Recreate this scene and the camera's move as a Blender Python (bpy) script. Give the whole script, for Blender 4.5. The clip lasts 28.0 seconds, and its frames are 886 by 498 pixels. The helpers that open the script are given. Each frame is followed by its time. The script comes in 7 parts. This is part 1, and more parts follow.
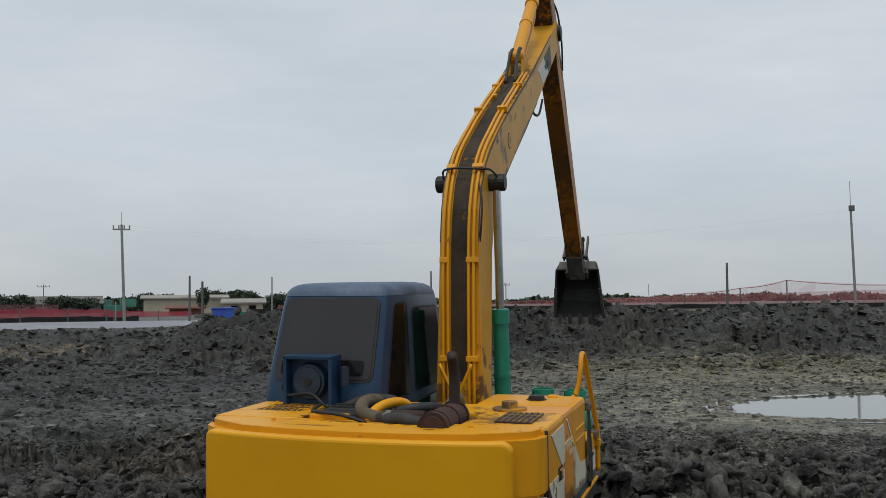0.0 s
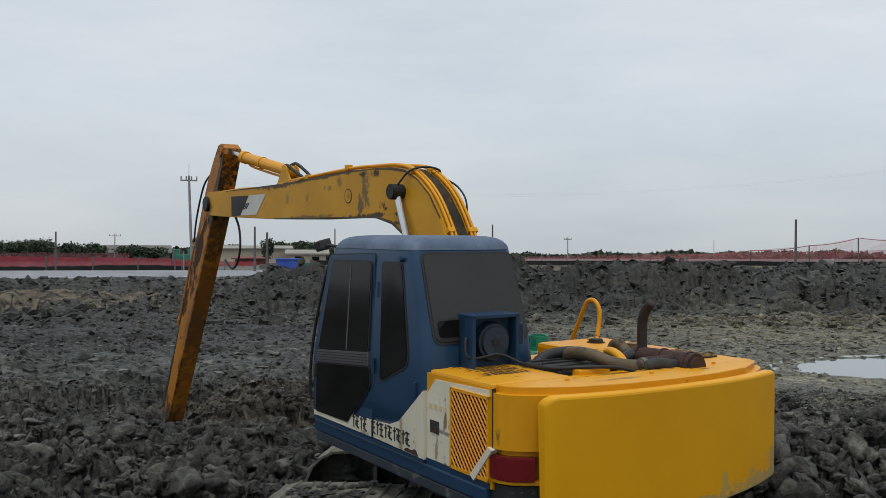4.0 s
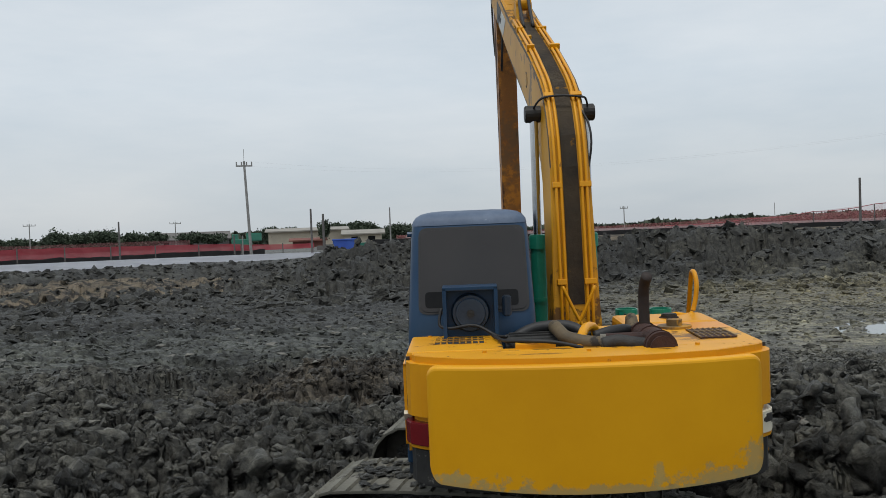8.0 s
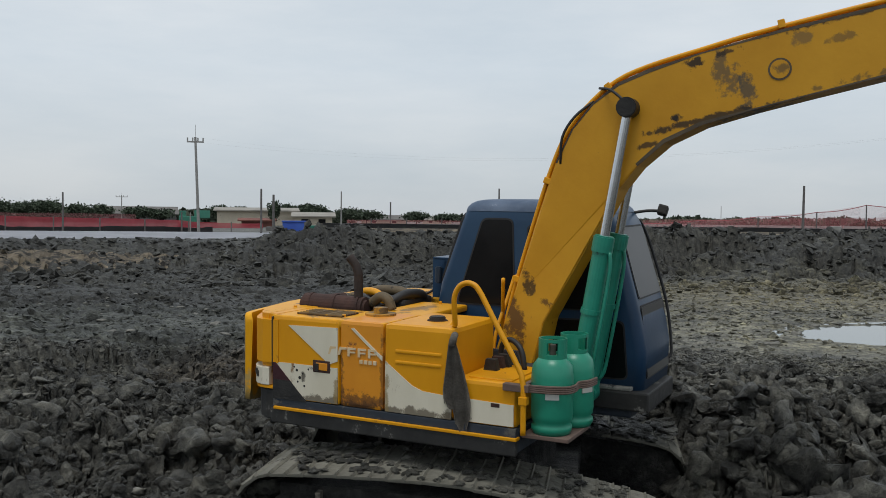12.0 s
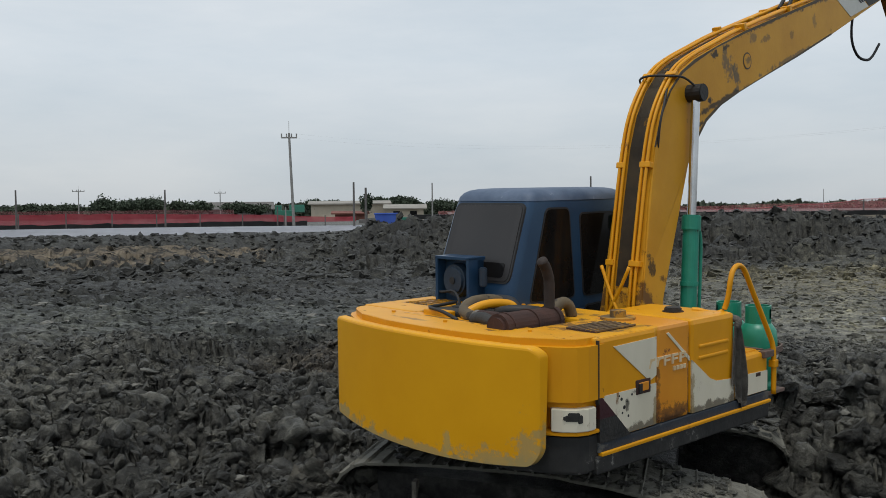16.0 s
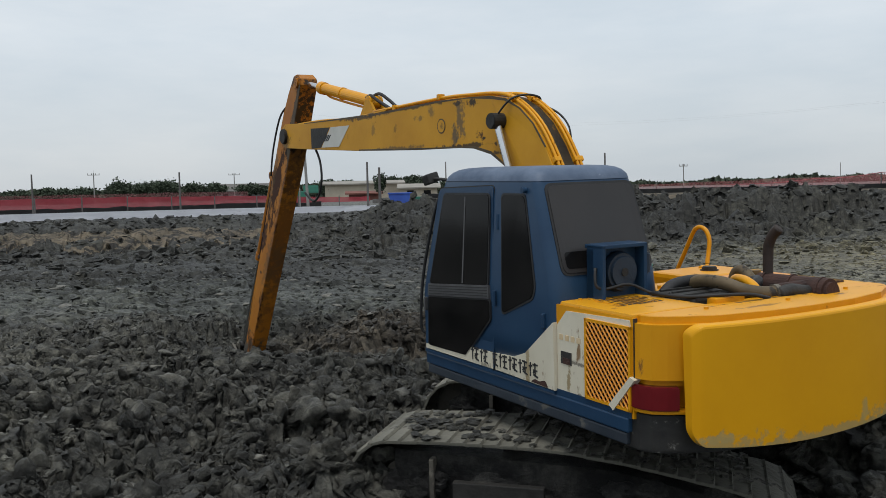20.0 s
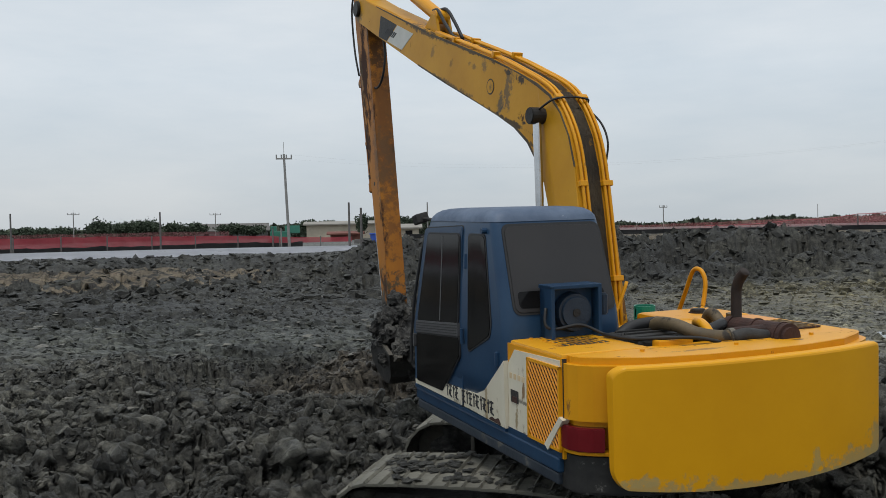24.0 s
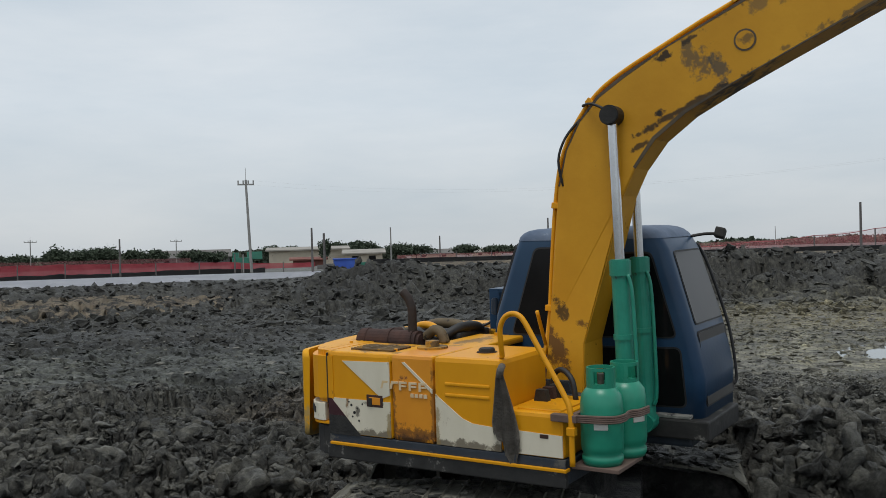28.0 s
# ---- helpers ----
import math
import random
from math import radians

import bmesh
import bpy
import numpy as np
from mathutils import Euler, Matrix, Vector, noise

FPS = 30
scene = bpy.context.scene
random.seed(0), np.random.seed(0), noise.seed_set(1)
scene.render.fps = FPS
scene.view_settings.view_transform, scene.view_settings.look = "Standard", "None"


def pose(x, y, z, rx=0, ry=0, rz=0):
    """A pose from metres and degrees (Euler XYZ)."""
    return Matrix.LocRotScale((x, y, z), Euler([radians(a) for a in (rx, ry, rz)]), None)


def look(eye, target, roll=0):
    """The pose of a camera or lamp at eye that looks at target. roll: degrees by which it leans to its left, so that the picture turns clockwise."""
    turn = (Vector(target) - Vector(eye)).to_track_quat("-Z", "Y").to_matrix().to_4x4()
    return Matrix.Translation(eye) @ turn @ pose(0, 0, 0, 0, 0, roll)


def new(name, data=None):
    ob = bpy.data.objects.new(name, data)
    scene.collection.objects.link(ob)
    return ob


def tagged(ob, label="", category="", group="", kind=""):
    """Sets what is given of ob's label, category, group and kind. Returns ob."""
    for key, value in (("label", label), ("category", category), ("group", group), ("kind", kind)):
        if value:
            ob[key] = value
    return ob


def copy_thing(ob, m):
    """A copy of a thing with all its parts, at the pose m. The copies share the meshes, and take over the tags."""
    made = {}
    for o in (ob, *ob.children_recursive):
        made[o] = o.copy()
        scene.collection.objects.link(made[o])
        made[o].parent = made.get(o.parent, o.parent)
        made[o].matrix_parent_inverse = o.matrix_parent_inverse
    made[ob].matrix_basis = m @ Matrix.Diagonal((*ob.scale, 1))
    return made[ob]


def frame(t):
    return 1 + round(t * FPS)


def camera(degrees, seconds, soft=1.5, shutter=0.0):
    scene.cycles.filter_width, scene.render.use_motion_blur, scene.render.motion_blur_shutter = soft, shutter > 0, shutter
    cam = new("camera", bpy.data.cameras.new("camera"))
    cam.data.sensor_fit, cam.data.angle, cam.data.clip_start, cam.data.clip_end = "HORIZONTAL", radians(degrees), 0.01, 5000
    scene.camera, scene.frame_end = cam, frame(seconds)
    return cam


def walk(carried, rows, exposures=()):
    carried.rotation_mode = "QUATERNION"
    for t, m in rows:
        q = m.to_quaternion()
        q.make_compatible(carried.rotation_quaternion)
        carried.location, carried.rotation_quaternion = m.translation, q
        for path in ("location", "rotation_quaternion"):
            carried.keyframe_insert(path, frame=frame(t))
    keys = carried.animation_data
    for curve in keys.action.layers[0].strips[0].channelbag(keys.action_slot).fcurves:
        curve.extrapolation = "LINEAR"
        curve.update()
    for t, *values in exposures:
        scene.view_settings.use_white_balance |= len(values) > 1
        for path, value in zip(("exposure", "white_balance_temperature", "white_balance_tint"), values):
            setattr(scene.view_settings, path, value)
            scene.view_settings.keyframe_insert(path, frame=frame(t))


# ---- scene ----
# camera: stands on the near bank and only turns
cam = camera(51.5, 28.0, soft=0.6)
EYE = 2.62
LEVEL = pose(0, 0, 0, 0, 1.32, 0)
PATH = [
    (0, -9.64, 3.58, 0.62), (0.5, -9.91, 3.96, 1.06), (1, -9.42, 3.95, 1.13), (1.5, -8.52, 3.68, 2.03),
    (2, -7.37, 3.58, 2.52), (2.5, -6.82, 1.61, 2.11), (3, -5.93, 0.74, 1.31), (3.5, -5.83, 0.57, 1.43),
    (5.5, -5.42, 0.75, 0.61), (6, -3.91, -0.51, 1.18), (6.5, -4.15, -1.01, 0.47), (7, -3.20, -1.54, 0.51),
    (7.5, -2.95, -0.49, -0.96), (8, -2.40, -0.95, -0.97), (8.5, -2.63, -0.82, -0.82), (9, -1.83, -0.72, 0.01),
    (9.5, -2.89, -1.13, -0.48), (10, -3.33, -0.68, -0.12), (10.5, -1.83, -1.64, -0.68), (11, -2.27, -1.62, 0.34),
    (11.5, -2.86, -1.49, 0.70), (12, -5.53, -1.67, 1.87), (12.5, -7.14, -2.57, 1.75), (14.5, -10.05, -3.54, 2.04),
    (15, -0.84, -2.52, 2.02), (15.5, 2.27, -2.28, 1.07), (16, 0.16, -2.41, 0.69), (16.5, 0.01, -1.86, 0.42),
    (17, 0.00, -1.40, 0.66), (17.5, -0.20, -1.35, 0.78), (18, -0.08, -1.63, 1.16), (18.5, 3.18, -2.56, 0.66),
    (19, 1.28, -3.32, 0.65), (19.5, 0.86, -3.83, -0.11), (20, 1.05, -3.73, -0.05), (20.5, 1.54, -3.80, -0.31),
    (22.5, 0.40, -2.28, -0.15), (23, -0.58, -1.90, -0.43), (23.5, -1.68, -1.54, -0.70), (24, -0.10, -1.21, 0.08),
    (24.5, -0.46, -1.55, -0.21), (25, -0.45, -0.93, -0.59), (25.5, -0.76, -1.03, -0.42), (26, -2.06, -0.67, -0.16),
    (26.5, -1.96, -0.23, -0.48), (27, -2.41, -0.25, -0.01), (27.5, -2.16, 0.09, -0.28), (28, -2.38, 0.32, -0.42),
]
walk(cam, [(t, pose(0, 0, EYE) @ LEVEL @ pose(0, 0, 0, 0, 0, yaw) @ pose(0, 0, 0, 90 + pitch) @ pose(0, 0, 0, 0, 0, roll)) for t, yaw, pitch, roll in PATH],
     exposures=[(0, -0.10), (2, -0.08), (3.5, 0.03), (8, 0.07), (12.5, 0.05), (14.5, 0.20), (15, 0.12), (15.6, 0.05), (19, 0.13), (24, 0.08), (28, 0.06)])

# overcast sky: daylight sky veiled by cloud, and one wide soft sun
world = bpy.data.worlds.new("overcast_sky")
scene.world = world
world.use_nodes = True
wn, wl = world.node_tree.nodes, world.node_tree.links
wn.clear()
w_out = wn.new("ShaderNodeOutputWorld")
w_bg = wn.new("ShaderNodeBackground")
w_sky = wn.new("ShaderNodeTexSky")
w_sky.sky_type, w_sky.sun_disc = "NISHITA", False
w_sky.sun_elevation, w_sky.sun_rotation = radians(72), radians(200)
w_tc = wn.new("ShaderNodeTexCoord")
w_map = wn.new("ShaderNodeMapping")
w_map.inputs["Scale"].default_value = (1.0, 1.0, 4.2)
w_noise = wn.new("ShaderNodeTexNoise")
w_noise.inputs["Scale"].default_value, w_noise.inputs["Detail"].default_value = 2.9, 7.0
w_noise.inputs["Roughness"].default_value = 0.58
w_ramp = wn.new("ShaderNodeValToRGB")
w_ramp.color_ramp.elements[0].position, w_ramp.color_ramp.elements[1].position = 0.3, 0.72
w_ramp.color_ramp.elements[0].color, w_ramp.color_ramp.elements[1].color = (4.72, 5.30, 5.80, 1), (5.88, 6.22, 6.50, 1)
w_mix = wn.new("ShaderNodeMixRGB")
w_mix.inputs["Fac"].default_value = 0.93
wl.new(w_tc.outputs["Generated"], w_map.inputs["Vector"])
wl.new(w_map.outputs["Vector"], w_noise.inputs["Vector"])
wl.new(w_noise.outputs["Fac"], w_ramp.inputs["Fac"])
wl.new(w_sky.outputs["Color"], w_mix.inputs["Color1"])
wl.new(w_ramp.outputs["Color"], w_mix.inputs["Color2"])
# the cloud deck is greyer low down, towards the horizon
w_sep = wn.new("ShaderNodeSeparateXYZ")
w_low = wn.new("ShaderNodeMapRange")
w_low.inputs["From Max"].default_value = 0.16
w_low.inputs["To Min"].default_value, w_low.inputs["To Max"].default_value = 0.78, 1.0
w_dim = wn.new("ShaderNodeMixRGB")
w_dim.blend_type, w_dim.inputs["Fac"].default_value = "MULTIPLY", 1.0
wl.new(w_tc.outputs["Generated"], w_sep.inputs["Vector"])
wl.new(w_sep.outputs["Z"], w_low.inputs["Value"])
wl.new(w_mix.outputs["Color"], w_dim.inputs["Color1"])
wl.new(w_low.outputs["Result"], w_dim.inputs["Color2"])
wl.new(w_dim.outputs["Color"], w_bg.inputs["Color"])
w_bg.inputs["Strength"].default_value = 0.122
wl.new(w_bg.outputs["Background"], w_out.inputs["Surface"])
sun_data = bpy.data.lights.new("sun", "SUN")
sun_data.energy, sun_data.angle, sun_data.color = 1.4, radians(20), (1.0, 0.97, 0.92)
sun = new("sun", sun_data)
sun.matrix_world = look((0, 0, 60), (20 * math.sin(radians(20)), 20 * math.cos(radians(20)), 60 - 20 * math.tan(radians(72))))


# ---- materials ----
def mat(name, c1, c2=None, scale=3.0, rough=0.6, metal=0.0, bump=0.15, bscale=35.0, spot=None, spot_at=0.62, spot_scale=5.0, spot_rough=0.85, alpha=1.0, island=0.0, stretch=(1, 1, 1), spec=0.5):
    """Two-tone mottled surface with fine relief and, if given, worn or dirty patches of a second colour."""
    m = bpy.data.materials.new(name)
    m.use_nodes = True
    n, l = m.node_tree.nodes, m.node_tree.links
    b = n["Principled BSDF"]
    tc = n.new("ShaderNodeTexCoord")
    mp = n.new("ShaderNodeMapping")
    mp.inputs["Scale"].default_value = stretch
    l.new(tc.outputs["Object"], mp.inputs["Vector"])
    n1 = n.new("ShaderNodeTexNoise")
    n1.inputs["Scale"].default_value, n1.inputs["Detail"].default_value, n1.inputs["Roughness"].default_value = scale, 6.0, 0.62
    l.new(mp.outputs["Vector"], n1.inputs["Vector"])
    r1 = n.new("ShaderNodeValToRGB")
    r1.color_ramp.elements[0].position, r1.color_ramp.elements[1].position = 0.33, 0.68
    c2 = c2 or tuple(min(1, v * 1.25) for v in c1)
    r1.color_ramp.elements[0].color, r1.color_ramp.elements[1].color = (*c1, 1), (*c2, 1)
    l.new(n1.outputs["Fac"], r1.inputs["Fac"])
    col, rgh = r1.outputs["Color"], None
    if island:
        geo = n.new("ShaderNodeNewGeometry")
        hsv = n.new("ShaderNodeHueSaturation")
        mr = n.new("ShaderNodeMapRange")
        mr.inputs["To Min"].default_value, mr.inputs["To Max"].default_value = 1 - island, 1 + island
        l.new(geo.outputs["Random Per Island"], mr.inputs["Value"])
        l.new(mr.outputs["Result"], hsv.inputs["Value"])
        l.new(col, hsv.inputs["Color"])
        col = hsv.outputs["Color"]
    if spot:
        n2 = n.new("ShaderNodeTexNoise")
        n2.inputs["Scale"].default_value, n2.inputs["Detail"].default_value, n2.inputs["Roughness"].default_value = spot_scale, 8.0, 0.68
        l.new(mp.outputs["Vector"], n2.inputs["Vector"])
        r2 = n.new("ShaderNodeValToRGB")
        r2.color_ramp.elements[0].position, r2.color_ramp.elements[1].position = spot_at, spot_at + 0.05
        l.new(n2.outputs["Fac"], r2.inputs["Fac"])
        mx = n.new("ShaderNodeMixRGB")
        mx.inputs["Color2"].default_value = (*spot, 1)
        l.new(r2.outputs["Color"], mx.inputs["Fac"])
        l.new(col, mx.inputs["Color1"])
        col = mx.outputs["Color"]
        mr2 = n.new("ShaderNodeMapRange")
        mr2.inputs["To Min"].default_value, mr2.inputs["To Max"].default_value = rough, spot_rough
        l.new(r2.outputs["Color"], mr2.inputs["Value"])
        rgh = mr2.outputs["Result"]
    l.new(col, b.inputs["Base Color"])
    b.inputs["Roughness"].default_value, b.inputs["Metallic"].default_value = rough, metal
    b.inputs["Specular IOR Level"].default_value = spec
    if rgh:
        l.new(rgh, b.inputs["Roughness"])
    if bump:
        n3 = n.new("ShaderNodeTexNoise")
        n3.inputs["Scale"].default_value, n3.inputs["Detail"].default_value = bscale, 6.0
        l.new(tc.outputs["Object"], n3.inputs["Vector"])
        bp = n.new("ShaderNodeBump")
        bp.inputs["Strength"].default_value, bp.inputs["Distance"].default_value = bump, 0.02
        l.new(n3.outputs["Fac"], bp.inputs["Height"])
        l.new(bp.outputs["Normal"], b.inputs["Normal"])
    if alpha < 1:
        b.inputs["Alpha"].default_value = alpha
    return m


def stained(m, zones, axes="yz"):
    """Adds worn or dirty patches at given spots of the thing: (along, up, half-lengths, colour, share)."""
    n, l = m.node_tree.nodes, m.node_tree.links
    b = n["Principled BSDF"]
    col = b.inputs["Base Color"].links[0].from_socket
    tc = n.new("ShaderNodeTexCoord")
    nz = n.new("ShaderNodeTexNoise")
    nz.inputs["Scale"].default_value, nz.inputs["Detail"].default_value, nz.inputs["Roughness"].default_value = 9.0, 8.0, 0.72
    l.new(tc.outputs["Object"], nz.inputs["Vector"])
    for u, v, ru, rv, colour, share in zones:
        mp = n.new("ShaderNodeMapping")
        mp.inputs["Scale"].default_value = (0, 1 / ru, 1 / rv) if axes == "yz" else (1 / ru, 0, 1 / rv) if axes == "xz" else (1 / ru, 1 / rv, 0)
        mp.inputs["Location"].default_value = (0, -u / ru, -v / rv) if axes == "yz" else (-u / ru, 0, -v / rv) if axes == "xz" else (-u / ru, -v / rv, 0)
        ln = n.new("ShaderNodeVectorMath")
        ln.operation = "LENGTH"
        ad = n.new("ShaderNodeMath")
        ad.operation = "MULTIPLY_ADD"
        ad.inputs[1].default_value = 4.2
        mr = n.new("ShaderNodeMapRange")
        mr.inputs["From Min"].default_value, mr.inputs["From Max"].default_value, mr.inputs["To Max"].default_value = 3.0, 2.6, share
        mx = n.new("ShaderNodeMixRGB")
        mx.inputs["Color2"].default_value = (*colour, 1)
        l.new(tc.outputs["Object"], mp.inputs["Vector"])
        l.new(mp.outputs["Vector"], ln.inputs[0])
        l.new(nz.outputs["Fac"], ad.inputs[0])
        l.new(ln.outputs["Value"], ad.inputs[2])
        l.new(ad.outputs["Value"], mr.inputs["Value"])
        l.new(mr.outputs["Result"], mx.inputs["Fac"])
        l.new(col, mx.inputs["Color1"])
        col = mx.outputs["Color"]
    l.new(col, b.inputs["Base Color"])


M_YELLOW = mat("yellow_paint", (0.64, 0.272, 0.004), (0.72, 0.325, 0.006), 2.2, 0.42, bump=0.03, bscale=60, spot=(0.24, 0.10, 0.02), spot_at=0.64, spot_scale=6, stretch=(1, 1, 0.45), spec=0.32)
M_HOOD = mat("oil_stained_hood_paint", (0.64, 0.285, 0.005), (0.72, 0.34, 0.008), 2.2, 0.45, bump=0.03, bscale=60, spot=(0.20, 0.085, 0.02), spot_at=0.62, spot_scale=6, spec=0.35)
M_FAN = mat("dark_blue_enamel", (0.009, 0.020, 0.038), (0.018, 0.034, 0.056), 4, 0.45, spot=(0.06, 0.065, 0.07), spot_at=0.66, spot_scale=8)
M_GUARD = mat("fresh_yellow_paint", (0.68, 0.312, 0.002), (0.74, 0.352, 0.003), 1.2, 0.45, bump=0.04, bscale=9, spec=0.3)
M_ORANGE = mat("orange_yellow_paint", (0.62, 0.23, 0.012), (0.68, 0.27, 0.015), 3, 0.42, bump=0.03, bscale=60, spot=(0.16, 0.05, 0.02), spot_at=0.66, spot_scale=4)
M_BOOM = mat("worn_boom_paint", (0.50, 0.235, 0.008), (0.60, 0.30, 0.015), 1.6, 0.5, bump=0.06, bscale=30, spot=(0.12, 0.06, 0.026), spot_at=0.66, spot_scale=4.2, spec=0.32)

M_ARM = mat("orange_arm_paint", (0.30, 0.098, 0.008), (0.46, 0.178, 0.013), 1.4, 0.5, bump=0.06, bscale=40, spot=(0.055, 0.024, 0.014), spot_at=0.55, spot_scale=2.6, stretch=(1, 1, 0.4), spec=0.32)
M_BLUE = mat("blue_cab_paint", (0.013, 0.040, 0.088), (0.020, 0.054, 0.108), 2.0, 0.34, bump=0.04, bscale=18, spot=(0.06, 0.095, 0.14), spot_at=0.67, spot_scale=7, spec=0.3)
M_ROOF = mat("weathered_blue_roof", (0.045, 0.075, 0.13), (0.11, 0.15, 0.22), 3.0, 0.6, bump=0.2, bscale=12, spot=(0.20, 0.24, 0.30), spot_at=0.66, spot_scale=6)
M_SKIRT = mat("dark_blue_grey_skirt", (0.014, 0.022, 0.034), (0.028, 0.037, 0.05), 3, 0.55, spot=(0.10, 0.098, 0.088), spot_at=0.595, spot_scale=4)
M_LIP = mat("scraped_black_lip", (0.012, 0.012, 0.012), (0.03, 0.029, 0.027), 5, 0.6, bump=0.25, bscale=14, spot=(0.17, 0.165, 0.15), spot_at=0.585, spot_scale=5)
M_DUSTY = mat("dusty_scuffed_sill", (0.10, 0.105, 0.10), (0.30, 0.29, 0.26), 9, 0.7, bump=0.2, bscale=30, spot=(0.03, 0.03, 0.032), spot_at=0.55, spot_scale=12)
M_WHITE = mat("stained_white_panel", (0.60, 0.555, 0.43), (0.70, 0.655, 0.53), 2.5, 0.45, bump=0.04, spot=(0.24, 0.15, 0.075), spot_at=0.60, spot_scale=6, stretch=(1, 1, 0.35))
M_GLASS = mat("tinted_dark_glass", (0.005, 0.005, 0.0055), (0.011, 0.0105, 0.0105), 2.5, 0.10, bump=0.015, bscale=2.5, spec=0.16)
M_REARGLASS = mat("dusty_tinted_film", (0.028, 0.027, 0.028), (0.036, 0.034, 0.034), 1.5, 0.32, bump=0.02, bscale=4, spec=0.3)
M_RUBBER = mat("black_rubber", (0.012, 0.012, 0.013), (0.02, 0.02, 0.021), 8, 0.6)
M_BLACK = mat("black_grime", (0.010, 0.010, 0.010), (0.03, 0.028, 0.025), 6, 0.65, bump=0.3)
M_GREEN = mat("green_enamel", (0.012, 0.20, 0.125), (0.02, 0.27, 0.17), 3, 0.36, bump=0.02, spot=(0.05, 0.10, 0.08), spot_at=0.70, spot_scale=8)
M_GREENCYL = mat("green_cylinder_paint", (0.010, 0.185, 0.125), (0.018, 0.26, 0.178), 4, 0.4, bump=0.03, spot=(0.03, 0.05, 0.042), spot_at=0.66, spot_scale=7)
M_CHROME = mat("chromed_rod", (0.55, 0.56, 0.57), (0.68, 0.69, 0.70), 3, 0.22, 1.0, bump=0.0)
M_RUST = mat("rusty_steel", (0.026, 0.013, 0.011), (0.065, 0.029, 0.021), 7, 0.82, 0.15, bump=0.3, bscale=70)
M_HOSE = mat("tan_hose", (0.075, 0.055, 0.03), (0.14, 0.10, 0.05), 6, 0.65, spot=(0.03, 0.025, 0.02), spot_at=0.56, spot_scale=7)
M_PIPE = mat("sooty_exhaust_steel", (0.012, 0.009, 0.008), (0.035, 0.022, 0.017), 6, 0.75, bump=0.2)
M_GREASE = mat("greasy_boom_back", (0.045, 0.034, 0.024), (0.11, 0.08, 0.045), 3, 0.7, bump=0.3, bscale=20, spot=(0.40, 0.20, 0.02), spot_at=0.62, spot_scale=4)
M_SMEAR = mat("brown_smeared_paint", (0.10, 0.062, 0.025), (0.20, 0.125, 0.045), 3, 0.65, bump=0.2, bscale=25, spot=(0.42, 0.21, 0.02), spot_at=0.56, spot_scale=5)
M_STEEL = mat("muddy_worn_steel", (0.055, 0.05, 0.042), (0.13, 0.118, 0.098), 4, 0.7, 0.2, bump=0.4, bscale=22, spot=(0.17, 0.155, 0.128), spot_at=0.58, spot_scale=3)
M_BUCKET = mat("dark_muddy_bucket_steel", (0.016, 0.0155, 0.015), (0.040, 0.038, 0.035), 5, 0.62, 0.2, bump=0.4, bscale=22, spot=(0.09, 0.085, 0.074), spot_at=0.63, spot_scale=4)
M_TRACK = mat("mud_caked_track_shoe", (0.085, 0.082, 0.066), (0.19, 0.183, 0.15), 3, 0.8, bump=1.0, bscale=14, spot=(0.05, 0.047, 0.04), spot_at=0.56, spot_scale=5)
M_DARK = mat("dark_oily_steel", (0.012, 0.0115, 0.011), (0.028, 0.026, 0.024), 5, 0.55, 0.3, bump=0.2)
M_RED = mat("dull_red_lens", (0.12, 0.006, 0.010), (0.17, 0.010, 0.014), 4, 0.25, bump=0.02)
M_MAROON = mat("dark_maroon_paint", (0.03, 0.006, 0.010), (0.05, 0.010, 0.014), 4, 0.5)
M_RAG = mat("dirty_rag", (0.075, 0.068, 0.058), (0.15, 0.137, 0.118), 14, 0.95, bump=0.5, bscale=60)
M_STRAP = mat("rusty_strap", (0.10, 0.065, 0.05), (0.15, 0.10, 0.08), 8, 0.75)
M_GREY = mat("grey_plastic", (0.06, 0.06, 0.062), (0.085, 0.085, 0.088), 6, 0.5)
M_INK = mat("black_lettering", (0.015, 0.015, 0.017), (0.03, 0.03, 0.032), 20, 0.6, bump=0)
M_LOGO = mat("pale_decal", (0.50, 0.50, 0.46), (0.58, 0.58, 0.54), 4, 0.5, bump=0)
M_FADED = mat("faded_white_mark", (0.60, 0.43, 0.22), (0.66, 0.54, 0.36), 9, 0.5, bump=0)


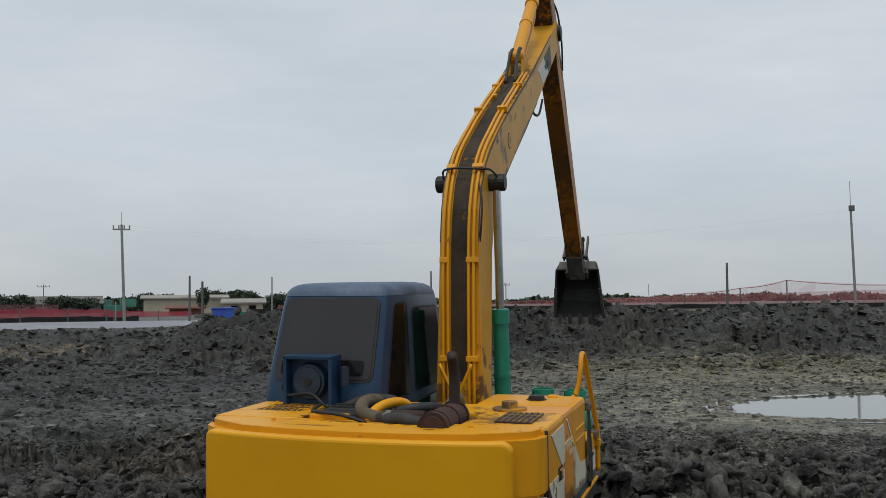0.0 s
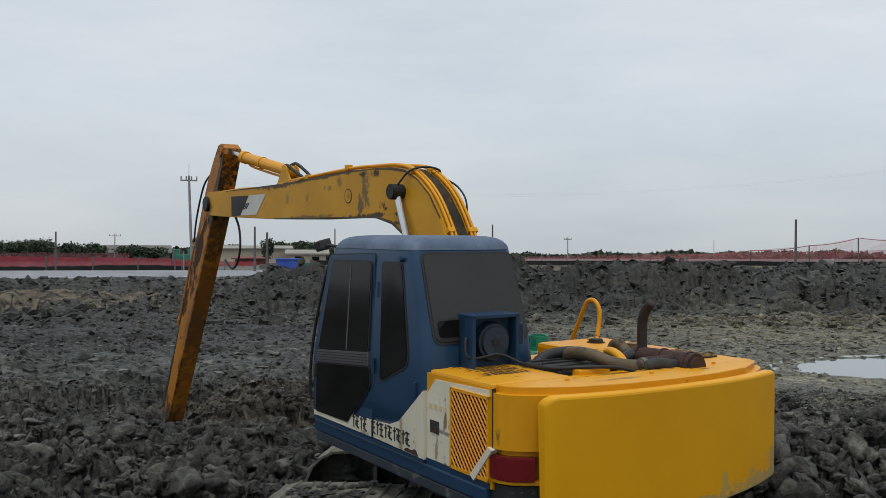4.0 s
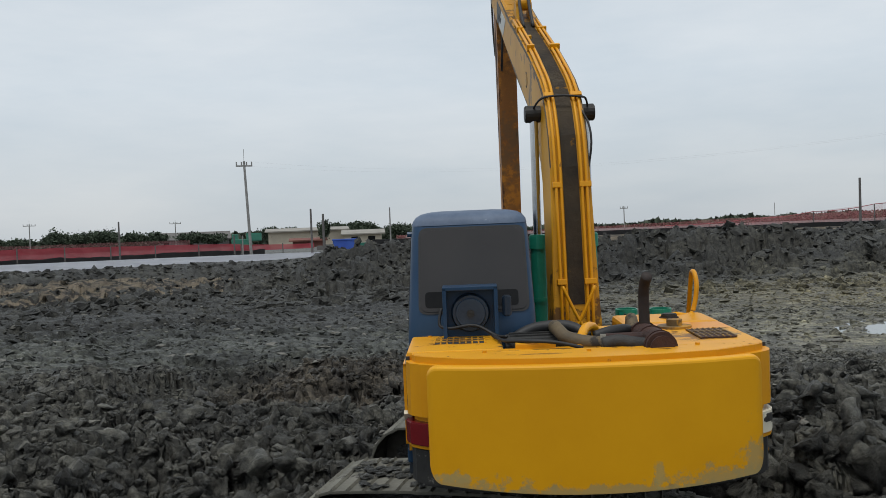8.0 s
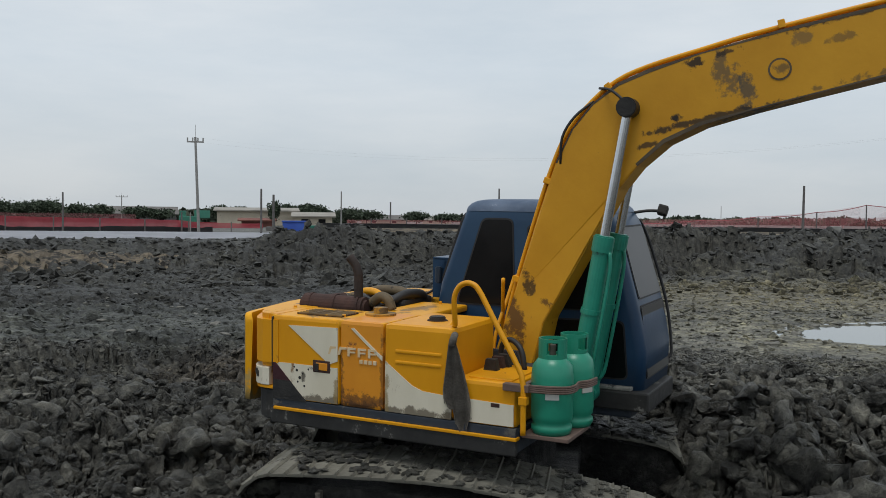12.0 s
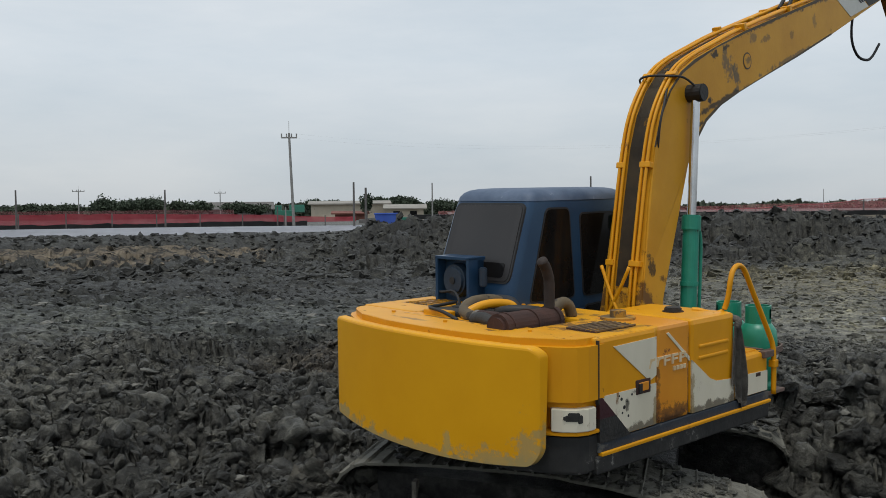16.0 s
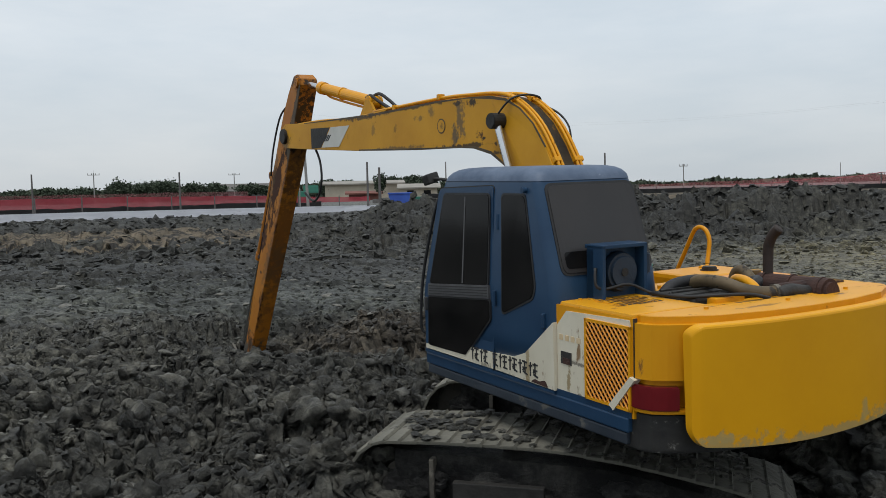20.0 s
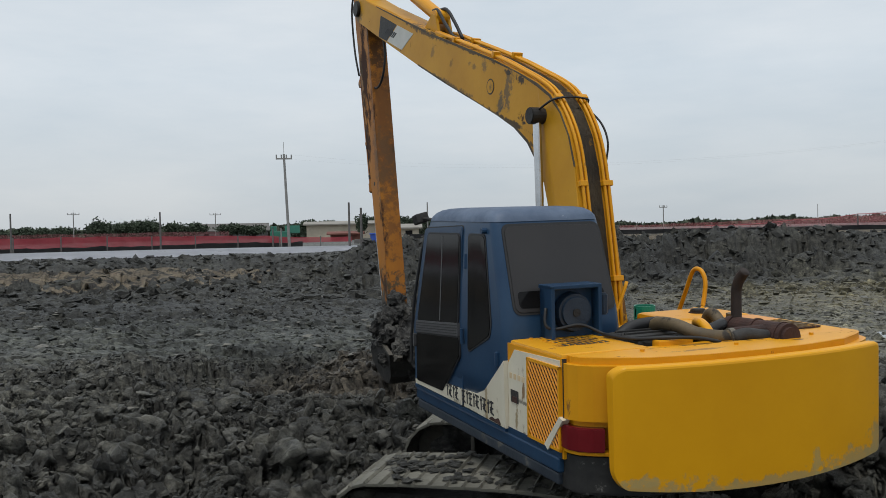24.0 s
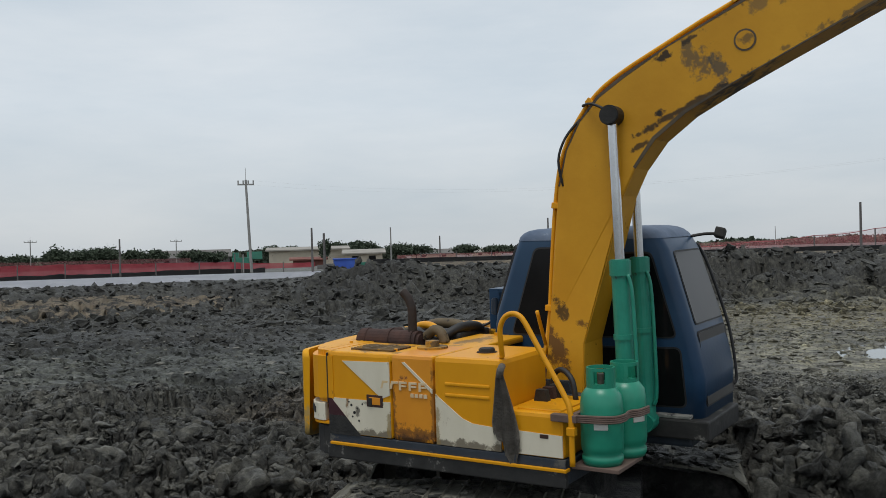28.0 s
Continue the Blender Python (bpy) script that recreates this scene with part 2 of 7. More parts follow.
GRIME, OIL_SHADE, RUST_SHADE = (0.075, 0.055, 0.03), (0.022, 0.016, 0.011), (0.075, 0.032, 0.014)
SOOT = (0.07, 0.062, 0.046)
stained(M_BOOM, [(1.93, 2.10, 0.09, 0.05, OIL_SHADE, 0.95), (2.16, 1.95, 0.10, 0.26, SOOT, 0.75), (2.28, 1.80, 0.07, 0.16, SOOT, 0.85), (2.20, 2.12, 0.10, 0.03, OIL_SHADE, 0.85), (2.72, 2.09, 0.08, 0.07, SOOT, 0.6), (1.74, 1.73, 0.05, 0.03, OIL_SHADE, 1.0),
                 (2.05, 1.665, 0.60, 0.032, OIL_SHADE, 0.9), (1.50, 1.57, 0.10, 0.03, OIL_SHADE, 0.85), (1.52, 1.66, 0.03, 0.03, OIL_SHADE, 0.8), (0.32, 0.68, 0.05, 0.13, OIL_SHADE, 0.85), (0.16, 0.38, 0.12, 0.20, RUST_SHADE, 0.85), (0.45, 0.50, 0.05, 0.04, RUST_SHADE, 0.8), (2.98, 2.02, 0.12, 0.035, GRIME, 0.6), (3.6, 1.70, 0.9, 0.035, GRIME, 0.7), (4.4, 2.13, 0.6, 0.04, OIL_SHADE, 0.8),
                 (3.2, 2.15, 0.7, 0.025, OIL_SHADE, 0.8), (2.53, 1.90, 0.055, 0.045, GRIME, 0.7), (3.55, 1.93, 0.05, 0.06, OIL_SHADE, 0.5), (4.1, 1.95, 0.06, 0.10, GRIME, 0.5), (6.9, 1.98, 0.25, 0.25, GRIME, 0.7)])
# first two marks: rust and oil, also the shade of the arm's inner side
stained(M_ARM, [(-0.16, -1.6, 0.06, 2.4, RUST_SHADE, 0.5), (-0.18, -0.2, 0.05, 0.9, OIL_SHADE, 0.55), (-0.10, 0.35, 0.10, 0.7, OIL_SHADE, 0.95), (0.12, 0.85, 0.10, 0.12, OIL_SHADE, 0.8), (0.25, -1.0, 0.12, 0.8, GRIME, 0.6), (-0.1, -2.2, 0.10, 0.7, GRIME, 0.5), (0.0, -4.7, 0.7, 0.9, GRIME, 0.92), (0.35, 0.6, 0.12, 0.2, OIL_SHADE, 0.7)])
stained(M_HOOD, [(0.90, -0.72, 0.20, 0.18, RUST_SHADE, 0.85), (0.90, -1.25, 0.26, 0.28, RUST_SHADE, 0.8), (0.62, -1.3, 0.06, 0.5, OIL_SHADE, 0.8), (0.0, -1.66, 0.6, 0.05, OIL_SHADE, 0.75), (-0.55, -1.2, 0.06, 0.4, OIL_SHADE, 0.8), (-0.87, -1.15, 0.22, 0.18, RUST_SHADE, 0.7),
                 (1.12, -1.0, 0.05, 0.5, GRIME, 0.5), (0.2, -0.75, 0.4, 0.12, GRIME, 0.7), (-0.3, -1.85, 0.25, 0.03, RUST_SHADE, 0.6), (0.5, -1.83, 0.05, 0.03, RUST_SHADE, 0.8)], "xy")
stained(M_WHITE, [(-1.05, 1.20, 0.4, 0.05, GRIME, 0.8), (-0.2, 1.19, 0.5, 0.05, GRIME, 0.8), (-1.27, 1.38, 0.03, 0.06, OIL_SHADE, 0.8), (-1.1, 1.455, 0.12, 0.02, OIL_SHADE, 0.7), (-0.95, 1.3, 0.03, 0.2, (0.25, 0.17, 0.06), 0.8), (-0.49, 1.35, 0.03, 0.25, (0.25, 0.17, 0.06), 0.7), (0.1, 1.2, 0.15, 0.08, GRIME, 0.6)])
stained(M_GUARD, [(-0.98, 1.04, 0.60, 0.09, (0.36, 0.27, 0.11), 0.8), (1.08, 1.09, 0.22, 0.24, (0.36, 0.27, 0.11), 0.8), (0.85, 1.05, 0.50, 0.10, (0.36, 0.27, 0.11), 0.8), (0.45, 1.03, 0.03, 0.03, (0.2, 0.09, 0.03), 0.8), (0.0, 1.02, 1.5, 0.045, (0.36, 0.27, 0.11), 0.8), (0.38, 1.10, 0.03, 0.16, (0.38, 0.30, 0.12), 0.7), (-0.92, 1.11, 0.2, 0.03, (0.40, 0.30, 0.12), 0.7)], "xz")
stained(M_ORANGE, [(-0.74, 1.19, 0.34, 0.05, OIL_SHADE, 0.8), (-0.72, 1.21, 0.30, 0.10, RUST_SHADE, 0.75), (-0.91, 1.35, 0.03, 0.3, RUST_SHADE, 0.7), (-0.53, 1.4, 0.025, 0.5, RUST_SHADE, 0.6)])


def mud_material(name, dark, mid, light, big, tan=None):
    """Wet clay: dark crumbs, paler dried crusts and broad damp patches."""
    m = bpy.data.materials.new(name)
    m.use_nodes = True
    n, l = m.node_tree.nodes, m.node_tree.links
    b = n["Principled BSDF"]
    tc = n.new("ShaderNodeTexCoord")

    def noise_node(scale, detail=8.0, rough=0.65):
        x = n.new("ShaderNodeTexNoise")
        x.inputs["Scale"].default_value, x.inputs["Detail"].default_value, x.inputs["Roughness"].default_value = scale, detail, rough
        l.new(tc.outputs["Object"], x.inputs["Vector"])
        return x

    def ramp(src, stops):
        r = n.new("ShaderNodeValToRGB")
        e = r.color_ramp.elements
        e[0].position, e[0].color = stops[0][0], (*stops[0][1], 1)
        e[1].position, e[1].color = stops[-1][0], (*stops[-1][1], 1)
        for p, c in stops[1:-1]:
            e.new(p).color = (*c, 1)
        l.new(src, r.inputs["Fac"])
        return r.outputs["Color"]

    fine = ramp(noise_node(4.5, 5.0, 0.68).outputs["Fac"], [(0.40, dark), (0.50, mid), (0.60, light)])
    crumb = ramp(noise_node(15.0, 4.0, 0.65).outputs["Fac"], [(0.38, (0.80, 0.80, 0.80)), (0.50, (1.0, 1.0, 1.0)), (0.62, (1.22, 1.22, 1.21))])
    broad = ramp(noise_node(1.0, 5.0, 0.7).outputs["Fac"], [(0.36, (0.74, 0.74, 0.75)), (0.50, (1.0, 1.0, 1.0)), (0.64, (1.34, 1.34, 1.32))])
    both = n.new("ShaderNodeMixRGB")
    both.blend_type, both.inputs["Fac"].default_value = "MULTIPLY", 1.0
    l.new(crumb, both.inputs["Color1"])
    l.new(broad, both.inputs["Color2"])
    crumb = both.outputs["Color"]
    grit = n.new("ShaderNodeMixRGB")
    grit.blend_type, grit.inputs["Fac"].default_value = "MULTIPLY", 1.0
    l.new(fine, grit.inputs["Color1"])
    l.new(crumb, grit.inputs["Color2"])
    fine = grit.outputs["Color"]
    patch = ramp(noise_node(big, 5.0).outputs["Fac"], [(0.36, (0.66, 0.66, 0.67)), (0.50, (1.0, 1.0, 0.99)), (0.62, (1.45, 1.43, 1.37))])
    mul = n.new("ShaderNodeMixRGB")
    mul.blend_type, mul.inputs["Fac"].default_value = "MULTIPLY", 0.85
    l.new(fine, mul.inputs["Color1"])
    l.new(patch, mul.inputs["Color2"])
    geo = n.new("ShaderNodeNewGeometry")
    mr = n.new("ShaderNodeMapRange")
    mr.inputs["To Min"].default_value, mr.inputs["To Max"].default_value = 0.75, 1.28
    l.new(geo.outputs["Random Per Island"], mr.inputs["Value"])
    hsv = n.new("ShaderNodeHueSaturation")
    l.new(mr.outputs["Result"], hsv.inputs["Value"])
    l.new(mul.outputs["Color"], hsv.inputs["Color"])
    col = hsv.outputs["Color"]
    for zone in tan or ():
        # tints one stretch of the plan paler, as drier clay, elsewhere darker; ragged edge
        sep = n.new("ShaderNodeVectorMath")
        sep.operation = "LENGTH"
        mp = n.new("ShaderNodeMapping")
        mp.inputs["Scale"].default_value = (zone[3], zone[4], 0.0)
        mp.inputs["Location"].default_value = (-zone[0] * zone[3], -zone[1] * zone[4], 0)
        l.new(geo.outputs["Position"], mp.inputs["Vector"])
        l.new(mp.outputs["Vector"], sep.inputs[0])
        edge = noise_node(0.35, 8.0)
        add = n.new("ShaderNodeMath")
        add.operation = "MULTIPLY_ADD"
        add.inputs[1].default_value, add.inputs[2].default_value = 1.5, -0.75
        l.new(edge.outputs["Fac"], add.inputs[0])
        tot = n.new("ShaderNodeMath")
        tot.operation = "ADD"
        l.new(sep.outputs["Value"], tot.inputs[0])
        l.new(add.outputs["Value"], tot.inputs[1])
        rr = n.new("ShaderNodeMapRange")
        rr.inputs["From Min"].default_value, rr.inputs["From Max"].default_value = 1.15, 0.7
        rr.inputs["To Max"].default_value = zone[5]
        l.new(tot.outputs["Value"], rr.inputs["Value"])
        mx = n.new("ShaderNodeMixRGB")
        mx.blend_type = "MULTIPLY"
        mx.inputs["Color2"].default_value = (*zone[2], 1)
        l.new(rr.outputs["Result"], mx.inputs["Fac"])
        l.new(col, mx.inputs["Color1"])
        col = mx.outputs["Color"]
    l.new(col, b.inputs["Base Color"])
    b.inputs["Roughness"].default_value, b.inputs["Specular IOR Level"].default_value = 0.56, 0.36
    bp = n.new("ShaderNodeBump")
    bp.inputs["Strength"].default_value, bp.inputs["Distance"].default_value = 1.0, 0.11
    l.new(noise_node(10.0, 8.0, 0.70).outputs["Fac"], bp.inputs["Height"])
    l.new(bp.outputs["Normal"], b.inputs["Normal"])
    return m


# darker far bank and left middle; brown, bluish and tan stretches
GROUND_TINTS = [(0.0, 47.0, (0.42, 0.42, 0.41), 0.022, 0.035, 1.0), (-1.0, 16.8, (1.08, 0.94, 0.84), 0.35, 0.40, 1.0), (-5.0, 23.5, (1.12, 1.20, 1.20), 0.085, 0.22, 1.0), (-10.0, 32.5, (0.72, 0.72, 0.70), 0.065, 0.16, 1.0), (16.5, 29.0, (2.7, 2.6, 2.2), 0.072, 0.075, 1.0), (17.5, 33.0, (1.25, 1.18, 1.02), 0.10, 0.16, 1.0)]
M_MUD = mud_material("grey_wet_mud", (0.034, 0.0335, 0.029), (0.068, 0.067, 0.0585), (0.124, 0.121, 0.104), 0.16, GROUND_TINTS)
M_CLOD = mud_material("clay_clod", (0.034, 0.0335, 0.029), (0.068, 0.067, 0.0585), (0.12, 0.117, 0.101), 0.25, GROUND_TINTS)
M_PALE = mat("pale_dry_clay_and_sheen", (0.11, 0.106, 0.092), (0.20, 0.193, 0.168), 6, 0.85, bump=0.8, bscale=20, spot=(0.07, 0.068, 0.06), spot_at=0.55, spot_scale=8)
M_LOAD = mud_material("dark_dug_mud", (0.012, 0.012, 0.012), (0.028, 0.027, 0.026), (0.06, 0.058, 0.054), 0.5)


# ---- building helpers ----
def part(name, bm, material, parent=None, label="", smooth=False):
    """Links a bmesh as one mesh object, under a thing or a part if given."""
    me = bpy.data.meshes.new(name)
    bmesh.ops.recalc_face_normals(bm, faces=bm.faces)
    bm.to_mesh(me)
    bm.free()
    me.materials.append(material)
    if smooth:
        me.polygons.foreach_set("use_smooth", [True] * len(me.polygons))
    ob = new(name, me)
    ob.parent = parent
    if label:
        tagged(ob, label)
    return ob


def raw(name, verts, faces, material, parent=None, label="", smooth=False):
    me = bpy.data.meshes.new(name)
    me.from_pydata(verts, [], faces)
    me.materials.append(material)
    if smooth:
        me.polygons.foreach_set("use_smooth", [True] * len(me.polygons))
    ob = new(name, me)
    ob.parent = parent
    if label:
        tagged(ob, label)
    return ob


def box(x0, x1, y0, y1, z0, z1, bev=0.01, bm=None, m=None):
    b = bmesh.new()
    bmesh.ops.create_cube(b, size=1.0)
    for v in b.verts:
        v.co = ((x0 + x1) / 2 + v.co.x * (x1 - x0), (y0 + y1) / 2 + v.co.y * (y1 - y0), (z0 + z1) / 2 + v.co.z * (z1 - z0))
    if bev:
        bmesh.ops.bevel(b, geom=list(b.edges), offset=bev, segments=2, affect="EDGES", profile=0.6)
    if m:
        b.transform(m)
    return join(bm, b)


def join(bm, other):
    """Adds one bmesh to another."""
    if bm is None:
        return other
    me = bpy.data.meshes.new("tmp")
    other.to_mesh(me)
    other.free()
    bm.from_mesh(me)
    bpy.data.meshes.remove(me)
    return bm


def rod(p, q, r, seg=12, bm=None, r2=None, bev=0.0):
    """A round bar from p to q."""
    p, q = Vector(p), Vector(q)
    b = bmesh.new()
    bmesh.ops.create_cone(b, cap_ends=True, segments=seg, radius1=r, radius2=r if r2 is None else r2, depth=(q - p).length)
    if bev:
        bmesh.ops.bevel(b, geom=[e for e in b.edges if abs(e.verts[0].co.z - e.verts[1].co.z) < 1e-6], offset=bev, segments=2, affect="EDGES")
    b.transform(Matrix.Translation((p + q) / 2) @ (q - p).to_track_quat("Z", "Y").to_matrix().to_4x4())
    return join(bm, b)


def tube(points, r, seg=8, bm=None, steps=4):
    """A bent pipe along a smooth line through the points."""
    pts = [Vector(p) for p in points]
    line = []
    for i in range(len(pts) - 1):
        a, b, c, d = pts[max(i - 1, 0)], pts[i], pts[i + 1], pts[min(i + 2, len(pts) - 1)]
        for k in range(steps):
            u = k / steps
            line.append(0.5 * ((2 * b) + (c - a) * u + (2 * a - 5 * b + 4 * c - d) * u * u + (3 * b - a - 3 * c + d) * u ** 3))
    line.append(pts[-1])
    b = bm or bmesh.new()
    rings, up = [], Vector((0.31, 0.17, 0.93))
    for i, p in enumerate(line):
        way = (line[min(i + 1, len(line) - 1)] - line[max(i - 1, 0)]).normalized()
        if abs(way.dot(up)) > 0.95:
            up = Vector((0.9, 0.3, 0.1))
        side = way.cross(up).normalized()
        up2 = side.cross(way)
        rings.append([b.verts.new(p + r * (math.cos(a) * side + math.sin(a) * up2)) for a in [2 * math.pi * k / seg for k in range(seg)]])
    for s, e in zip(rings, rings[1:]):
        for k in range(seg):
            b.faces.new((s[k], s[(k + 1) % seg], e[(k + 1) % seg], e[k]))
    b.faces.new(rings[0])
    b.faces.new(rings[-1])
    return b


def prism(poly, x0, x1, bm=None, bev=0.0, m=None):
    """A side outline (y, z), drawn out from x0 to x1."""
    b = bmesh.new()
    a = [b.verts.new((x0, y, z)) for y, z in poly]
    c = [b.verts.new((x1, y, z)) for y, z in poly]
    fa, fc = b.faces.new(a), b.faces.new(c[::-1])
    n = len(poly)
    for i in range(n):
        b.faces.new((a[i], c[i], c[(i + 1) % n], a[(i + 1) % n]))
    bmesh.ops.recalc_face_normals(b, faces=b.faces)
    if bev:
        bmesh.ops.bevel(b, geom=list({e for f in (fa, fc) for e in f.edges}), offset=bev, segments=2, affect="EDGES")
    if m:
        b.transform(m)
    return join(bm, b)


def slab(poly, z0, z1, bm=None, bev=0.0):
    """A plan outline (x, y), drawn up from z0 to z1."""
    turn = Matrix(((0, 1, 0, 0), (0, 0, 1, 0), (1, 0, 0, 0), (0, 0, 0, 1)))
    return prism(poly, z0, z1, bm, bev, turn)


def lattice(x, y, seed):
    h = (x.astype(np.int64) * 374761393 + y.astype(np.int64) * 668265263 + seed * 1442695041) & 0x7FFFFFFF
    h = ((h ^ (h >> 13)) * 1274126177) & 0x7FFFFFFF
    return ((h ^ (h >> 16)) & 0xFFFF) / 65535.0


def vnoise(x, y, scale, seed=0):
    """Smooth noise over the plan, about -1 to 1."""
    x, y = np.asarray(x, float) * scale, np.asarray(y, float) * scale
    xi, yi = np.floor(x), np.floor(y)
    u, v = x - xi, y - yi
    u, v = u * u * (3 - 2 * u), v * v * (3 - 2 * v)
    a, b = lattice(xi, yi, seed), lattice(xi + 1, yi, seed)
    c, d = lattice(xi, yi + 1, seed), lattice(xi + 1, yi + 1, seed)
    return 2 * ((a * (1 - u) + b * u) * (1 - v) + (c * (1 - u) + d * u) * v) - 1


def ridge(x, y, scale, seed=0):
    """Sharp-crested noise over the plan, turned to hide its grid."""
    a = seed * 1.3
    return 1 - 2.4 * np.abs(vnoise(x * math.cos(a) - y * math.sin(a), x * math.sin(a) + y * math.cos(a), scale, seed))


def at(az, far, z=0.0):
    """A place at a bearing (degrees to the left of straight ahead) and a distance from the viewer's bank."""
    return Vector((-math.sin(radians(az)) * far, math.cos(radians(az)) * far, z))


def step(a, b, v):
    u = np.clip((v - a) / (b - a), 0, 1)
    return u * u * (3 - 2 * u)


# ---- ground ----
POND = (15.6, 20.7, 4.6, 2.5, radians(-3))


def pond_at(x, y):
    """Below 1 inside the pond."""
    c, s = math.cos(POND[4]), math.sin(POND[4])
    u, v = (x - POND[0]) * c + (y - POND[1]) * s, -(x - POND[0]) * s + (y - POND[1]) * c
    return np.sqrt((u / POND[2]) ** 2 + (v / POND[3]) ** 2) + 0.06 * vnoise(x, y, 0.5, 31)


AXIS = (1.32, 7.88)


def lumps(x, y, size, seed, crack=0.35):
    """Broken blocks over the plan: tilted tops of uneven height, with cracks between them; about -1 to 1."""
    wx = x + size * 0.28 * vnoise(x, y, 2.1 / size, seed + 40)
    wy = y + size * 0.28 * vnoise(x, y, 2.3 / size, seed + 41)
    px, py = wx / size, wy / size
    ix, iy = np.floor(px), np.floor(py)
    f1, f2 = np.full(px.shape, 9.0), np.full(px.shape, 9.0)
    top = np.zeros(px.shape)
    for dx in (-1, 0, 1):
        for dy in (-1, 0, 1):
            cx, cy = ix + dx, iy + dy
            ex, ey = px - cx - lattice(cx, cy, seed), py - cy - lattice(cx, cy, seed + 1)
            d = np.hypot(ex, ey)
            hit = d < f1
            f2 = np.where(hit, f1, np.minimum(f2, d))
            own = 1.3 * (lattice(cx, cy, seed + 2) - 0.5) + 2.4 * ex * (lattice(cx, cy, seed + 3) - 0.5) + 2.4 * ey * (lattice(cx, cy, seed + 4) - 0.5)
            top = np.where(hit, own, top)
            f1 = np.where(hit, d, f1)
    return top - crack * (1 - step(0.0, 0.22, f2 - f1))


def land(x, y, detail=True):
    """Height of the ground: a pit floor with rubble, a bank round it, flat land beyond and the near bank behind."""
    x, y = np.asarray(x, float), np.asarray(y, float)
    r = np.hypot(x, y)
    az = np.degrees(np.arctan2(-x, y))
    left = step(4, 9, az)
    crest = 56 + 2.5 * vnoise(x, y, 0.05, 3) - 5 * step(8, 26, az) + 5 * step(-20, -40, az)
    edge = step(crest - 12, crest - 7, r) * step(crest + 3, crest, r)
    calm = step(1.3, 1.0, pond_at(x, y))
    rough = (0.82 + 0.46 * step(24, 12, r) + 1.9 * edge * (1 - 0.75 * left)) * (0.8 + 0.6 * vnoise(x, y, 0.3, 15))
    # trodden drier ground round the puddle, and finer rubble over the middle of the pit
    flat = step(-10, -17, az) * step(15.0, 18.0, r + 1.2 * vnoise(x, y, 0.25, 19)) * step(48, 42, r)
    rough = rough * (1 - 0.86 * flat) * (1 - 0.35 * step(18, 24, r) * step(38, 31, r)) * (1 + 0.25 * left * step(31, 37, r) * step(54, 50, r))
    rough = rough * (1 - calm) * step(75, 58, r)
    h = 0.10 * vnoise(x, y, 0.09, 1) * step(80, 50, r) * (1 - calm)
    if detail:
        grain = 0.0042 * r * (np.maximum(r, 1) / 6) ** 0.2
        h = h + rough * (0.13 * vnoise(x, y, 0.5, 5) + 0.10 * ridge(x, y, 0.85, 6) + 0.135 * lumps(x, y, 0.75, 51) + 0.10 * lumps(x, y, 0.36, 61, 0.4) * step(0.42, 0.14, grain)
                         + 0.066 * lumps(x, y, 0.17, 71) * step(0.11, 0.05, grain) + 0.04 * ridge(x, y, 4.3, 8) * step(0.25, 0.10, grain)
                         + 0.028 * lumps(x, y, 0.09, 81) * step(0.08, 0.04, grain) + 0.022 * ridge(x, y, 9.5, 9) * step(0.10, 0.05, grain))
    bank = (1.88 - 1.55 * left) * step(crest - 10 + 6 * step(12, 18, az), crest + 0.5, r) - (0.68 - 1.55 * left) * step(crest + 0.5, crest + 5, r)
    h = h + bank + 0.16 * vnoise(x, y, 0.35, 11) * step(crest - 9, crest - 5, r) * step(crest + 4, crest, r)
    h = h - 0.42 * step(1.15, 0.9, pond_at(x, y))
    # the shallow scrape where the bucket digs
    h = h - 0.42 * step(2.4, 1.0, np.hypot(x + 3.6, y - 16.6))
    # trodden hollow under the machine
    u, v = x - AXIS[0], y - AXIS[1]
    h = h * (1 - 0.8 * step(2.1, 1.2, np.hypot(u, v))) - 0.10 * step(2.1, 1.2, np.hypot(u, v))
    # mud heaped against the ends of the near track
    h = h + 0.60 * np.exp(-((x + 1.0) ** 2 + (y - 7.15) ** 2) / 0.32) + 0.30 * np.exp(-((x - 3.0) ** 2 + (y - 6.1) ** 2) / 0.25) + 0.15 * np.exp(-((x - 3.75) ** 2 + (y - 8.0) ** 2) / 0.35)
    # and round the front of the far one, with a hollow between the two
    ca, sa = math.cos(radians(15.4)), math.sin(radians(15.4))
    fore, side = u * ca - v * sa, u * sa + v * ca
    h = h + 0.40 * step(1.05, 1.75, fore) * step(3.6, 2.5, fore) * step(-1.3, 0.9, side) * step(2.8, 1.6, side) + 0.40 * step(1.35, 1.65, side) * step(2.8, 2.0, side) * step(-0.2, 0.5, fore) * step(2.0, 1.5, fore)
    h = h - 0.22 * step(0.0, 0.3, fore) * step(1.4, 1.1, fore) * step(0.55, 0.45, np.abs(side))
    near = step(4.6, 1.6, y)
    return h * (1 - near) + 1.05 * near


def sheet(name, vs, fs, material, crisp=False):
    """A mesh from number arrays; all faces have as many corners."""
    me = bpy.data.meshes.new(name)
    me.vertices.add(len(vs))
    me.vertices.foreach_set("co", vs.astype(np.float32).ravel())
    me.loops.add(fs.size)
    me.loops.foreach_set("vertex_index", fs.astype(np.int32).ravel())
    me.polygons.add(len(fs))
    me.polygons.foreach_set("loop_start", np.arange(len(fs), dtype=np.int32) * fs.shape[1])
    me.polygons.foreach_set("use_smooth", np.full(len(fs), not crisp))
    me.update(calc_edges=True)
    me.materials.append(material)
    return me


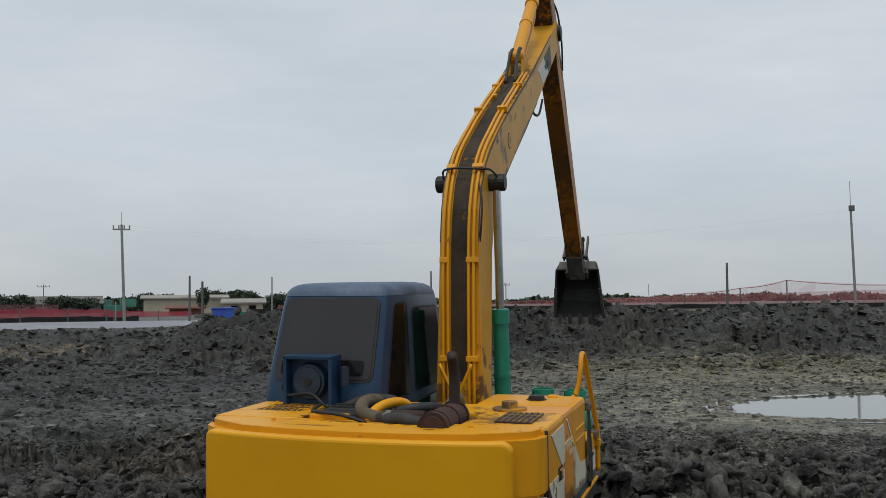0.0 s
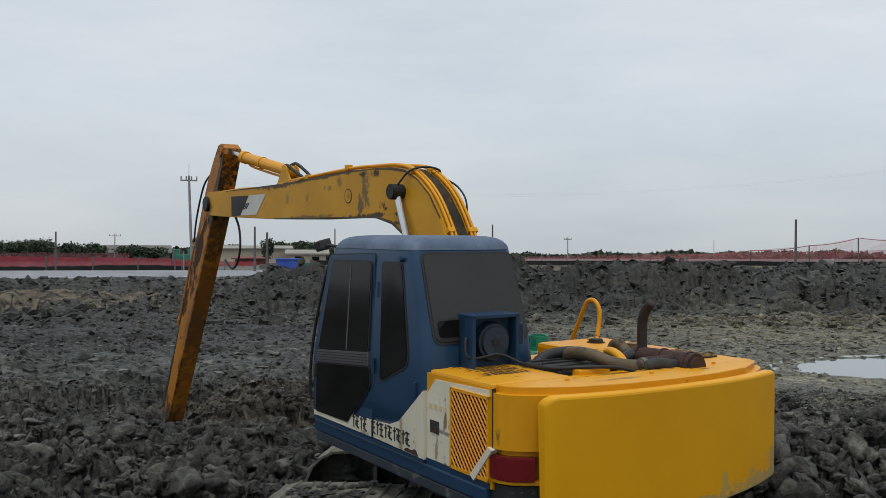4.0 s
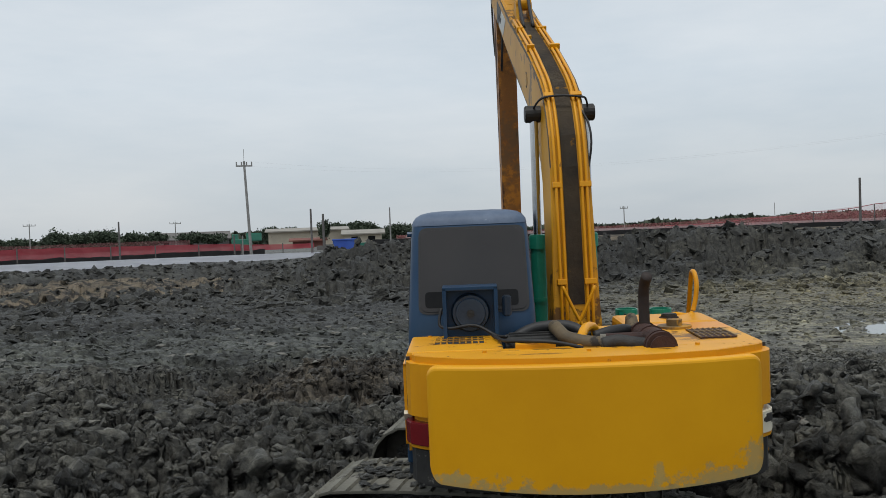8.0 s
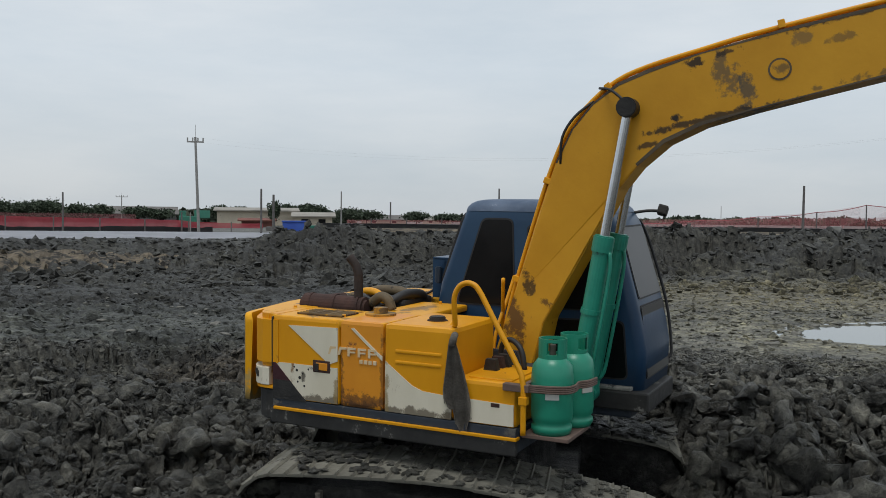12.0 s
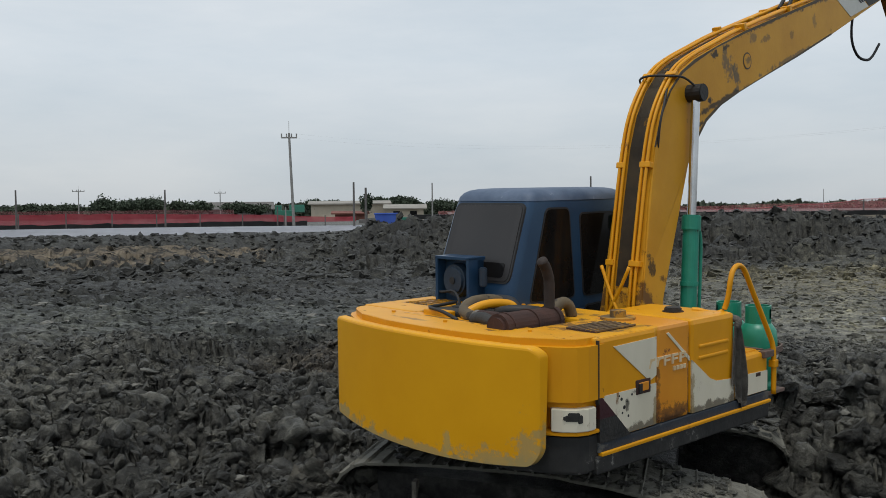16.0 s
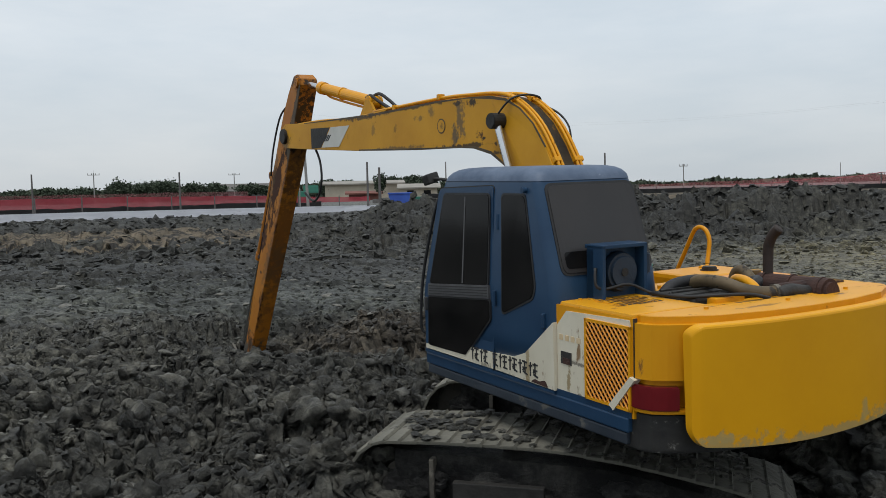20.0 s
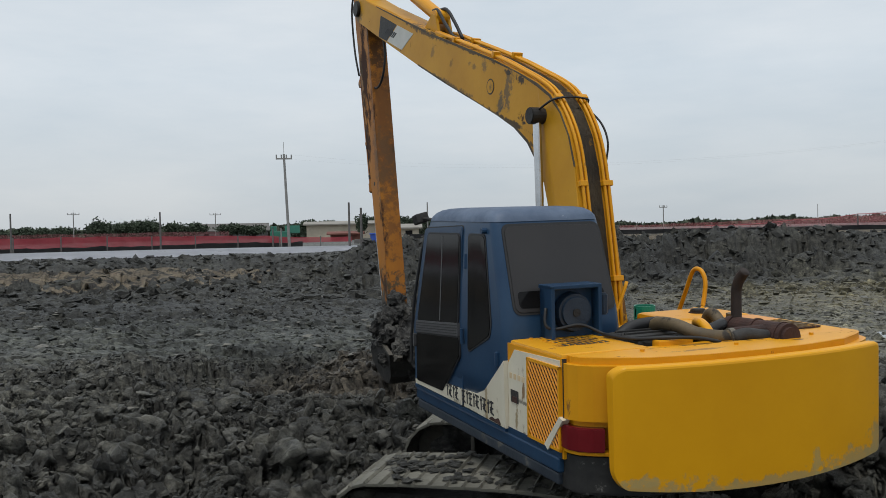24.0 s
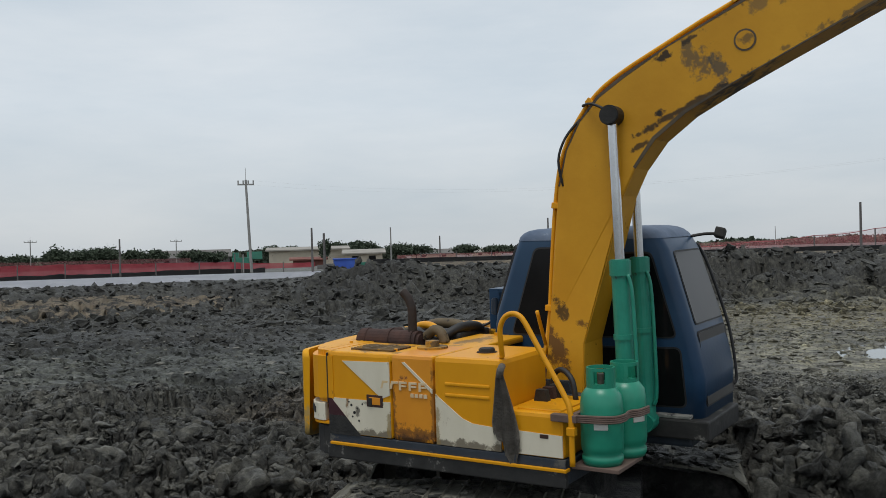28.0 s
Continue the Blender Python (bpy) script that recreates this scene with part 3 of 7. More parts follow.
def ground():
    az = np.concatenate([np.arange(-180, -50, 4.0), np.arange(-50, -38, 0.4), np.arange(-38, 31, 0.095), np.arange(31, 46, 0.4), np.arange(46, 180, 4.0)])
    rr = [0.001, 0.3, 1.0, 2.0, 3.0, 4.0]
    while rr[-1] < 62:
        rr.append(rr[-1] * (1 + 0.0042 * (rr[-1] / 6) ** 0.2) if rr[-1] > 6 else rr[-1] + 0.25)
    while rr[-1] < 4200:
        rr.append(rr[-1] * 1.12)
    rr = np.array(rr)
    a, r = np.meshgrid(np.radians(az), rr)
    x, y = (-np.sin(a) * r + 0.3 * np.clip(1 - r / 4, 0, 1)).ravel(), (np.cos(a) * r - 0.4 * np.clip(1 - r / 4, 0, 1)).ravel()
    z = land(x, y)
    # crumbling slopes: shift the points sideways, differently at each height
    give = 0.075 * step(5.0, 7.0, r.ravel()) * step(70, 50, r.ravel())
    x, y = x + give * vnoise(x + 2.3 * z, y + 5.1 * z, 4.5, 31), y + give * vnoise(x - 4.4 * z, y + 3.7 * z, 4.5, 37)
    na, nr = len(az), len(rr)
    i, j = np.meshgrid(np.arange(nr - 1), np.arange(na), indexing="ij")
    k = (j + 1) % na
    p, q, s, t = i * na + j, i * na + k, (i + 1) * na + k, (i + 1) * na + j
    faces = np.concatenate([np.stack([p, q, s], -1).reshape(-1, 3), np.stack([p, s, t], -1).reshape(-1, 3)])
    me = sheet("ground", np.stack([x, y, z], 1), faces[:, ::-1] * 1, M_MUD)
    tagged(new("ground", me), "churned dark grey wet mud of a dug-out pond", "ground", kind="structure")


def clod_shapes(sub, count, rng):
    """Broken lumps: a rough ball with flat fracture faces struck off."""
    shapes = []
    for k in range(count):
        b = bmesh.new()
        bmesh.ops.create_icosphere(b, subdivisions=sub, radius=1.0)
        off = Vector(rng.uniform(-50, 50, 3).tolist())
        cuts = [(Vector(n).normalized(), o) for n, o in zip(rng.normal(0, 1, (9, 3)).tolist(), rng.uniform(0.22, 0.62, 9))]
        long = Vector(rng.uniform(0.7, 1.7, 3).tolist())
        for v in b.verts:
            p = v.co.normalized()
            d = 0.95 + 0.40 * noise.noise(p * 1.4 + off) + 0.22 * (1 - 2 * abs(noise.noise(p * 2.7 + off)))
            q = p * max(d, 0.4)
            for n, o in cuts:
                q = q - n * max(0.0, q.dot(n) - o) * 0.92
            if sub > 1:
                q = q + p * (0.22 * (1 - 3 * abs(noise.noise(q * 3.3 + off))) + 0.14 * (1 - 3 * abs(noise.noise(q * 8 + off))) + rng.normal(0, 0.10))
            else:
                q = q * (1 + rng.normal(0, 0.24))
            v.co = Vector((q.x * long.x, q.y * long.y, q.z * long.z))
        b.verts.ensure_lookup_table()
        shapes.append((np.array([v.co[:] for v in b.verts]), np.array([[v.index for v in f.verts] for f in b.faces])))
        b.free()
    return shapes


def scatter(name, label, spots, sizes, shapes, rng, material, sink=0.12, squash=0.8):
    vs, fs, base = [], [], 0
    pick = rng.integers(0, len(shapes), len(spots))
    ang = rng.uniform(0, 2 * np.pi, (len(spots), 2))
    zz = land(spots[:, 0], spots[:, 1])
    for (x, y), s, k, (a, b), z in zip(spots, sizes, pick, ang, zz):
        v, f = shapes[k]
        ca, sa, cb, sb = math.cos(a), math.sin(a), math.cos(b * 0.25), math.sin(b * 0.25)
        q = v @ np.array([[ca, sa, 0], [-sa, ca, 0], [0, 0, 1.0]]) @ np.array([[1, 0, 0], [0, cb, sb], [0, -sb, cb]])
        q = q * s * np.array([1, 1, squash]) + [x, y, z + s * sink]
        vs.append(q)
        fs.append(f + base)
        base += len(v)
    me = sheet(name, np.concatenate(vs), np.concatenate(fs), material, len(shapes[0][1]) < 30)
    return tagged(new(name, me), label, "clods", kind="stuff")


def sector(n, r0, r1, rng, a0=-39, a1=32):
    r = np.sqrt(rng.uniform(r0 * r0, r1 * r1, n))
    a = np.radians(rng.uniform(a0, a1, n))
    p = np.stack([-np.sin(a) * r, np.cos(a) * r], 1)
    u, v = p[:, 0] - AXIS[0], p[:, 1] - AXIS[1]
    c, s = math.cos(radians(15.4)), math.sin(radians(15.4))
    along, across = u * c - v * s, u * s + v * c
    keep = ((np.abs(along) > 1.72) | (np.abs(across) > 1.5)) & (pond_at(p[:, 0], p[:, 1]) > 1.0)
    return p[keep]


def clods():
    rng = np.random.default_rng(4)
    fine, mid, low = clod_shapes(3, 20, rng), clod_shapes(2, 20, rng), clod_shapes(1, 16, rng)
    # the largest lumps, one by one
    host = bpy.data.objects["ground"]
    meshes = []
    for v, f in fine[:12]:
        me = bpy.data.meshes.new("clod")
        me.from_pydata(v.tolist(), [], f.tolist())
        me.materials.append(M_CLOD)
        meshes.append(me)
    p = sector(300, 6.8, 18, rng)
    zz = land(p[:, 0], p[:, 1])
    for (x, y), z in zip(p.tolist(), zz.tolist()):
        ob = new("clod", meshes[int(rng.integers(0, 12))])
        ob.parent = host
        s = 0.08 + 0.12 * rng.random() ** 2
        ob.matrix_basis = pose(x, y, z + s * 0.1, rng.uniform(-25, 25), rng.uniform(-25, 25), rng.uniform(0, 360)) @ Matrix.Diagonal((s, s, s * rng.uniform(0.55, 0.9), 1))
    p = sector(6200, 6.2, 17, rng)
    scatter("clods", "broken clods of dark grey clay", p, 0.04 + 0.10 * rng.random(len(p)) ** 2.0, mid, rng, M_CLOD, 0.28, 0.9)
    p = sector(2600, 6.8, 12.5, rng, -38, -12)
    scatter("clods", "broken clods heaped beside the tracks", p, 0.04 + 0.11 * rng.random(len(p)) ** 1.8, mid, rng, M_CLOD, 0.2, 0.9)
    p = sector(42000, 6.2, 20, rng)
    scatter("clods", "crumbled dark grey clay", p, 0.014 + 0.05 * rng.random(len(p)) ** 2.2, low, rng, M_CLOD)
    p = sector(4000, 14, 32, rng)
    scatter("clods", "broken clods of wet grey clay", p, 0.03 + 0.10 * rng.random(len(p)) ** 2.6, low, rng, M_CLOD, 0.02, 0.6)
    p = sector(9000, 22, 62, rng)
    scatter("clods", "clods on the far side of the pit and its bank", p, 0.04 + 0.14 * rng.random(len(p)) ** 2.2, low, rng, M_CLOD, -0.05, 0.6)
    p = sector(5000, 36, 60, rng)
    scatter("clods", "heavy dark clods heaped on the far bank", p, 0.10 + 0.24 * rng.random(len(p)) ** 2, low, rng, M_CLOD, 0.0, 0.7)
    p = sector(9000, 17, 44, rng, -40, -12)
    scatter("clods", "fine crumbs of drying clay round the puddle", p, 0.012 + 0.05 * rng.random(len(p)) ** 3, low, rng, M_CLOD, 0.1, 0.6)
    # flat pale flakes, partly standing in for wet facets that reflect the sky
    p = sector(1100, 6.5, 40, rng)
    scatter("pale_clods", "pale dried flakes among the clods, some in place of glossy facets", p, 0.03 + 0.12 * rng.random(len(p)) ** 2.5, mid, rng, M_PALE, 0.2, 0.3)


def stick():
    p = at(15.85, 15.2)
    z = float(land(np.array([p.x]), np.array([p.y]))[0])
    b = tube([(-0.26, 0.0, 0.12), (0.0, 0.03, 0.15), (0.24, 0.0, 0.05)], 0.016, 6)
    e = part("stick", b, M_PALE)
    e.location = (p.x, p.y, z)
    tagged(e, "short pale stick lying on the clods", "stick")


def water():
    m = bpy.data.materials.new("still_pond_water")
    m.use_nodes = True
    b = m.node_tree.nodes["Principled BSDF"]
    b.inputs["Base Color"].default_value = (0.16, 0.17, 0.16, 1)
    b.inputs["Roughness"].default_value = 0.06
    nz = m.node_tree.nodes.new("ShaderNodeTexNoise")
    nz.inputs["Scale"].default_value = 2.0
    bp = m.node_tree.nodes.new("ShaderNodeBump")
    bp.inputs["Strength"].default_value, bp.inputs["Distance"].default_value = 0.02, 0.02
    m.node_tree.links.new(nz.outputs["Fac"], bp.inputs["Height"])
    m.node_tree.links.new(bp.outputs["Normal"], b.inputs["Normal"])
    c, s = math.cos(POND[4]), math.sin(POND[4])
    ring = [(1.2 * POND[2] * math.cos(a), 1.3 * POND[3] * math.sin(a)) for a in [2 * math.pi * k / 64 for k in range(64)]]
    b2 = slab([(POND[0] + u * c - v * s, POND[1] + u * s + v * c) for u, v in ring], -0.14, -0.07)
    tagged(part("water", b2, m), "shallow grey puddle in the pit floor", "water", kind="structure")


ground()
clods()
stick()
water()


# ---- excavator ----
digger = tagged(new("excavator"), "yellow tracked excavator with blue cab standing in the mud", "excavator")
digger.empty_display_size = 0.5
FRAME = pose(0, 0, EYE) @ LEVEL @ Matrix.Translation((AXIS[0], AXIS[1], 0)) @ pose(0, 0, 0, 1.56, -1.47, 0) @ Matrix.Translation((0, 0, -EYE))
digger.matrix_world = FRAME
BX = 0.159                      # the boom's plane, right of the swing axis
FOOT = (0.136, 1.42)            # boom foot: ahead, up
PIN = (1.41, 1.88)              # boom cylinder pin on the boom
PIVOT = (6.87, 2.02)            # arm pivot on the boom
ARM = 4.77                      # arm pivot to bucket pin
TOP = (0.02, 0.86)              # arm cylinder pin on the arm
ACYL = (4.37, 2.32)             # arm cylinder foot on the boom
BCYL = (0.73, 1.20)             # boom cylinder foot on the frame
KCYL = (0.47, -0.95)            # bucket cylinder foot on the arm
IDLER = (0.02, -4.38)           # rocker pin on the arm
SCOOP = 0.87                    # size of the bucket
LUG = (0.218, 0.078)              # link pin on the bucket


def undercarriage():
    turn = pose(0, 0, 0, 0, 0, -15.4) @ pose(-0.1, 0, 0)
    length, high, wide, gauge = 3.74, 0.77, 0.90, 0.99
    rad, run = high / 2, length - high

    def belt_line(nose, small, back):
        """The belt: over the raised sprocket, down the long slope to the front idler, and back along the mud."""
        belt = [(-run / 2 + rad * math.sin(radians(a)), rad + rad * math.cos(radians(a))) for a in range(-180, 1, 12)]
        belt += back
        belt += [(nose + small * math.sin(radians(a)), small + small * math.cos(radians(a))) for a in range(15, 181, 15)]
        return belt + [belt[0]]

    def along(belt, d):
        for p, q in zip(belt, belt[1:]):
            st = math.hypot(q[0] - p[0], q[1] - p[1])
            if d <= st:
                return p[0] + (q[0] - p[0]) * d / st, p[1] + (q[1] - p[1]) * d / st
            d -= st
        return belt[-1]
    b = box(-0.72, 0.72, -0.7, 0.7, 0.30, 0.58, 0.10)
    b = rod((0, 0, 0.6), (0, 0, 0.98), 0.55, 32, b)
    for sx in (-1, 1):
        box(sx * 0.55 - 0.2, sx * 0.55 + 0.2, -1.0, 1.0, 0.36, 0.6, 0.03, b)
    b.transform(turn)
    part("car_body", b, M_LOAD, digger, "mud-covered centre frame with swing ring")
    count = 58
    pitch = 0.1365
    shoe = prism([(-pitch * 0.49, -0.034), (pitch * 0.47, -0.034), (pitch * 0.49, -0.016), (pitch * 0.40, 0.004), (pitch * 0.28, -0.010), (-pitch * 0.3, -0.012), (-pitch * 0.49, -0.016)], -wide / 2, wide / 2, None, 0.0, pose(0, 0, 0, 0, 0, -90))
    first = None
    near_back = [(-1.0, 0.785), (-0.5, 0.785), (-0.1, 0.765), (0.25, 0.72), (0.6, 0.66), (0.95, 0.59), (1.2, 0.53)]
    far_back = [(-1.0, 0.785), (-0.2, 0.775), (0.4, 0.745), (0.9, 0.70), (1.3, 0.65)]
    for sy, nose, small, back in ((-1, 1.26, 0.255, near_back), (1, 1.42, 0.31, far_back)):
        belt = belt_line(nose, small, back)
        gap = sum(math.hypot(q[0] - p[0], q[1] - p[1]) for p, q in zip(belt, belt[1:])) / count
        fb = prism([(-run / 2, 0.20), (1.15, 0.16), (1.15, 0.36), (0.1, 0.52), (-run / 2, 0.55)], -0.16, 0.16, None, 0.02, pose(0, 0, 0, 0, 0, -90))
        for k in range(6):
            rod((-run / 2 + 0.25 + k * (run - 0.7) / 5, -0.2, 0.15), (-run / 2 + 0.25 + k * (run - 0.7) / 5, 0.2, 0.15), 0.1, 14, fb)
        fb.transform(turn @ Matrix.Translation((0, sy * gauge, 0)))
        track = part("track_frame", fb, M_DARK, digger, "dark mud-filled side frame of a crawler track")
        for cx, cr, nm in ((-run / 2, rad, "drive_sprocket"), (nose, small, "idler_wheel")):
            w = rod((cx, -0.12, cr), (cx, 0.12, cr), cr - 0.06, 24, None, None, 0.02)
            w = rod((cx, -0.2, cr), (cx, 0.2, cr), cr * 0.36, 16, w)
            w.transform(turn @ Matrix.Translation((0, sy * gauge, 0)))
            part(nm, w, M_STEEL, track)
        for sx, sz in ((-0.6, 0.66), (0.2, 0.60)):
            w = rod((sx, -0.1, sz), (sx, 0.1, sz), 0.07, 12)
            w.transform(turn @ Matrix.Translation((0, sy * gauge, 0)))
            part("carrier_roller", w, M_STEEL, track)
        g = box(-run / 2 + 0.3, -run / 2 + 0.34, -0.42, -0.16, 0.12, 0.62, 0.01)
        box(-run / 2 + 0.55, -run / 2 + 1.25, -0.2, -0.16, 0.24, 0.46, 0.01, g)
        g.transform(turn @ Matrix.Translation((0, sy * gauge, 0)))
        part("track_guard", g, M_STEEL, track)
        if sy < 0:
            x0, x1, zz = -run / 2 + 0.50, -run / 2 + 1.20, (0.16, 0.27, 0.36, 0.47)
            g = box(x0, x0 + 0.20, -0.47, -0.40, zz[0], zz[3], 0.008)
            box(x0 + 0.30, x1, -0.47, -0.40, zz[0], zz[3], 0.008, g)
            box(x0 + 0.19, x0 + 0.31, -0.47, -0.40, zz[0], zz[1], 0.004, g)
            box(x0 + 0.19, x0 + 0.31, -0.47, -0.40, zz[2], zz[3], 0.004, g)
            g.transform(turn @ Matrix.Translation((0, sy * gauge, 0)))
            part("guide_plate", g, M_BUCKET, track, "muddy side plate with a square hole")
        fill, crust = bmesh.new(), bmesh.new()
        rng = np.random.default_rng(40 + sy)
        for q in range(120):
            c = bmesh.new()
            bmesh.ops.create_icosphere(c, subdivisions=2, radius=1.0)
            off = Vector(rng.uniform(-9, 9, 3).tolist())
            px = rng.uniform(-run / 2 - 0.1, 1.3)
            pos = Vector((px, -0.36 * sy * rng.choice([1, 1, -1]) * -sy, rng.uniform(0.05, 0.60 - 0.14 * max(0.0, px))))
            sz = rng.uniform(0.04, 0.12)
            for v in c.verts:
                p = v.co.normalized()
                v.co = pos + Vector((p.x * 1.6, p.y * 0.5, p.z)) * sz * (0.85 + 0.6 * noise.noise(p * 1.9 + off) + 0.45 * noise.noise(p * 5 + off) + rng.normal(0, 0.06))
            fill = join(fill, c)
        for q in range(110 if sy > 0 else 170):
            # crumbs caked on the belt
            c = bmesh.new()
            bmesh.ops.create_icosphere(c, subdivisions=2, radius=1.0)
            px, sz = (rng.uniform(0.0, 1.62), rng.uniform(0.03, 0.085)) if sy > 0 else (rng.uniform(-1.5, 1.2), rng.uniform(0.015, 0.05))
            pos, off = Vector((px, rng.uniform(-0.43, 0.43), float(np.interp(px, [p[0] for p in back], [p[1] for p in back])))), Vector(rng.uniform(-9, 9, 3).tolist())
            for v in c.verts:
                p = v.co.normalized()
                v.co = pos + Vector((p.x * 1.3, p.y * 1.3, p.z * (0.5 if sy > 0 else 0.35))) * sz * (0.85 + 0.6 * noise.noise(p * 1.9 + off) + 0.45 * noise.noise(p * 5 + off) + rng.normal(0, 0.06))
            crust = join(crust, c)
        core = [(-run / 2, 0.06), (1.2, 0.06), (1.2, 0.40), (0.2, 0.60), (-run / 2, 0.66)] if sy < 0 else [(-run / 2, 0.06), (1.55, 0.06), (1.66, 0.30), (1.55, 0.52), (0.4, 0.68), (-run / 2, 0.70)]
        prism(core, -0.34 if sy < 0 else -0.43, 0.34, fill, 0.0, pose(0, 0, 0, 0, 0, -90))
        fill.transform(turn @ Matrix.Translation((0, sy * gauge, 0)))
        tagged(part("packed_mud", fill, M_LOAD, track, "dark mud packed between the track's runs"), kind="stuff")
        crust.transform(turn @ Matrix.Translation((0, sy * gauge, 0)))
        tagged(part("mud_crust", crust, M_CLOD, track, "grey mud caked on the track shoes"), kind="stuff")
        for k in range(count):
            (xa, za), (xb, zb) = along(belt, max(0.0, (k + 0.25) * gap)), along(belt, (k + 0.75) * gap)
            x, z, a = (xa + xb) / 2, (za + zb) / 2, math.atan2(za - zb, xb - xa)
            if first is None:
                first = part("track_shoe", shoe, M_TRACK, track)
                ob = first
            else:
                ob = new("track_shoe", first.data)
                ob.parent = track
            jig = (lattice(np.array([k]), np.array([sy + 5]), 3)[0] - 0.5)
            ob.matrix_basis = turn @ Matrix.Translation((x, sy * gauge + 0.015 * jig, z)) @ pose(0, 0, 0, 0, math.degrees(a) + 3 * jig, 0)


def on_left(poly, x, depth, name, material, parent, label="", inward=0.03):
    """A plate lying on the left side of the house."""
    return part(name, prism(poly, x - depth, x + inward), material, parent, label)


def on_right(poly, x, depth, name, material, parent, label="", inward=0.03):
    return part(name, prism(poly, x - inward, x + depth), material, parent, label)


TAIL = [(-1.242, -1.52), (-1.242, -1.68), (-1.211, -1.755), (-1.139, -1.82), (-1.056, -1.87), (-0.828, -1.99), (-0.414, -2.07), (0.0, -2.09), (0.414, -2.07), (0.828, -1.99), (1.056, -1.87), (1.139, -1.82), (1.211, -1.755), (1.242, -1.68), (1.242, -1.52)]


def house():
    """The slewing upper works, all but the cab and the front: returns the parts that turn."""
    turning = []
    b = box(-1.20, 1.20, -1.62, 0.60, 0.98, 1.16, 0.02)
    box(-1.165, -0.22, 0.6, 1.06, 0.99, 1.155, 0.02, b)
    box(-0.28, 0.48, -0.2, 0.62, 1.1, 1.5, 0.02, b)
    frame_ob = part("upper_frame", b, M_SKIRT, digger, "dark blue-grey revolving frame with scraped edges")
    turning.append(frame_ob)
    part("skirt", box(-1.262, -1.19, -1.58, 1.12, 1.09, 1.19, 0.012), M_BLUE, frame_ob)
    part("skirt", box(-1.255, -1.19, -1.56, 1.10, 1.005, 1.085, 0.012), M_SKIRT, frame_ob)
    part("skirt", box(1.19, 1.245, -1.60, 0.60, 0.965, 1.085, 0.012), M_LIP, frame_ob)
    part("scraped_edge", box(1.19, 1.240, -1.575, 0.60, 1.105, 1.172, 0.004), M_SKIRT, frame_ob, "dark strip along the bottom of the panels")
    part("trim_strip", box(1.18, 1.258, -1.56, 0.61, 1.082, 1.107, 0.006), M_YELLOW, frame_ob, "yellow trim strip")
    for sx in (-1, 1):
        b = prism([(-0.25, 1.15), (0.45, 1.15), (0.28, 1.6), (-0.05, 1.6)], BX + sx * 0.27 - 0.03, BX + sx * 0.27 + 0.03, None, 0.008)
        part("boom_bracket", b, M_SKIRT, frame_ob)
    # counterweight with its bolted guard plate
    cw = part("counterweight", slab(TAIL, 1.42, 1.868, None, 0.045), M_YELLOW, digger, "yellow counterweight with rounded corners")
    turning.append(cw)
    inner = [(x * 0.985, y * 0.985) for x, y in TAIL]
    part("counterweight_base", slab(inner, 0.98, 1.25, None, 0.02), M_LIP, cw, "black scuffed lower lip")
    part("counterweight_core", slab([(x * 0.95, y * 0.95) for x, y in TAIL], 1.2, 1.45), M_YELLOW, cw)
    part("lip_strip", slab(TAIL, 1.245, 1.268, None, 0.004), M_YELLOW, cw)
    n = 72
    b = bmesh.new()
    rows = []
    for k in range(n + 1):
        u = -math.cos(math.pi * k / n)
        x = 1.09 * u
        y = -2.15 + 0.14 * abs(u) ** 2.4
        end = max(0, (abs(u) - 0.93) / 0.07)
        lift = 0.075 * (1 - math.sqrt(max(0.0, 1 - end * end)))
        low, top = 1.005 + 0.07 * u * u + 1.6 * lift, 1.838 - lift
        y += 0.035 * end ** 3
        rows.append([b.verts.new(p) for p in ((x, y, low), (x, y, top - 0.022), (x, y + 0.004, top - 0.010), (x, y + 0.012, top - 0.003), (x, y + 0.025, top), (x, y + 0.075, top), (x, y + 0.05, low))])
    for r, s in zip(rows, rows[1:]):
        for k in range(7):
            b.faces.new((r[k], r[(k + 1) % 7], s[(k + 1) % 7], s[k]))
    b.faces.new(rows[0])
    b.faces.new(rows[-1])
    bmesh.ops.recalc_face_normals(b, faces=b.faces)
    guard = part("guard_plate", b, M_GUARD, cw, "bent yellow steel guard plate")
    for sx in (-1, 1):
        part("guard_bracket", box(sx * 0.8 - 0.05, sx * 0.8 + 0.05, -2.02, -1.80, 1.15, 1.6, 0.01), M_YELLOW, cw)
    for sx, yy in ((-1, -1.625), (1, -1.580)):
        part("panel_seam", box(sx * 1.232 - 0.0145, sx * 1.232 + 0.0145, yy - 0.005, yy + 0.005, 1.43, 1.85, 0.002), M_BLACK, cw)
    # tail lamps: lens on the left, an empty housing on the right
    lens = slab([(-1.257, -1.53), (-1.256, -1.685), (-1.222, -1.768), (-1.148, -1.832), (-1.085, -1.868), (-1.03, -1.78), (-1.13, -1.66), (-1.20, -1.53)], 1.27, 1.425, None, 0.008)
    part("tail_lamp", lens, M_RED, cw, "dull red tail lamp lens")
    wh = slab([(1.246, -1.612), (1.247, -1.685), (1.213, -1.765), (1.143, -1.826), (1.08, -1.860), (1.0, -1.78), (1.1, -1.62)], 1.272, 1.424, None, 0.006)
    part("lamp_housing", wh, M_WHITE, cw, "broken white lamp housing")
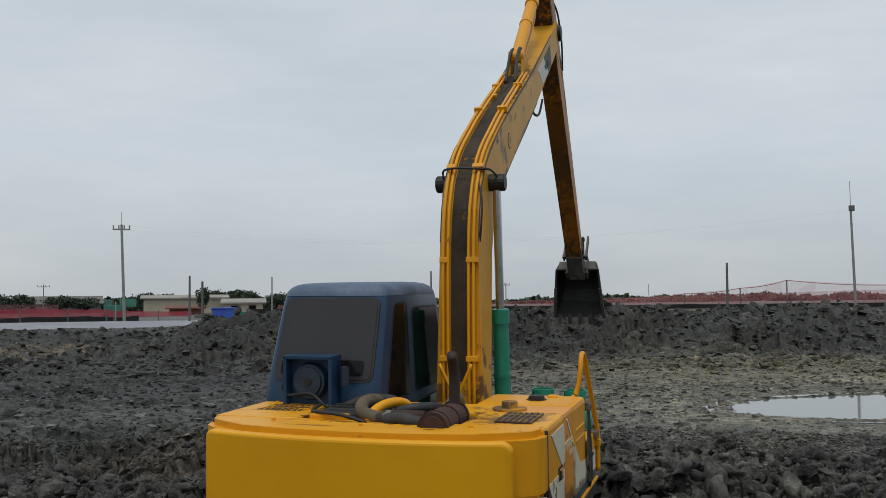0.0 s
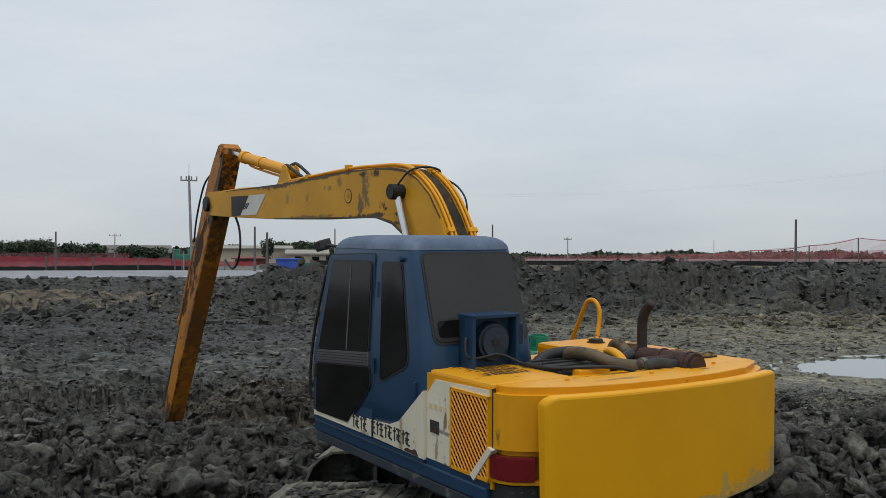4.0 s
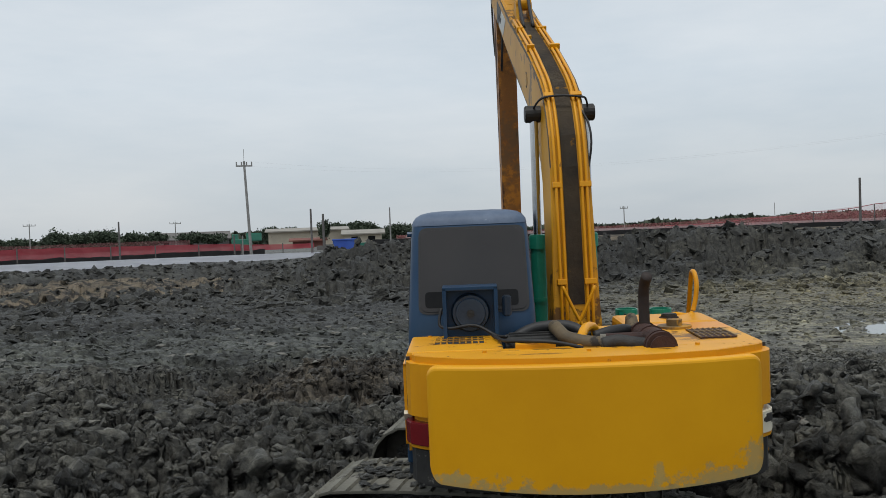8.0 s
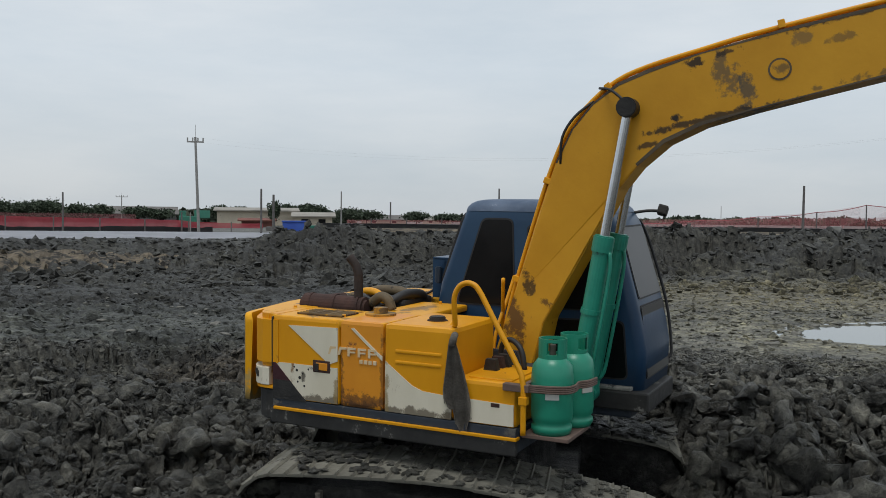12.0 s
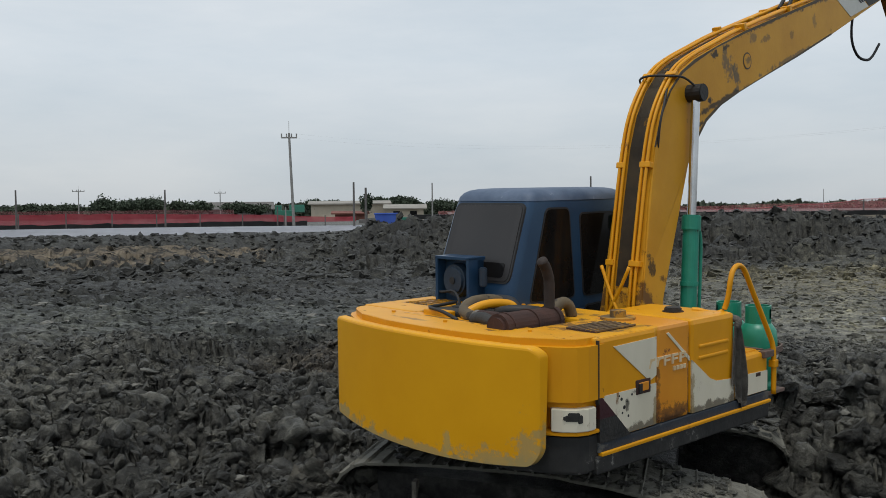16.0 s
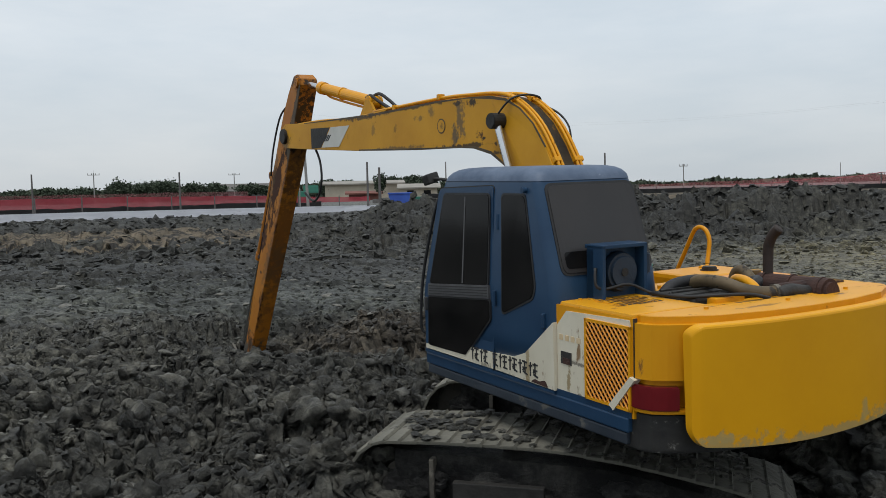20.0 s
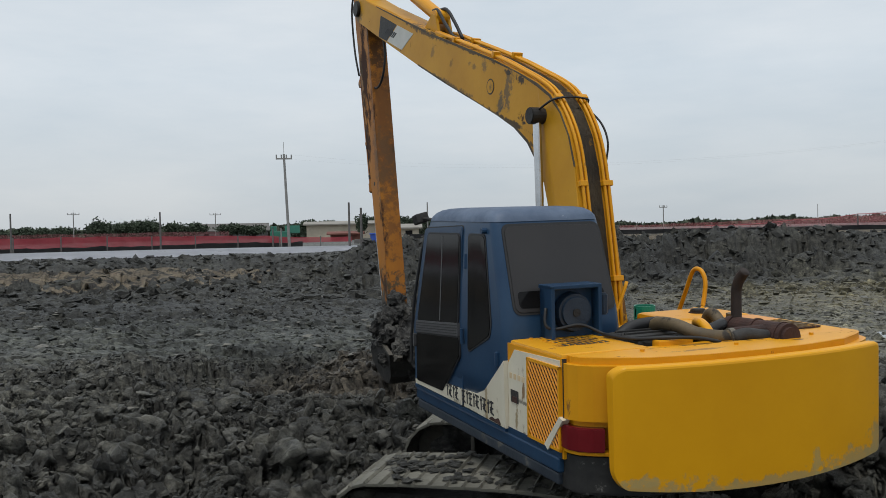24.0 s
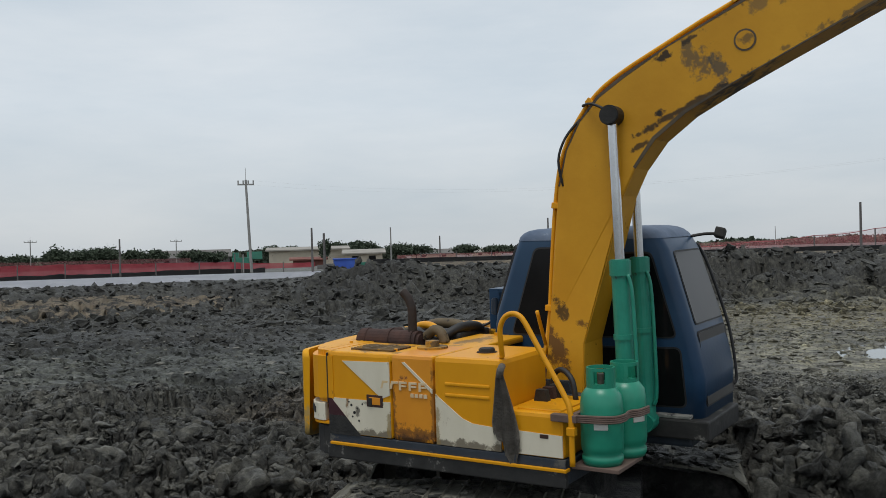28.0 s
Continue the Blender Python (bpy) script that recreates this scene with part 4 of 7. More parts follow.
    for pts, z0, z1 in (([(1.2335, -1.728), (1.2165, -1.769), (1.165, -1.815), (1.12, -1.80), (1.19, -1.72)], 1.345, 1.385),
                        ([(1.2255, -1.747), (1.2165, -1.769), (1.178, -1.803), (1.12, -1.80), (1.19, -1.72)], 1.36, 1.402),
                        ([(1.2335, -1.728), (1.2225, -1.756), (1.19, -1.76), (1.19, -1.72)], 1.33, 1.36),
                        ([(1.196, -1.787), (1.152, -1.826), (1.12, -1.80), (1.16, -1.76)], 1.352, 1.378)):
        part("lamp_hole", slab(pts, z0, z1, None, 0.004), M_BLACK, cw, "ragged hole where the lamp was")
    part("lamp_panel", prism([(-1.572, 1.47), (-1.545, 1.47), (-1.40, 1.33), (-1.572, 1.33)], 1.20, 1.245), M_MAROON, cw, "dark maroon painted wedge")
    part("lamp_panel", prism([(-1.572, 1.33), (-1.40, 1.33), (-1.24, 1.17), (-1.572, 1.17)], 1.20, 1.246), M_BLACK, cw, "black scraped wedge")
    # engine hood: a rim of plates round the open engine bay
    hood = part("engine_hood", slab([(x * 0.968, y * 0.978) for x, y in TAIL[1:-1]], 1.80, 1.8695, None, 0.006), M_HOOD, digger, "yellow engine hood")
    turning.append(hood)
    hood.data.materials[0] = M_HOOD
    part("hood_panel", box(-1.24, -0.56, -1.61, -0.84, 1.80, 1.875, 0.02), M_HOOD, hood)
    part("hood_panel", box(0.62, 1.225, -1.60, -0.52, 1.80, 1.865, 0.02), M_HOOD, hood)
    part("hood_panel", box(-0.28, 0.62, -0.98, -0.50, 1.80, 1.86, 0.02), M_HOOD, hood)
    part("hood_panel", box(-0.60, 0.70, -1.72, -1.66, 1.80, 1.872, 0.02), M_HOOD, hood)
    part("engine_bay", box(-1.1, 1.1, -1.66, -0.3, 1.15, 1.70, 0.02), M_BLACK, hood, "black block filling the open engine bay")
    for x0, y0, nx, wide, long, paint, bed in ((-1.06, -1.30, 9, 0.38, 0.30, M_HOOD, M_BLACK), (0.84, -1.43, 7, 0.26, 0.44, M_SMEAR, M_RUST)):
        part("vent_recess", box(x0, x0 + wide, y0, y0 + long, 1.862, 1.877, 0.003), bed, hood)
        for k in range(nx):
            xx = x0 + 0.005 + k * (wide - 0.01) / (nx - 1)
            part("vent_slat", box(xx - 0.006, xx + 0.006, y0, y0 + long, 1.870, 1.882, 0.002), paint, hood)
        for yy in (0.3, 0.63):
            part("vent_slat", box(x0, x0 + wide, y0 + yy * long, y0 + yy * long + 0.02, 1.870, 1.883, 0.002), paint, hood)
    # engine parts in the bay
    part("air_cleaner", box(-0.53, 0.02, -1.27, -1.00, 1.74, 1.898, 0.03), M_BLACK, hood, "long black air cleaner box")
    part("engine_cover", box(-0.54, -0.14, -1.46, -1.31, 1.76, 1.893, 0.02), M_BLACK, hood)
    part("intake_hose", tube([(-0.14, -1.02, 1.90), (-0.16, -1.14, 1.955), (-0.16, -1.36, 1.96), (-0.11, -1.50, 1.92), (0.01, -1.57, 1.895), (0.13, -1.58, 1.885)], 0.048, 12), M_HOSE, hood, "tan rubber hose", True)
    part("coolant_pipe", tube([(-0.03, -1.58, 1.86), (-0.01, -1.52, 1.93), (0.03, -1.40, 1.965), (0.08, -1.28, 1.965), (0.12, -1.21, 1.94), (0.14, -1.18, 1.87)], 0.034, 10), M_YELLOW, hood, "yellow pipe", True)
    part("black_hose", tube([(-0.46, -1.05, 1.86), (-0.3, -1.02, 1.93), (-0.05, -1.05, 1.94), (0.1, -1.15, 1.86)], 0.045, 10), M_RUBBER, hood, "", True)
    part("cable", tube([(-0.62, -1.12, 1.90), (-0.55, -1.40, 1.90), (-0.42, -1.58, 1.92), (-0.2, -1.64, 1.91), (-0.02, -1.66, 1.87)], 0.014, 6), M_RUBBER, hood, "", True)
    part("black_hose", tube([(0.12, -1.62, 1.88), (0.22, -1.63, 1.90), (0.32, -1.64, 1.885), (0.42, -1.64, 1.87)], 0.05, 10), M_BLACK, hood, "", True)
    part("black_hose", tube([(0.10, -1.36, 1.90), (0.22, -1.34, 1.93), (0.36, -1.20, 1.92), (0.40, -1.02, 1.86)], 0.04, 10), M_RUBBER, hood, "", True)
    part("brown_hose", tube([(0.42, -1.12, 1.90), (0.43, -1.02, 1.97), (0.44, -0.94, 1.95), (0.44, -0.90, 1.86)], 0.045, 10), M_HOSE, hood, "", True)
    for yy in (-1.20, -1.08):
        part("cover_rib", box(-0.50, 0.0, yy - 0.01, yy + 0.01, 1.895, 1.912, 0.004), M_BLACK, hood)
    part("yellow_bracket", box(-0.48, -0.20, -1.60, -1.51, 1.84, 1.905, 0.01), M_YELLOW, hood)
    part("hose_clamp", rod((0.11, -1.58, 1.885), (0.15, -1.585, 1.885), 0.064, 16), M_STEEL, hood)
    part("inlet_pipe", rod((0.15, -1.585, 1.90), (0.40, -1.60, 1.905), 0.052, 14), M_RUST, hood)
    b = rod((0.50, -1.78, 1.865), (0.48, -1.12, 1.865), 0.108, 22, None, 0.10, 0.025)
    for u in (0.12, 0.5, 0.86):
        c = Vector((0.50, -1.78, 1.865)).lerp(Vector((0.48, -1.12, 1.865)), u)
        rod(c, c + Vector((-0.003, 0.018, 0)), 0.114, 22, b)
    part("muffler", b, M_RUST, hood, "rusty brown muffler")
    part("exhaust_pipe", tube([(0.49, -1.21, 1.92), (0.49, -1.21, 2.14), (0.49, -1.222, 2.20), (0.492, -1.25, 2.26), (0.50, -1.30, 2.315)], 0.040, 14), M_PIPE, hood, "sooty bent exhaust pipe", True)
    for x, y in ((-0.7, -1.72), (0.0, -1.80), (0.75, -1.70), (1.05, -1.0), (-1.1, -0.9), (-0.2, -0.75)):
        part("bolt", rod((x, y, 1.86), (x, y, 1.885), 0.016, 8), M_YELLOW, hood)
    b = rod((0.80, -0.80, 1.855), (0.80, -0.80, 1.882), 0.13, 24)
    rod((0.80, -0.80, 1.87), (0.80, -0.80, 1.93), 0.06, 14, b)
    part("radiator_cap", b, M_SMEAR, hood, "rust-stained cap and plate")
    # left side: white panel, cooling grille, corner
    left = on_left([(-1.62, 1.19), (-0.55, 1.19), (-0.55, 1.85), (-1.62, 1.85)], -1.245, 0.0, "side_panel", M_YELLOW, digger, "yellow and white left side panel")
    turning.append(left)
    on_left([(-1.14, 1.20), (-0.82, 1.20), (-0.82, 1.70), (-0.93, 1.815), (-1.59, 1.835), (-1.60, 1.785), (-1.14, 1.79)], -1.245, 0.006, "white_panel", M_WHITE, left, "faded white panel")
    on_left([(-1.60, 1.19), (-0.58, 1.19), (-0.58, 1.235), (-1.14, 1.235), (-1.60, 1.235)], -1.245, 0.009, "blue_strip", M_BLUE, left)
    on_left([(-0.985, 1.43), (-0.865, 1.43), (-0.865, 1.52), (-0.985, 1.52)], -1.245, 0.010, "latch_recess", M_BLACK, left)
    on_left([(-0.97, 1.432), (-0.89, 1.432), (-0.89, 1.475), (-0.97, 1.475)], -1.245, 0.013, "latch", M_RUST, left)
    on_left([(-1.595, 1.245), (-1.16, 1.245), (-1.16, 1.785), (-1.595, 1.785)], -1.245, 0.004, "grille_backing", M_BLACK, left)
    b = bmesh.new()
    for k in range(-10, 16):
        for sgn in (1, -1):
            pts = []
            for q in range(2):
                y = -1.595 + q * 0.435
                z = 1.51 + (k - 2.5) * 0.052 + sgn * (y + 1.38) * 1.15
                pts.append((y, z))
            (ya, za), (yb, zb) = pts
            lo, hi = 1.25, 1.78
            def cut(z):
                return ya + (z - za) * (yb - ya) / (zb - za)
            if max(za, zb) < lo or min(za, zb) > hi:
                continue
            ends = []
            for y, z in pts:
                zc = min(max(z, lo), hi)
                ends.append((cut(zc), zc))
            (ya2, za2), (yb2, zb2) = ends
            if abs(yb2 - ya2) < 0.02:
                continue
            rod((-1.258 - 0.004 * sgn, ya2, za2), (-1.258 - 0.004 * sgn, yb2, zb2), 0.007, 4, b)
    part("grille", b, M_ORANGE, left, "yellow honeycomb cooling grille")
    for poly in ([(-1.61, 1.235), (-1.145, 1.235), (-1.145, 1.255), (-1.61, 1.255)], [(-1.61, 1.775), (-1.145, 1.775), (-1.145, 1.795), (-1.61, 1.795)],
                 [(-1.61, 1.235), (-1.59, 1.235), (-1.59, 1.795), (-1.61, 1.795)], [(-1.165, 1.235), (-1.145, 1.235), (-1.145, 1.795), (-1.165, 1.795)]):
        on_left(poly, -1.245, 0.022, "grille_frame", M_YELLOW, left)
    on_left([(-1.655, 1.455), (-1.61, 1.47), (-1.40, 1.245), (-1.445, 1.215)], -1.245, 0.026, "lamp_trim", M_WHITE, left, "white slanted trim")
    for k in range(4):
        on_left([(-0.89 - k * 0.065, 1.60), (-0.85 - k * 0.065, 1.60), (-0.85 - k * 0.065, 1.64), (-0.89 - k * 0.065, 1.64)], -1.245, 0.009, "faded_mark", M_FADED, left)
    # right side: engine door, orange service panel, the tank and the step
    side = 1.235
    tank = part("fuel_tank", box(0.45, side, -0.513, 0.085, 1.172, 1.87, 0.04), M_YELLOW, digger, "yellow fuel tank with white lower corner")
    turning.append(tank)
    on_right([(-0.500, 1.18), (0.075, 1.18), (0.075, 1.355), (-0.17, 1.372), (-0.26, 1.405), (-0.500, 1.575)], side, 0.004, "white_panel", M_WHITE, tank, "stained white corner")
    for z in (1.575, 1.66):
        part("pressed_rib", box(side - 0.02, side + 0.008, -0.41, -0.01, z - 0.014, z + 0.014, 0.009), M_YELLOW, tank)
    cap = part("filler_cap", rod((0.887, -0.225, 1.86), (0.887, -0.225, 1.905), 0.066, 20, None, None, 0.008), M_BLACK, tank, "black filler cap")
    part("cap_neck", rod((0.887, -0.225, 1.855), (0.887, -0.225, 1.876), 0.084, 20, None, None, 0.004), M_RUST, cap)
    door = part("engine_door", box(0.62, side, -1.574, -0.929, 1.172, 1.862, 0.03), M_YELLOW, digger, "yellow and white engine door")
    turning.append(door)
    on_right([(-1.56, 1.475), (-0.94, 1.475), (-0.94, 1.185), (-1.25, 1.185)], side, 0.004, "white_panel", M_WHITE, door, "white slanted stripe")
    on_right([(-1.42, 1.79), (-0.94, 1.80), (-0.94, 1.53), (-1.02, 1.50)], side, 0.005, "white_panel", M_WHITE, door, "white slanted stripe")
    latch = part("door_latch", box(side - 0.01, side + 0.007, -1.175, -1.01, 1.425, 1.525, 0.005), M_RUST, door, "rusted latch frame")
    part("latch_plate", box(side, side + 0.011, -1.145, -1.035, 1.445, 1.505, 0.004), M_ORANGE, latch)
    part("latch_handle", box(side, side + 0.018, -1.150, -1.115, 1.435, 1.50, 0.004), M_BLACK, latch)
    for y, z, r in ((-1.335, 1.425, 0.012), (-1.305, 1.365, 0.014), (-1.26, 1.30, 0.010), (-1.275, 1.40, 0.008), (-1.22, 1.44, 0.009), (-1.36, 1.45, 0.008), (-1.325, 1.33, 0.009)):
        part("rust_spot", rod((side, y, z), (side + 0.0055, y, z), r, 7), M_BLACK, door)
    mid = part("service_panel", box(0.62, side - 0.003, -0.922, -0.520, 1.172, 1.866, 0.03), M_ORANGE, digger, "rust-edged orange service panel")
    turning.append(mid)
    on_right([(-0.815, 1.805), (-0.79, 1.812), (-0.53, 1.605), (-0.53, 1.572)], side, 0.002, "white_stripe", M_WHITE, mid, "white slanted stripe", 0.01)
    # faded maker's mark: plain slanted bars
    for y, w in ((-1.03, 0.075), (-0.94, 0.085)):
        on_right([(y, 1.585), (y + 0.02, 1.65), (y + w, 1.65), (y + w, 1.635), (y + 0.035, 1.63), (y + 0.02, 1.585)], side, 0.0058, "faded_mark", M_FADED, door if y < -0.95 else mid, "", 0.01)
    for k in range(3):
        y = -0.845 + k * 0.095
        on_right([(y, 1.582), (y, 1.652), (y + 0.075, 1.652), (y + 0.075, 1.636), (y + 0.02, 1.634), (y + 0.02, 1.622), (y + 0.07, 1.622), (y + 0.07, 1.610), (y + 0.02, 1.608), (y + 0.02, 1.582)], side, 0.0058, "faded_mark", M_FADED, mid, "", 0.01)
    for k in range(4):
        on_right([(-0.735 + k * 0.042, 1.532), (-0.705 + k * 0.042, 1.532), (-0.705 + k * 0.042, 1.562), (-0.735 + k * 0.042, 1.562)], side, 0.0058, "faded_mark", M_FADED, mid, "", 0.01)
    st = part("step_box", box(0.50, side, 0.092, 0.59, 1.172, 1.50, 0.03), M_YELLOW, digger, "yellow step box")
    turning.append(st)
    on_right([(0.10, 1.185), (0.58, 1.185), (0.58, 1.345), (0.10, 1.36)], side, 0.004, "white_panel", M_WHITE, st, "stained white corner")
    part("step_tread", box(0.72, 1.16, 0.18, 0.54, 1.495, 1.512, 0.006), M_YELLOW, st)
    part("rub_mark", box(side, side + 0.007, 0.40, 0.47, 1.315, 1.345, 0.003), M_RUST, st)
    rail = part("handrail", tube([(1.10, -0.02, 1.85), (1.15, 0.055, 1.87), (1.185, 0.07, 1.98), (1.20, 0.075, 2.10), (1.20, 0.11, 2.18), (1.20, 0.17, 2.215), (1.20, 0.235, 2.205), (1.205, 0.29, 2.15), (1.215, 0.40, 1.97), (1.235, 0.61, 1.63), (1.245, 0.65, 1.53), (1.25, 0.66, 1.40), (1.25, 0.66, 1.14)], 0.021, 10, None, 5), M_YELLOW, digger, "bent yellow handrail", True)
    turning.append(rail)
    part("rail_clamp", box(1.22, 1.275, 0.628, 0.692, 1.36, 1.42, 0.006), M_YELLOW, rail)
    part("rail_foot", tube([(1.10, -0.02, 1.85), (1.00, -0.04, 1.872), (0.95, -0.06, 1.872)], 0.02, 8), M_YELLOW, rail, "", True)
    for k in range(3):
        on_right([(0.18, 1.50), (0.30, 1.50), (0.28, 1.60), (0.20, 1.60)], 0.62 + 0.12 * k, 0.03, "valve_block", M_RUST if k % 2 else M_BLACK, st)
    part("hose_loop", tube([(0.55, 0.18, 1.5), (0.56, 0.20, 1.66), (0.62, 0.30, 1.72), (0.70, 0.42, 1.66), (0.72, 0.46, 1.5)], 0.022, 8), M_RUBBER, st, "", True)
    return turning


# ---- cab ----
CAB = [(1.19, -1.265, -0.275, -0.82, 1.14), (1.55, -1.275, -0.27, -0.83, 1.15), (1.86, -1.275, -0.265, -0.83, 1.09), (2.05, -1.265, -0.27, -0.80, 1.04), (2.62, -1.235, -0.29, -0.605, 0.87),
       (2.71, -1.225, -0.295, -0.570, 0.82), (2.755, -1.212, -0.308, -0.553, 0.785), (2.788, -1.186, -0.334, -0.524, 0.745), (2.810, -1.150, -0.370, -0.487, 0.700), (2.824, -1.095, -0.425, -0.430, 0.64), (2.832, -1.0, -0.52, -0.335, 0.54)]


def cab_side(z, k):
    return float(np.interp(z, [c[0] for c in CAB], [c[k] for c in CAB]))


def cab_pane(name, poly, side, material, parent, proud=0.008, label="", thick=0.05):
    """A flat pane on one side of the cab; the outline is (along, up)."""
    b = bmesh.new()
    rings = []
    for off in (proud, -thick):
        ring = []
        for a, z in poly:
            if side == "left":
                ring.append(b.verts.new((cab_side(z, 1) - off, a, z)))
            elif side == "right":
                ring.append(b.verts.new((cab_side(z, 2) + off, a, z)))
            elif side == "rear":
                ring.append(b.verts.new((a, cab_side(z, 3) - off, z)))
            else:
                ring.append(b.verts.new((a, cab_side(z, 4) + off, z)))
        rings.append(ring)
    n = len(poly)
    for k in range(n):
        b.faces.new((rings[0][k], rings[0][(k + 1) % n], rings[1][(k + 1) % n], rings[1][k]))
    bmesh.ops.triangulate(b, faces=[b.faces.new(rings[0]), b.faces.new(rings[1])])
    return part(name, b, material, parent, label)


def rounded(poly, r, n=4):
    """The outline with rounded corners, split finely along its upright edges."""
    out = []
    for i, p in enumerate(poly):
        p = Vector(p)
        a, b = Vector(poly[i - 1]), Vector(poly[(i + 1) % len(poly)])
        da, db = (a - p), (b - p)
        s = min(r, da.length * 0.45, db.length * 0.45)
        pa, pb = p + da.normalized() * s, p + db.normalized() * s
        for k in range(n + 1):
            u = k / n
            q = (1 - u) ** 2 * pa + 2 * u * (1 - u) * p + u * u * pb
            out.append((q.x, q.y))
    return out


def grown(poly, d):
    """The outline moved outwards by d."""
    area = sum(a[0] * b[1] - b[0] * a[1] for a, b in zip(poly, poly[1:] + poly[:1]))
    sg = 1 if area > 0 else -1
    out = []
    for i, p in enumerate(poly):
        a, b, p = Vector(poly[i - 1]), Vector(poly[(i + 1) % len(poly)]), Vector(p)
        n1, n2 = (p - a).normalized(), (b - p).normalized()
        m = (Vector((n1.y, -n1.x)) + Vector((n2.y, -n2.x))) * sg
        m.normalize()
        out.append(tuple(p + m * d * 1.3))
    return out


def cab_shell():
    b = bmesh.new()
    rings = []
    for z, x0, x1, y0, y1 in CAB:
        r = 0.085
        loop = []
        for cx, cy, a0 in ((x1 - r, y1 - r, 0), (x0 + r, y1 - r, 90), (x0 + r, y0 + r, 180), (x1 - r, y0 + r, 270)):
            for k in range(5):
                a = radians(a0 + k * 22.5)
                loop.append(b.verts.new((cx + r * math.cos(a), cy + r * math.sin(a), z)))
        rings.append(loop)
    n = len(rings[0])
    roof_faces = []
    for i, (s, e) in enumerate(zip(rings, rings[1:])):
        for k in range(n):
            b.faces.new((s[k], s[(k + 1) % n], e[(k + 1) % n], e[k]))
    b.faces.new(rings[0][::-1])
    b.faces.new(rings[-1])
    cab = part("cab", b, M_BLUE, digger, "dark blue operator's cab with tinted windows", True)
    cab.data.polygons[len(cab.data.polygons) - 1].use_smooth = False
    # weathered roof skin
    b = bmesh.new()
    rings = []
    for z, g in ((2.722, 0.004), (2.755, 0.006), (2.788, 0.007), (2.810, 0.007), (2.824, 0.006), (2.832, 0.004)):
        x0, x1, y0, y1 = (cab_side(z, k) for k in (1, 2, 3, 4))
        r, loop = 0.09, []
        for cx, cy, a0 in ((x1 - r, y1 - r, 0), (x0 + r, y1 - r, 90), (x0 + r, y0 + r, 180), (x1 - r, y0 + r, 270)):
            for k in range(5):
                a = radians(a0 + k * 22.5)
                loop.append(b.verts.new((cx + (r + g) * math.cos(a), cy + (r + g) * math.sin(a), z + g)))
        rings.append(loop)
    for s, e in zip(rings, rings[1:]):
        for k in range(n):
            b.faces.new((s[k], s[(k + 1) % n], e[(k + 1) % n], e[k]))
    b.faces.new(rings[-1])
    part("roof", b, M_ROOF, cab, "weathered chalky blue roof", True)
    # rear window
    rear = [(-1.165, 2.06), (-0.335, 2.06), (-0.345, 2.69), (-1.15, 2.69)]
    cab_pane("window_seal", rounded(grown(rear, 0.022), 0.07), "rear", M_RUBBER, cab, 0.006)
    w = cab_pane("rear_window", rounded(rear, 0.06), "rear", M_REARGLASS, cab, 0.010, "tinted rear window")
    cab_pane("clear_corner", rounded([(-1.13, 2.09), (-0.40, 2.09), (-0.40, 2.21), (-1.13, 2.21)], 0.03), "rear", M_GLASS, w, 0.013)
    # fan unit behind the window
    fan = part("fan_box", box(-0.99, -0.96, -1.02, -0.84, 1.87, 2.26, 0.006), M_BLUE, cab, "dark blue fan unit on the cab's back")
    for bx in ((-0.60, -0.57, -1.02, -0.84, 1.87, 2.26), (-0.99, -0.57, -1.02, -0.82, 2.235, 2.265), (-0.99, -0.57, -0.92, -0.84, 1.87, 2.24)):
        part("fan_frame", box(*bx, 0.006), M_BLUE, fan)
    part("fan_drum", rod((-0.78, -0.92, 2.06), (-0.78, -1.01, 2.06), 0.155, 24, None, 0.13, 0.02), M_FAN, fan)
    part("fan_hub", rod((-0.78, -1.0, 2.06), (-0.78, -1.02, 2.06), 0.03, 14), M_BLACK, fan)
    part("bottle", rod((-0.50, -0.92, 2.02), (-0.50, -0.92, 2.18), 0.036, 14, None, None, 0.01), M_FAN, cab)
    part("cable", tube([(-1.0, -0.95, 2.1), (-1.02, -0.98, 1.98), (-0.94, -1.0, 1.95), (-0.75, -1.02, 1.97), (-0.6, -1.1, 1.90), (-0.52, -1.2, 1.90)], 0.012, 6), M_RUBBER, cab, "", True)
    # left side: door, quarter window, hinges and grab handle
    dl = [(-0.02, 1.22), (1.09, 1.24), (1.07, 1.75), (0.83, 2.66), (-0.01, 2.69)]
    cab_pane("door_gap", rounded(grown(dl, 0.010), 0.05), "left", M_RUBBER, cab, 0.003)
    d = cab_pane("cab_door", rounded(dl, 0.05), "left", M_BLUE, cab, 0.012, "blue cab door")
    up = [(0.04, 1.90), (0.96, 1.83), (0.74, 2.61), (0.04, 2.62)]
    cab_pane("window_seal", rounded(grown(up, 0.016), 0.05), "left", M_RUBBER, d, 0.015)
    cab_pane("door_window", rounded(up, 0.04), "left", M_GLASS, d, 0.019, "tinted sliding door window")
    cab_pane("sash_bar", [(0.40, 1.885), (0.418, 1.885), (0.40, 2.60), (0.382, 2.60)], "left", M_GREY, d, 0.022)
    cab_pane("louvre_bar", [(0.01, 1.80), (1.0, 1.72), (0.985, 1.825), (0.015, 1.905)], "left", M_GREY, d, 0.024, "grey louvred middle rail")
    for k in range(4):
        z = 1.815 + k * 0.022
        cab_pane("louvre", [(0.03, z), (0.97, z - 0.077), (0.97, z - 0.070), (0.03, z + 0.007)], "left", M_RUBBER, d, 0.027)
    lo = [(0.39, 1.28), (1.03, 1.27), (0.995, 1.705), (0.01, 1.785), (0.01, 1.63), (0.31, 1.43)]
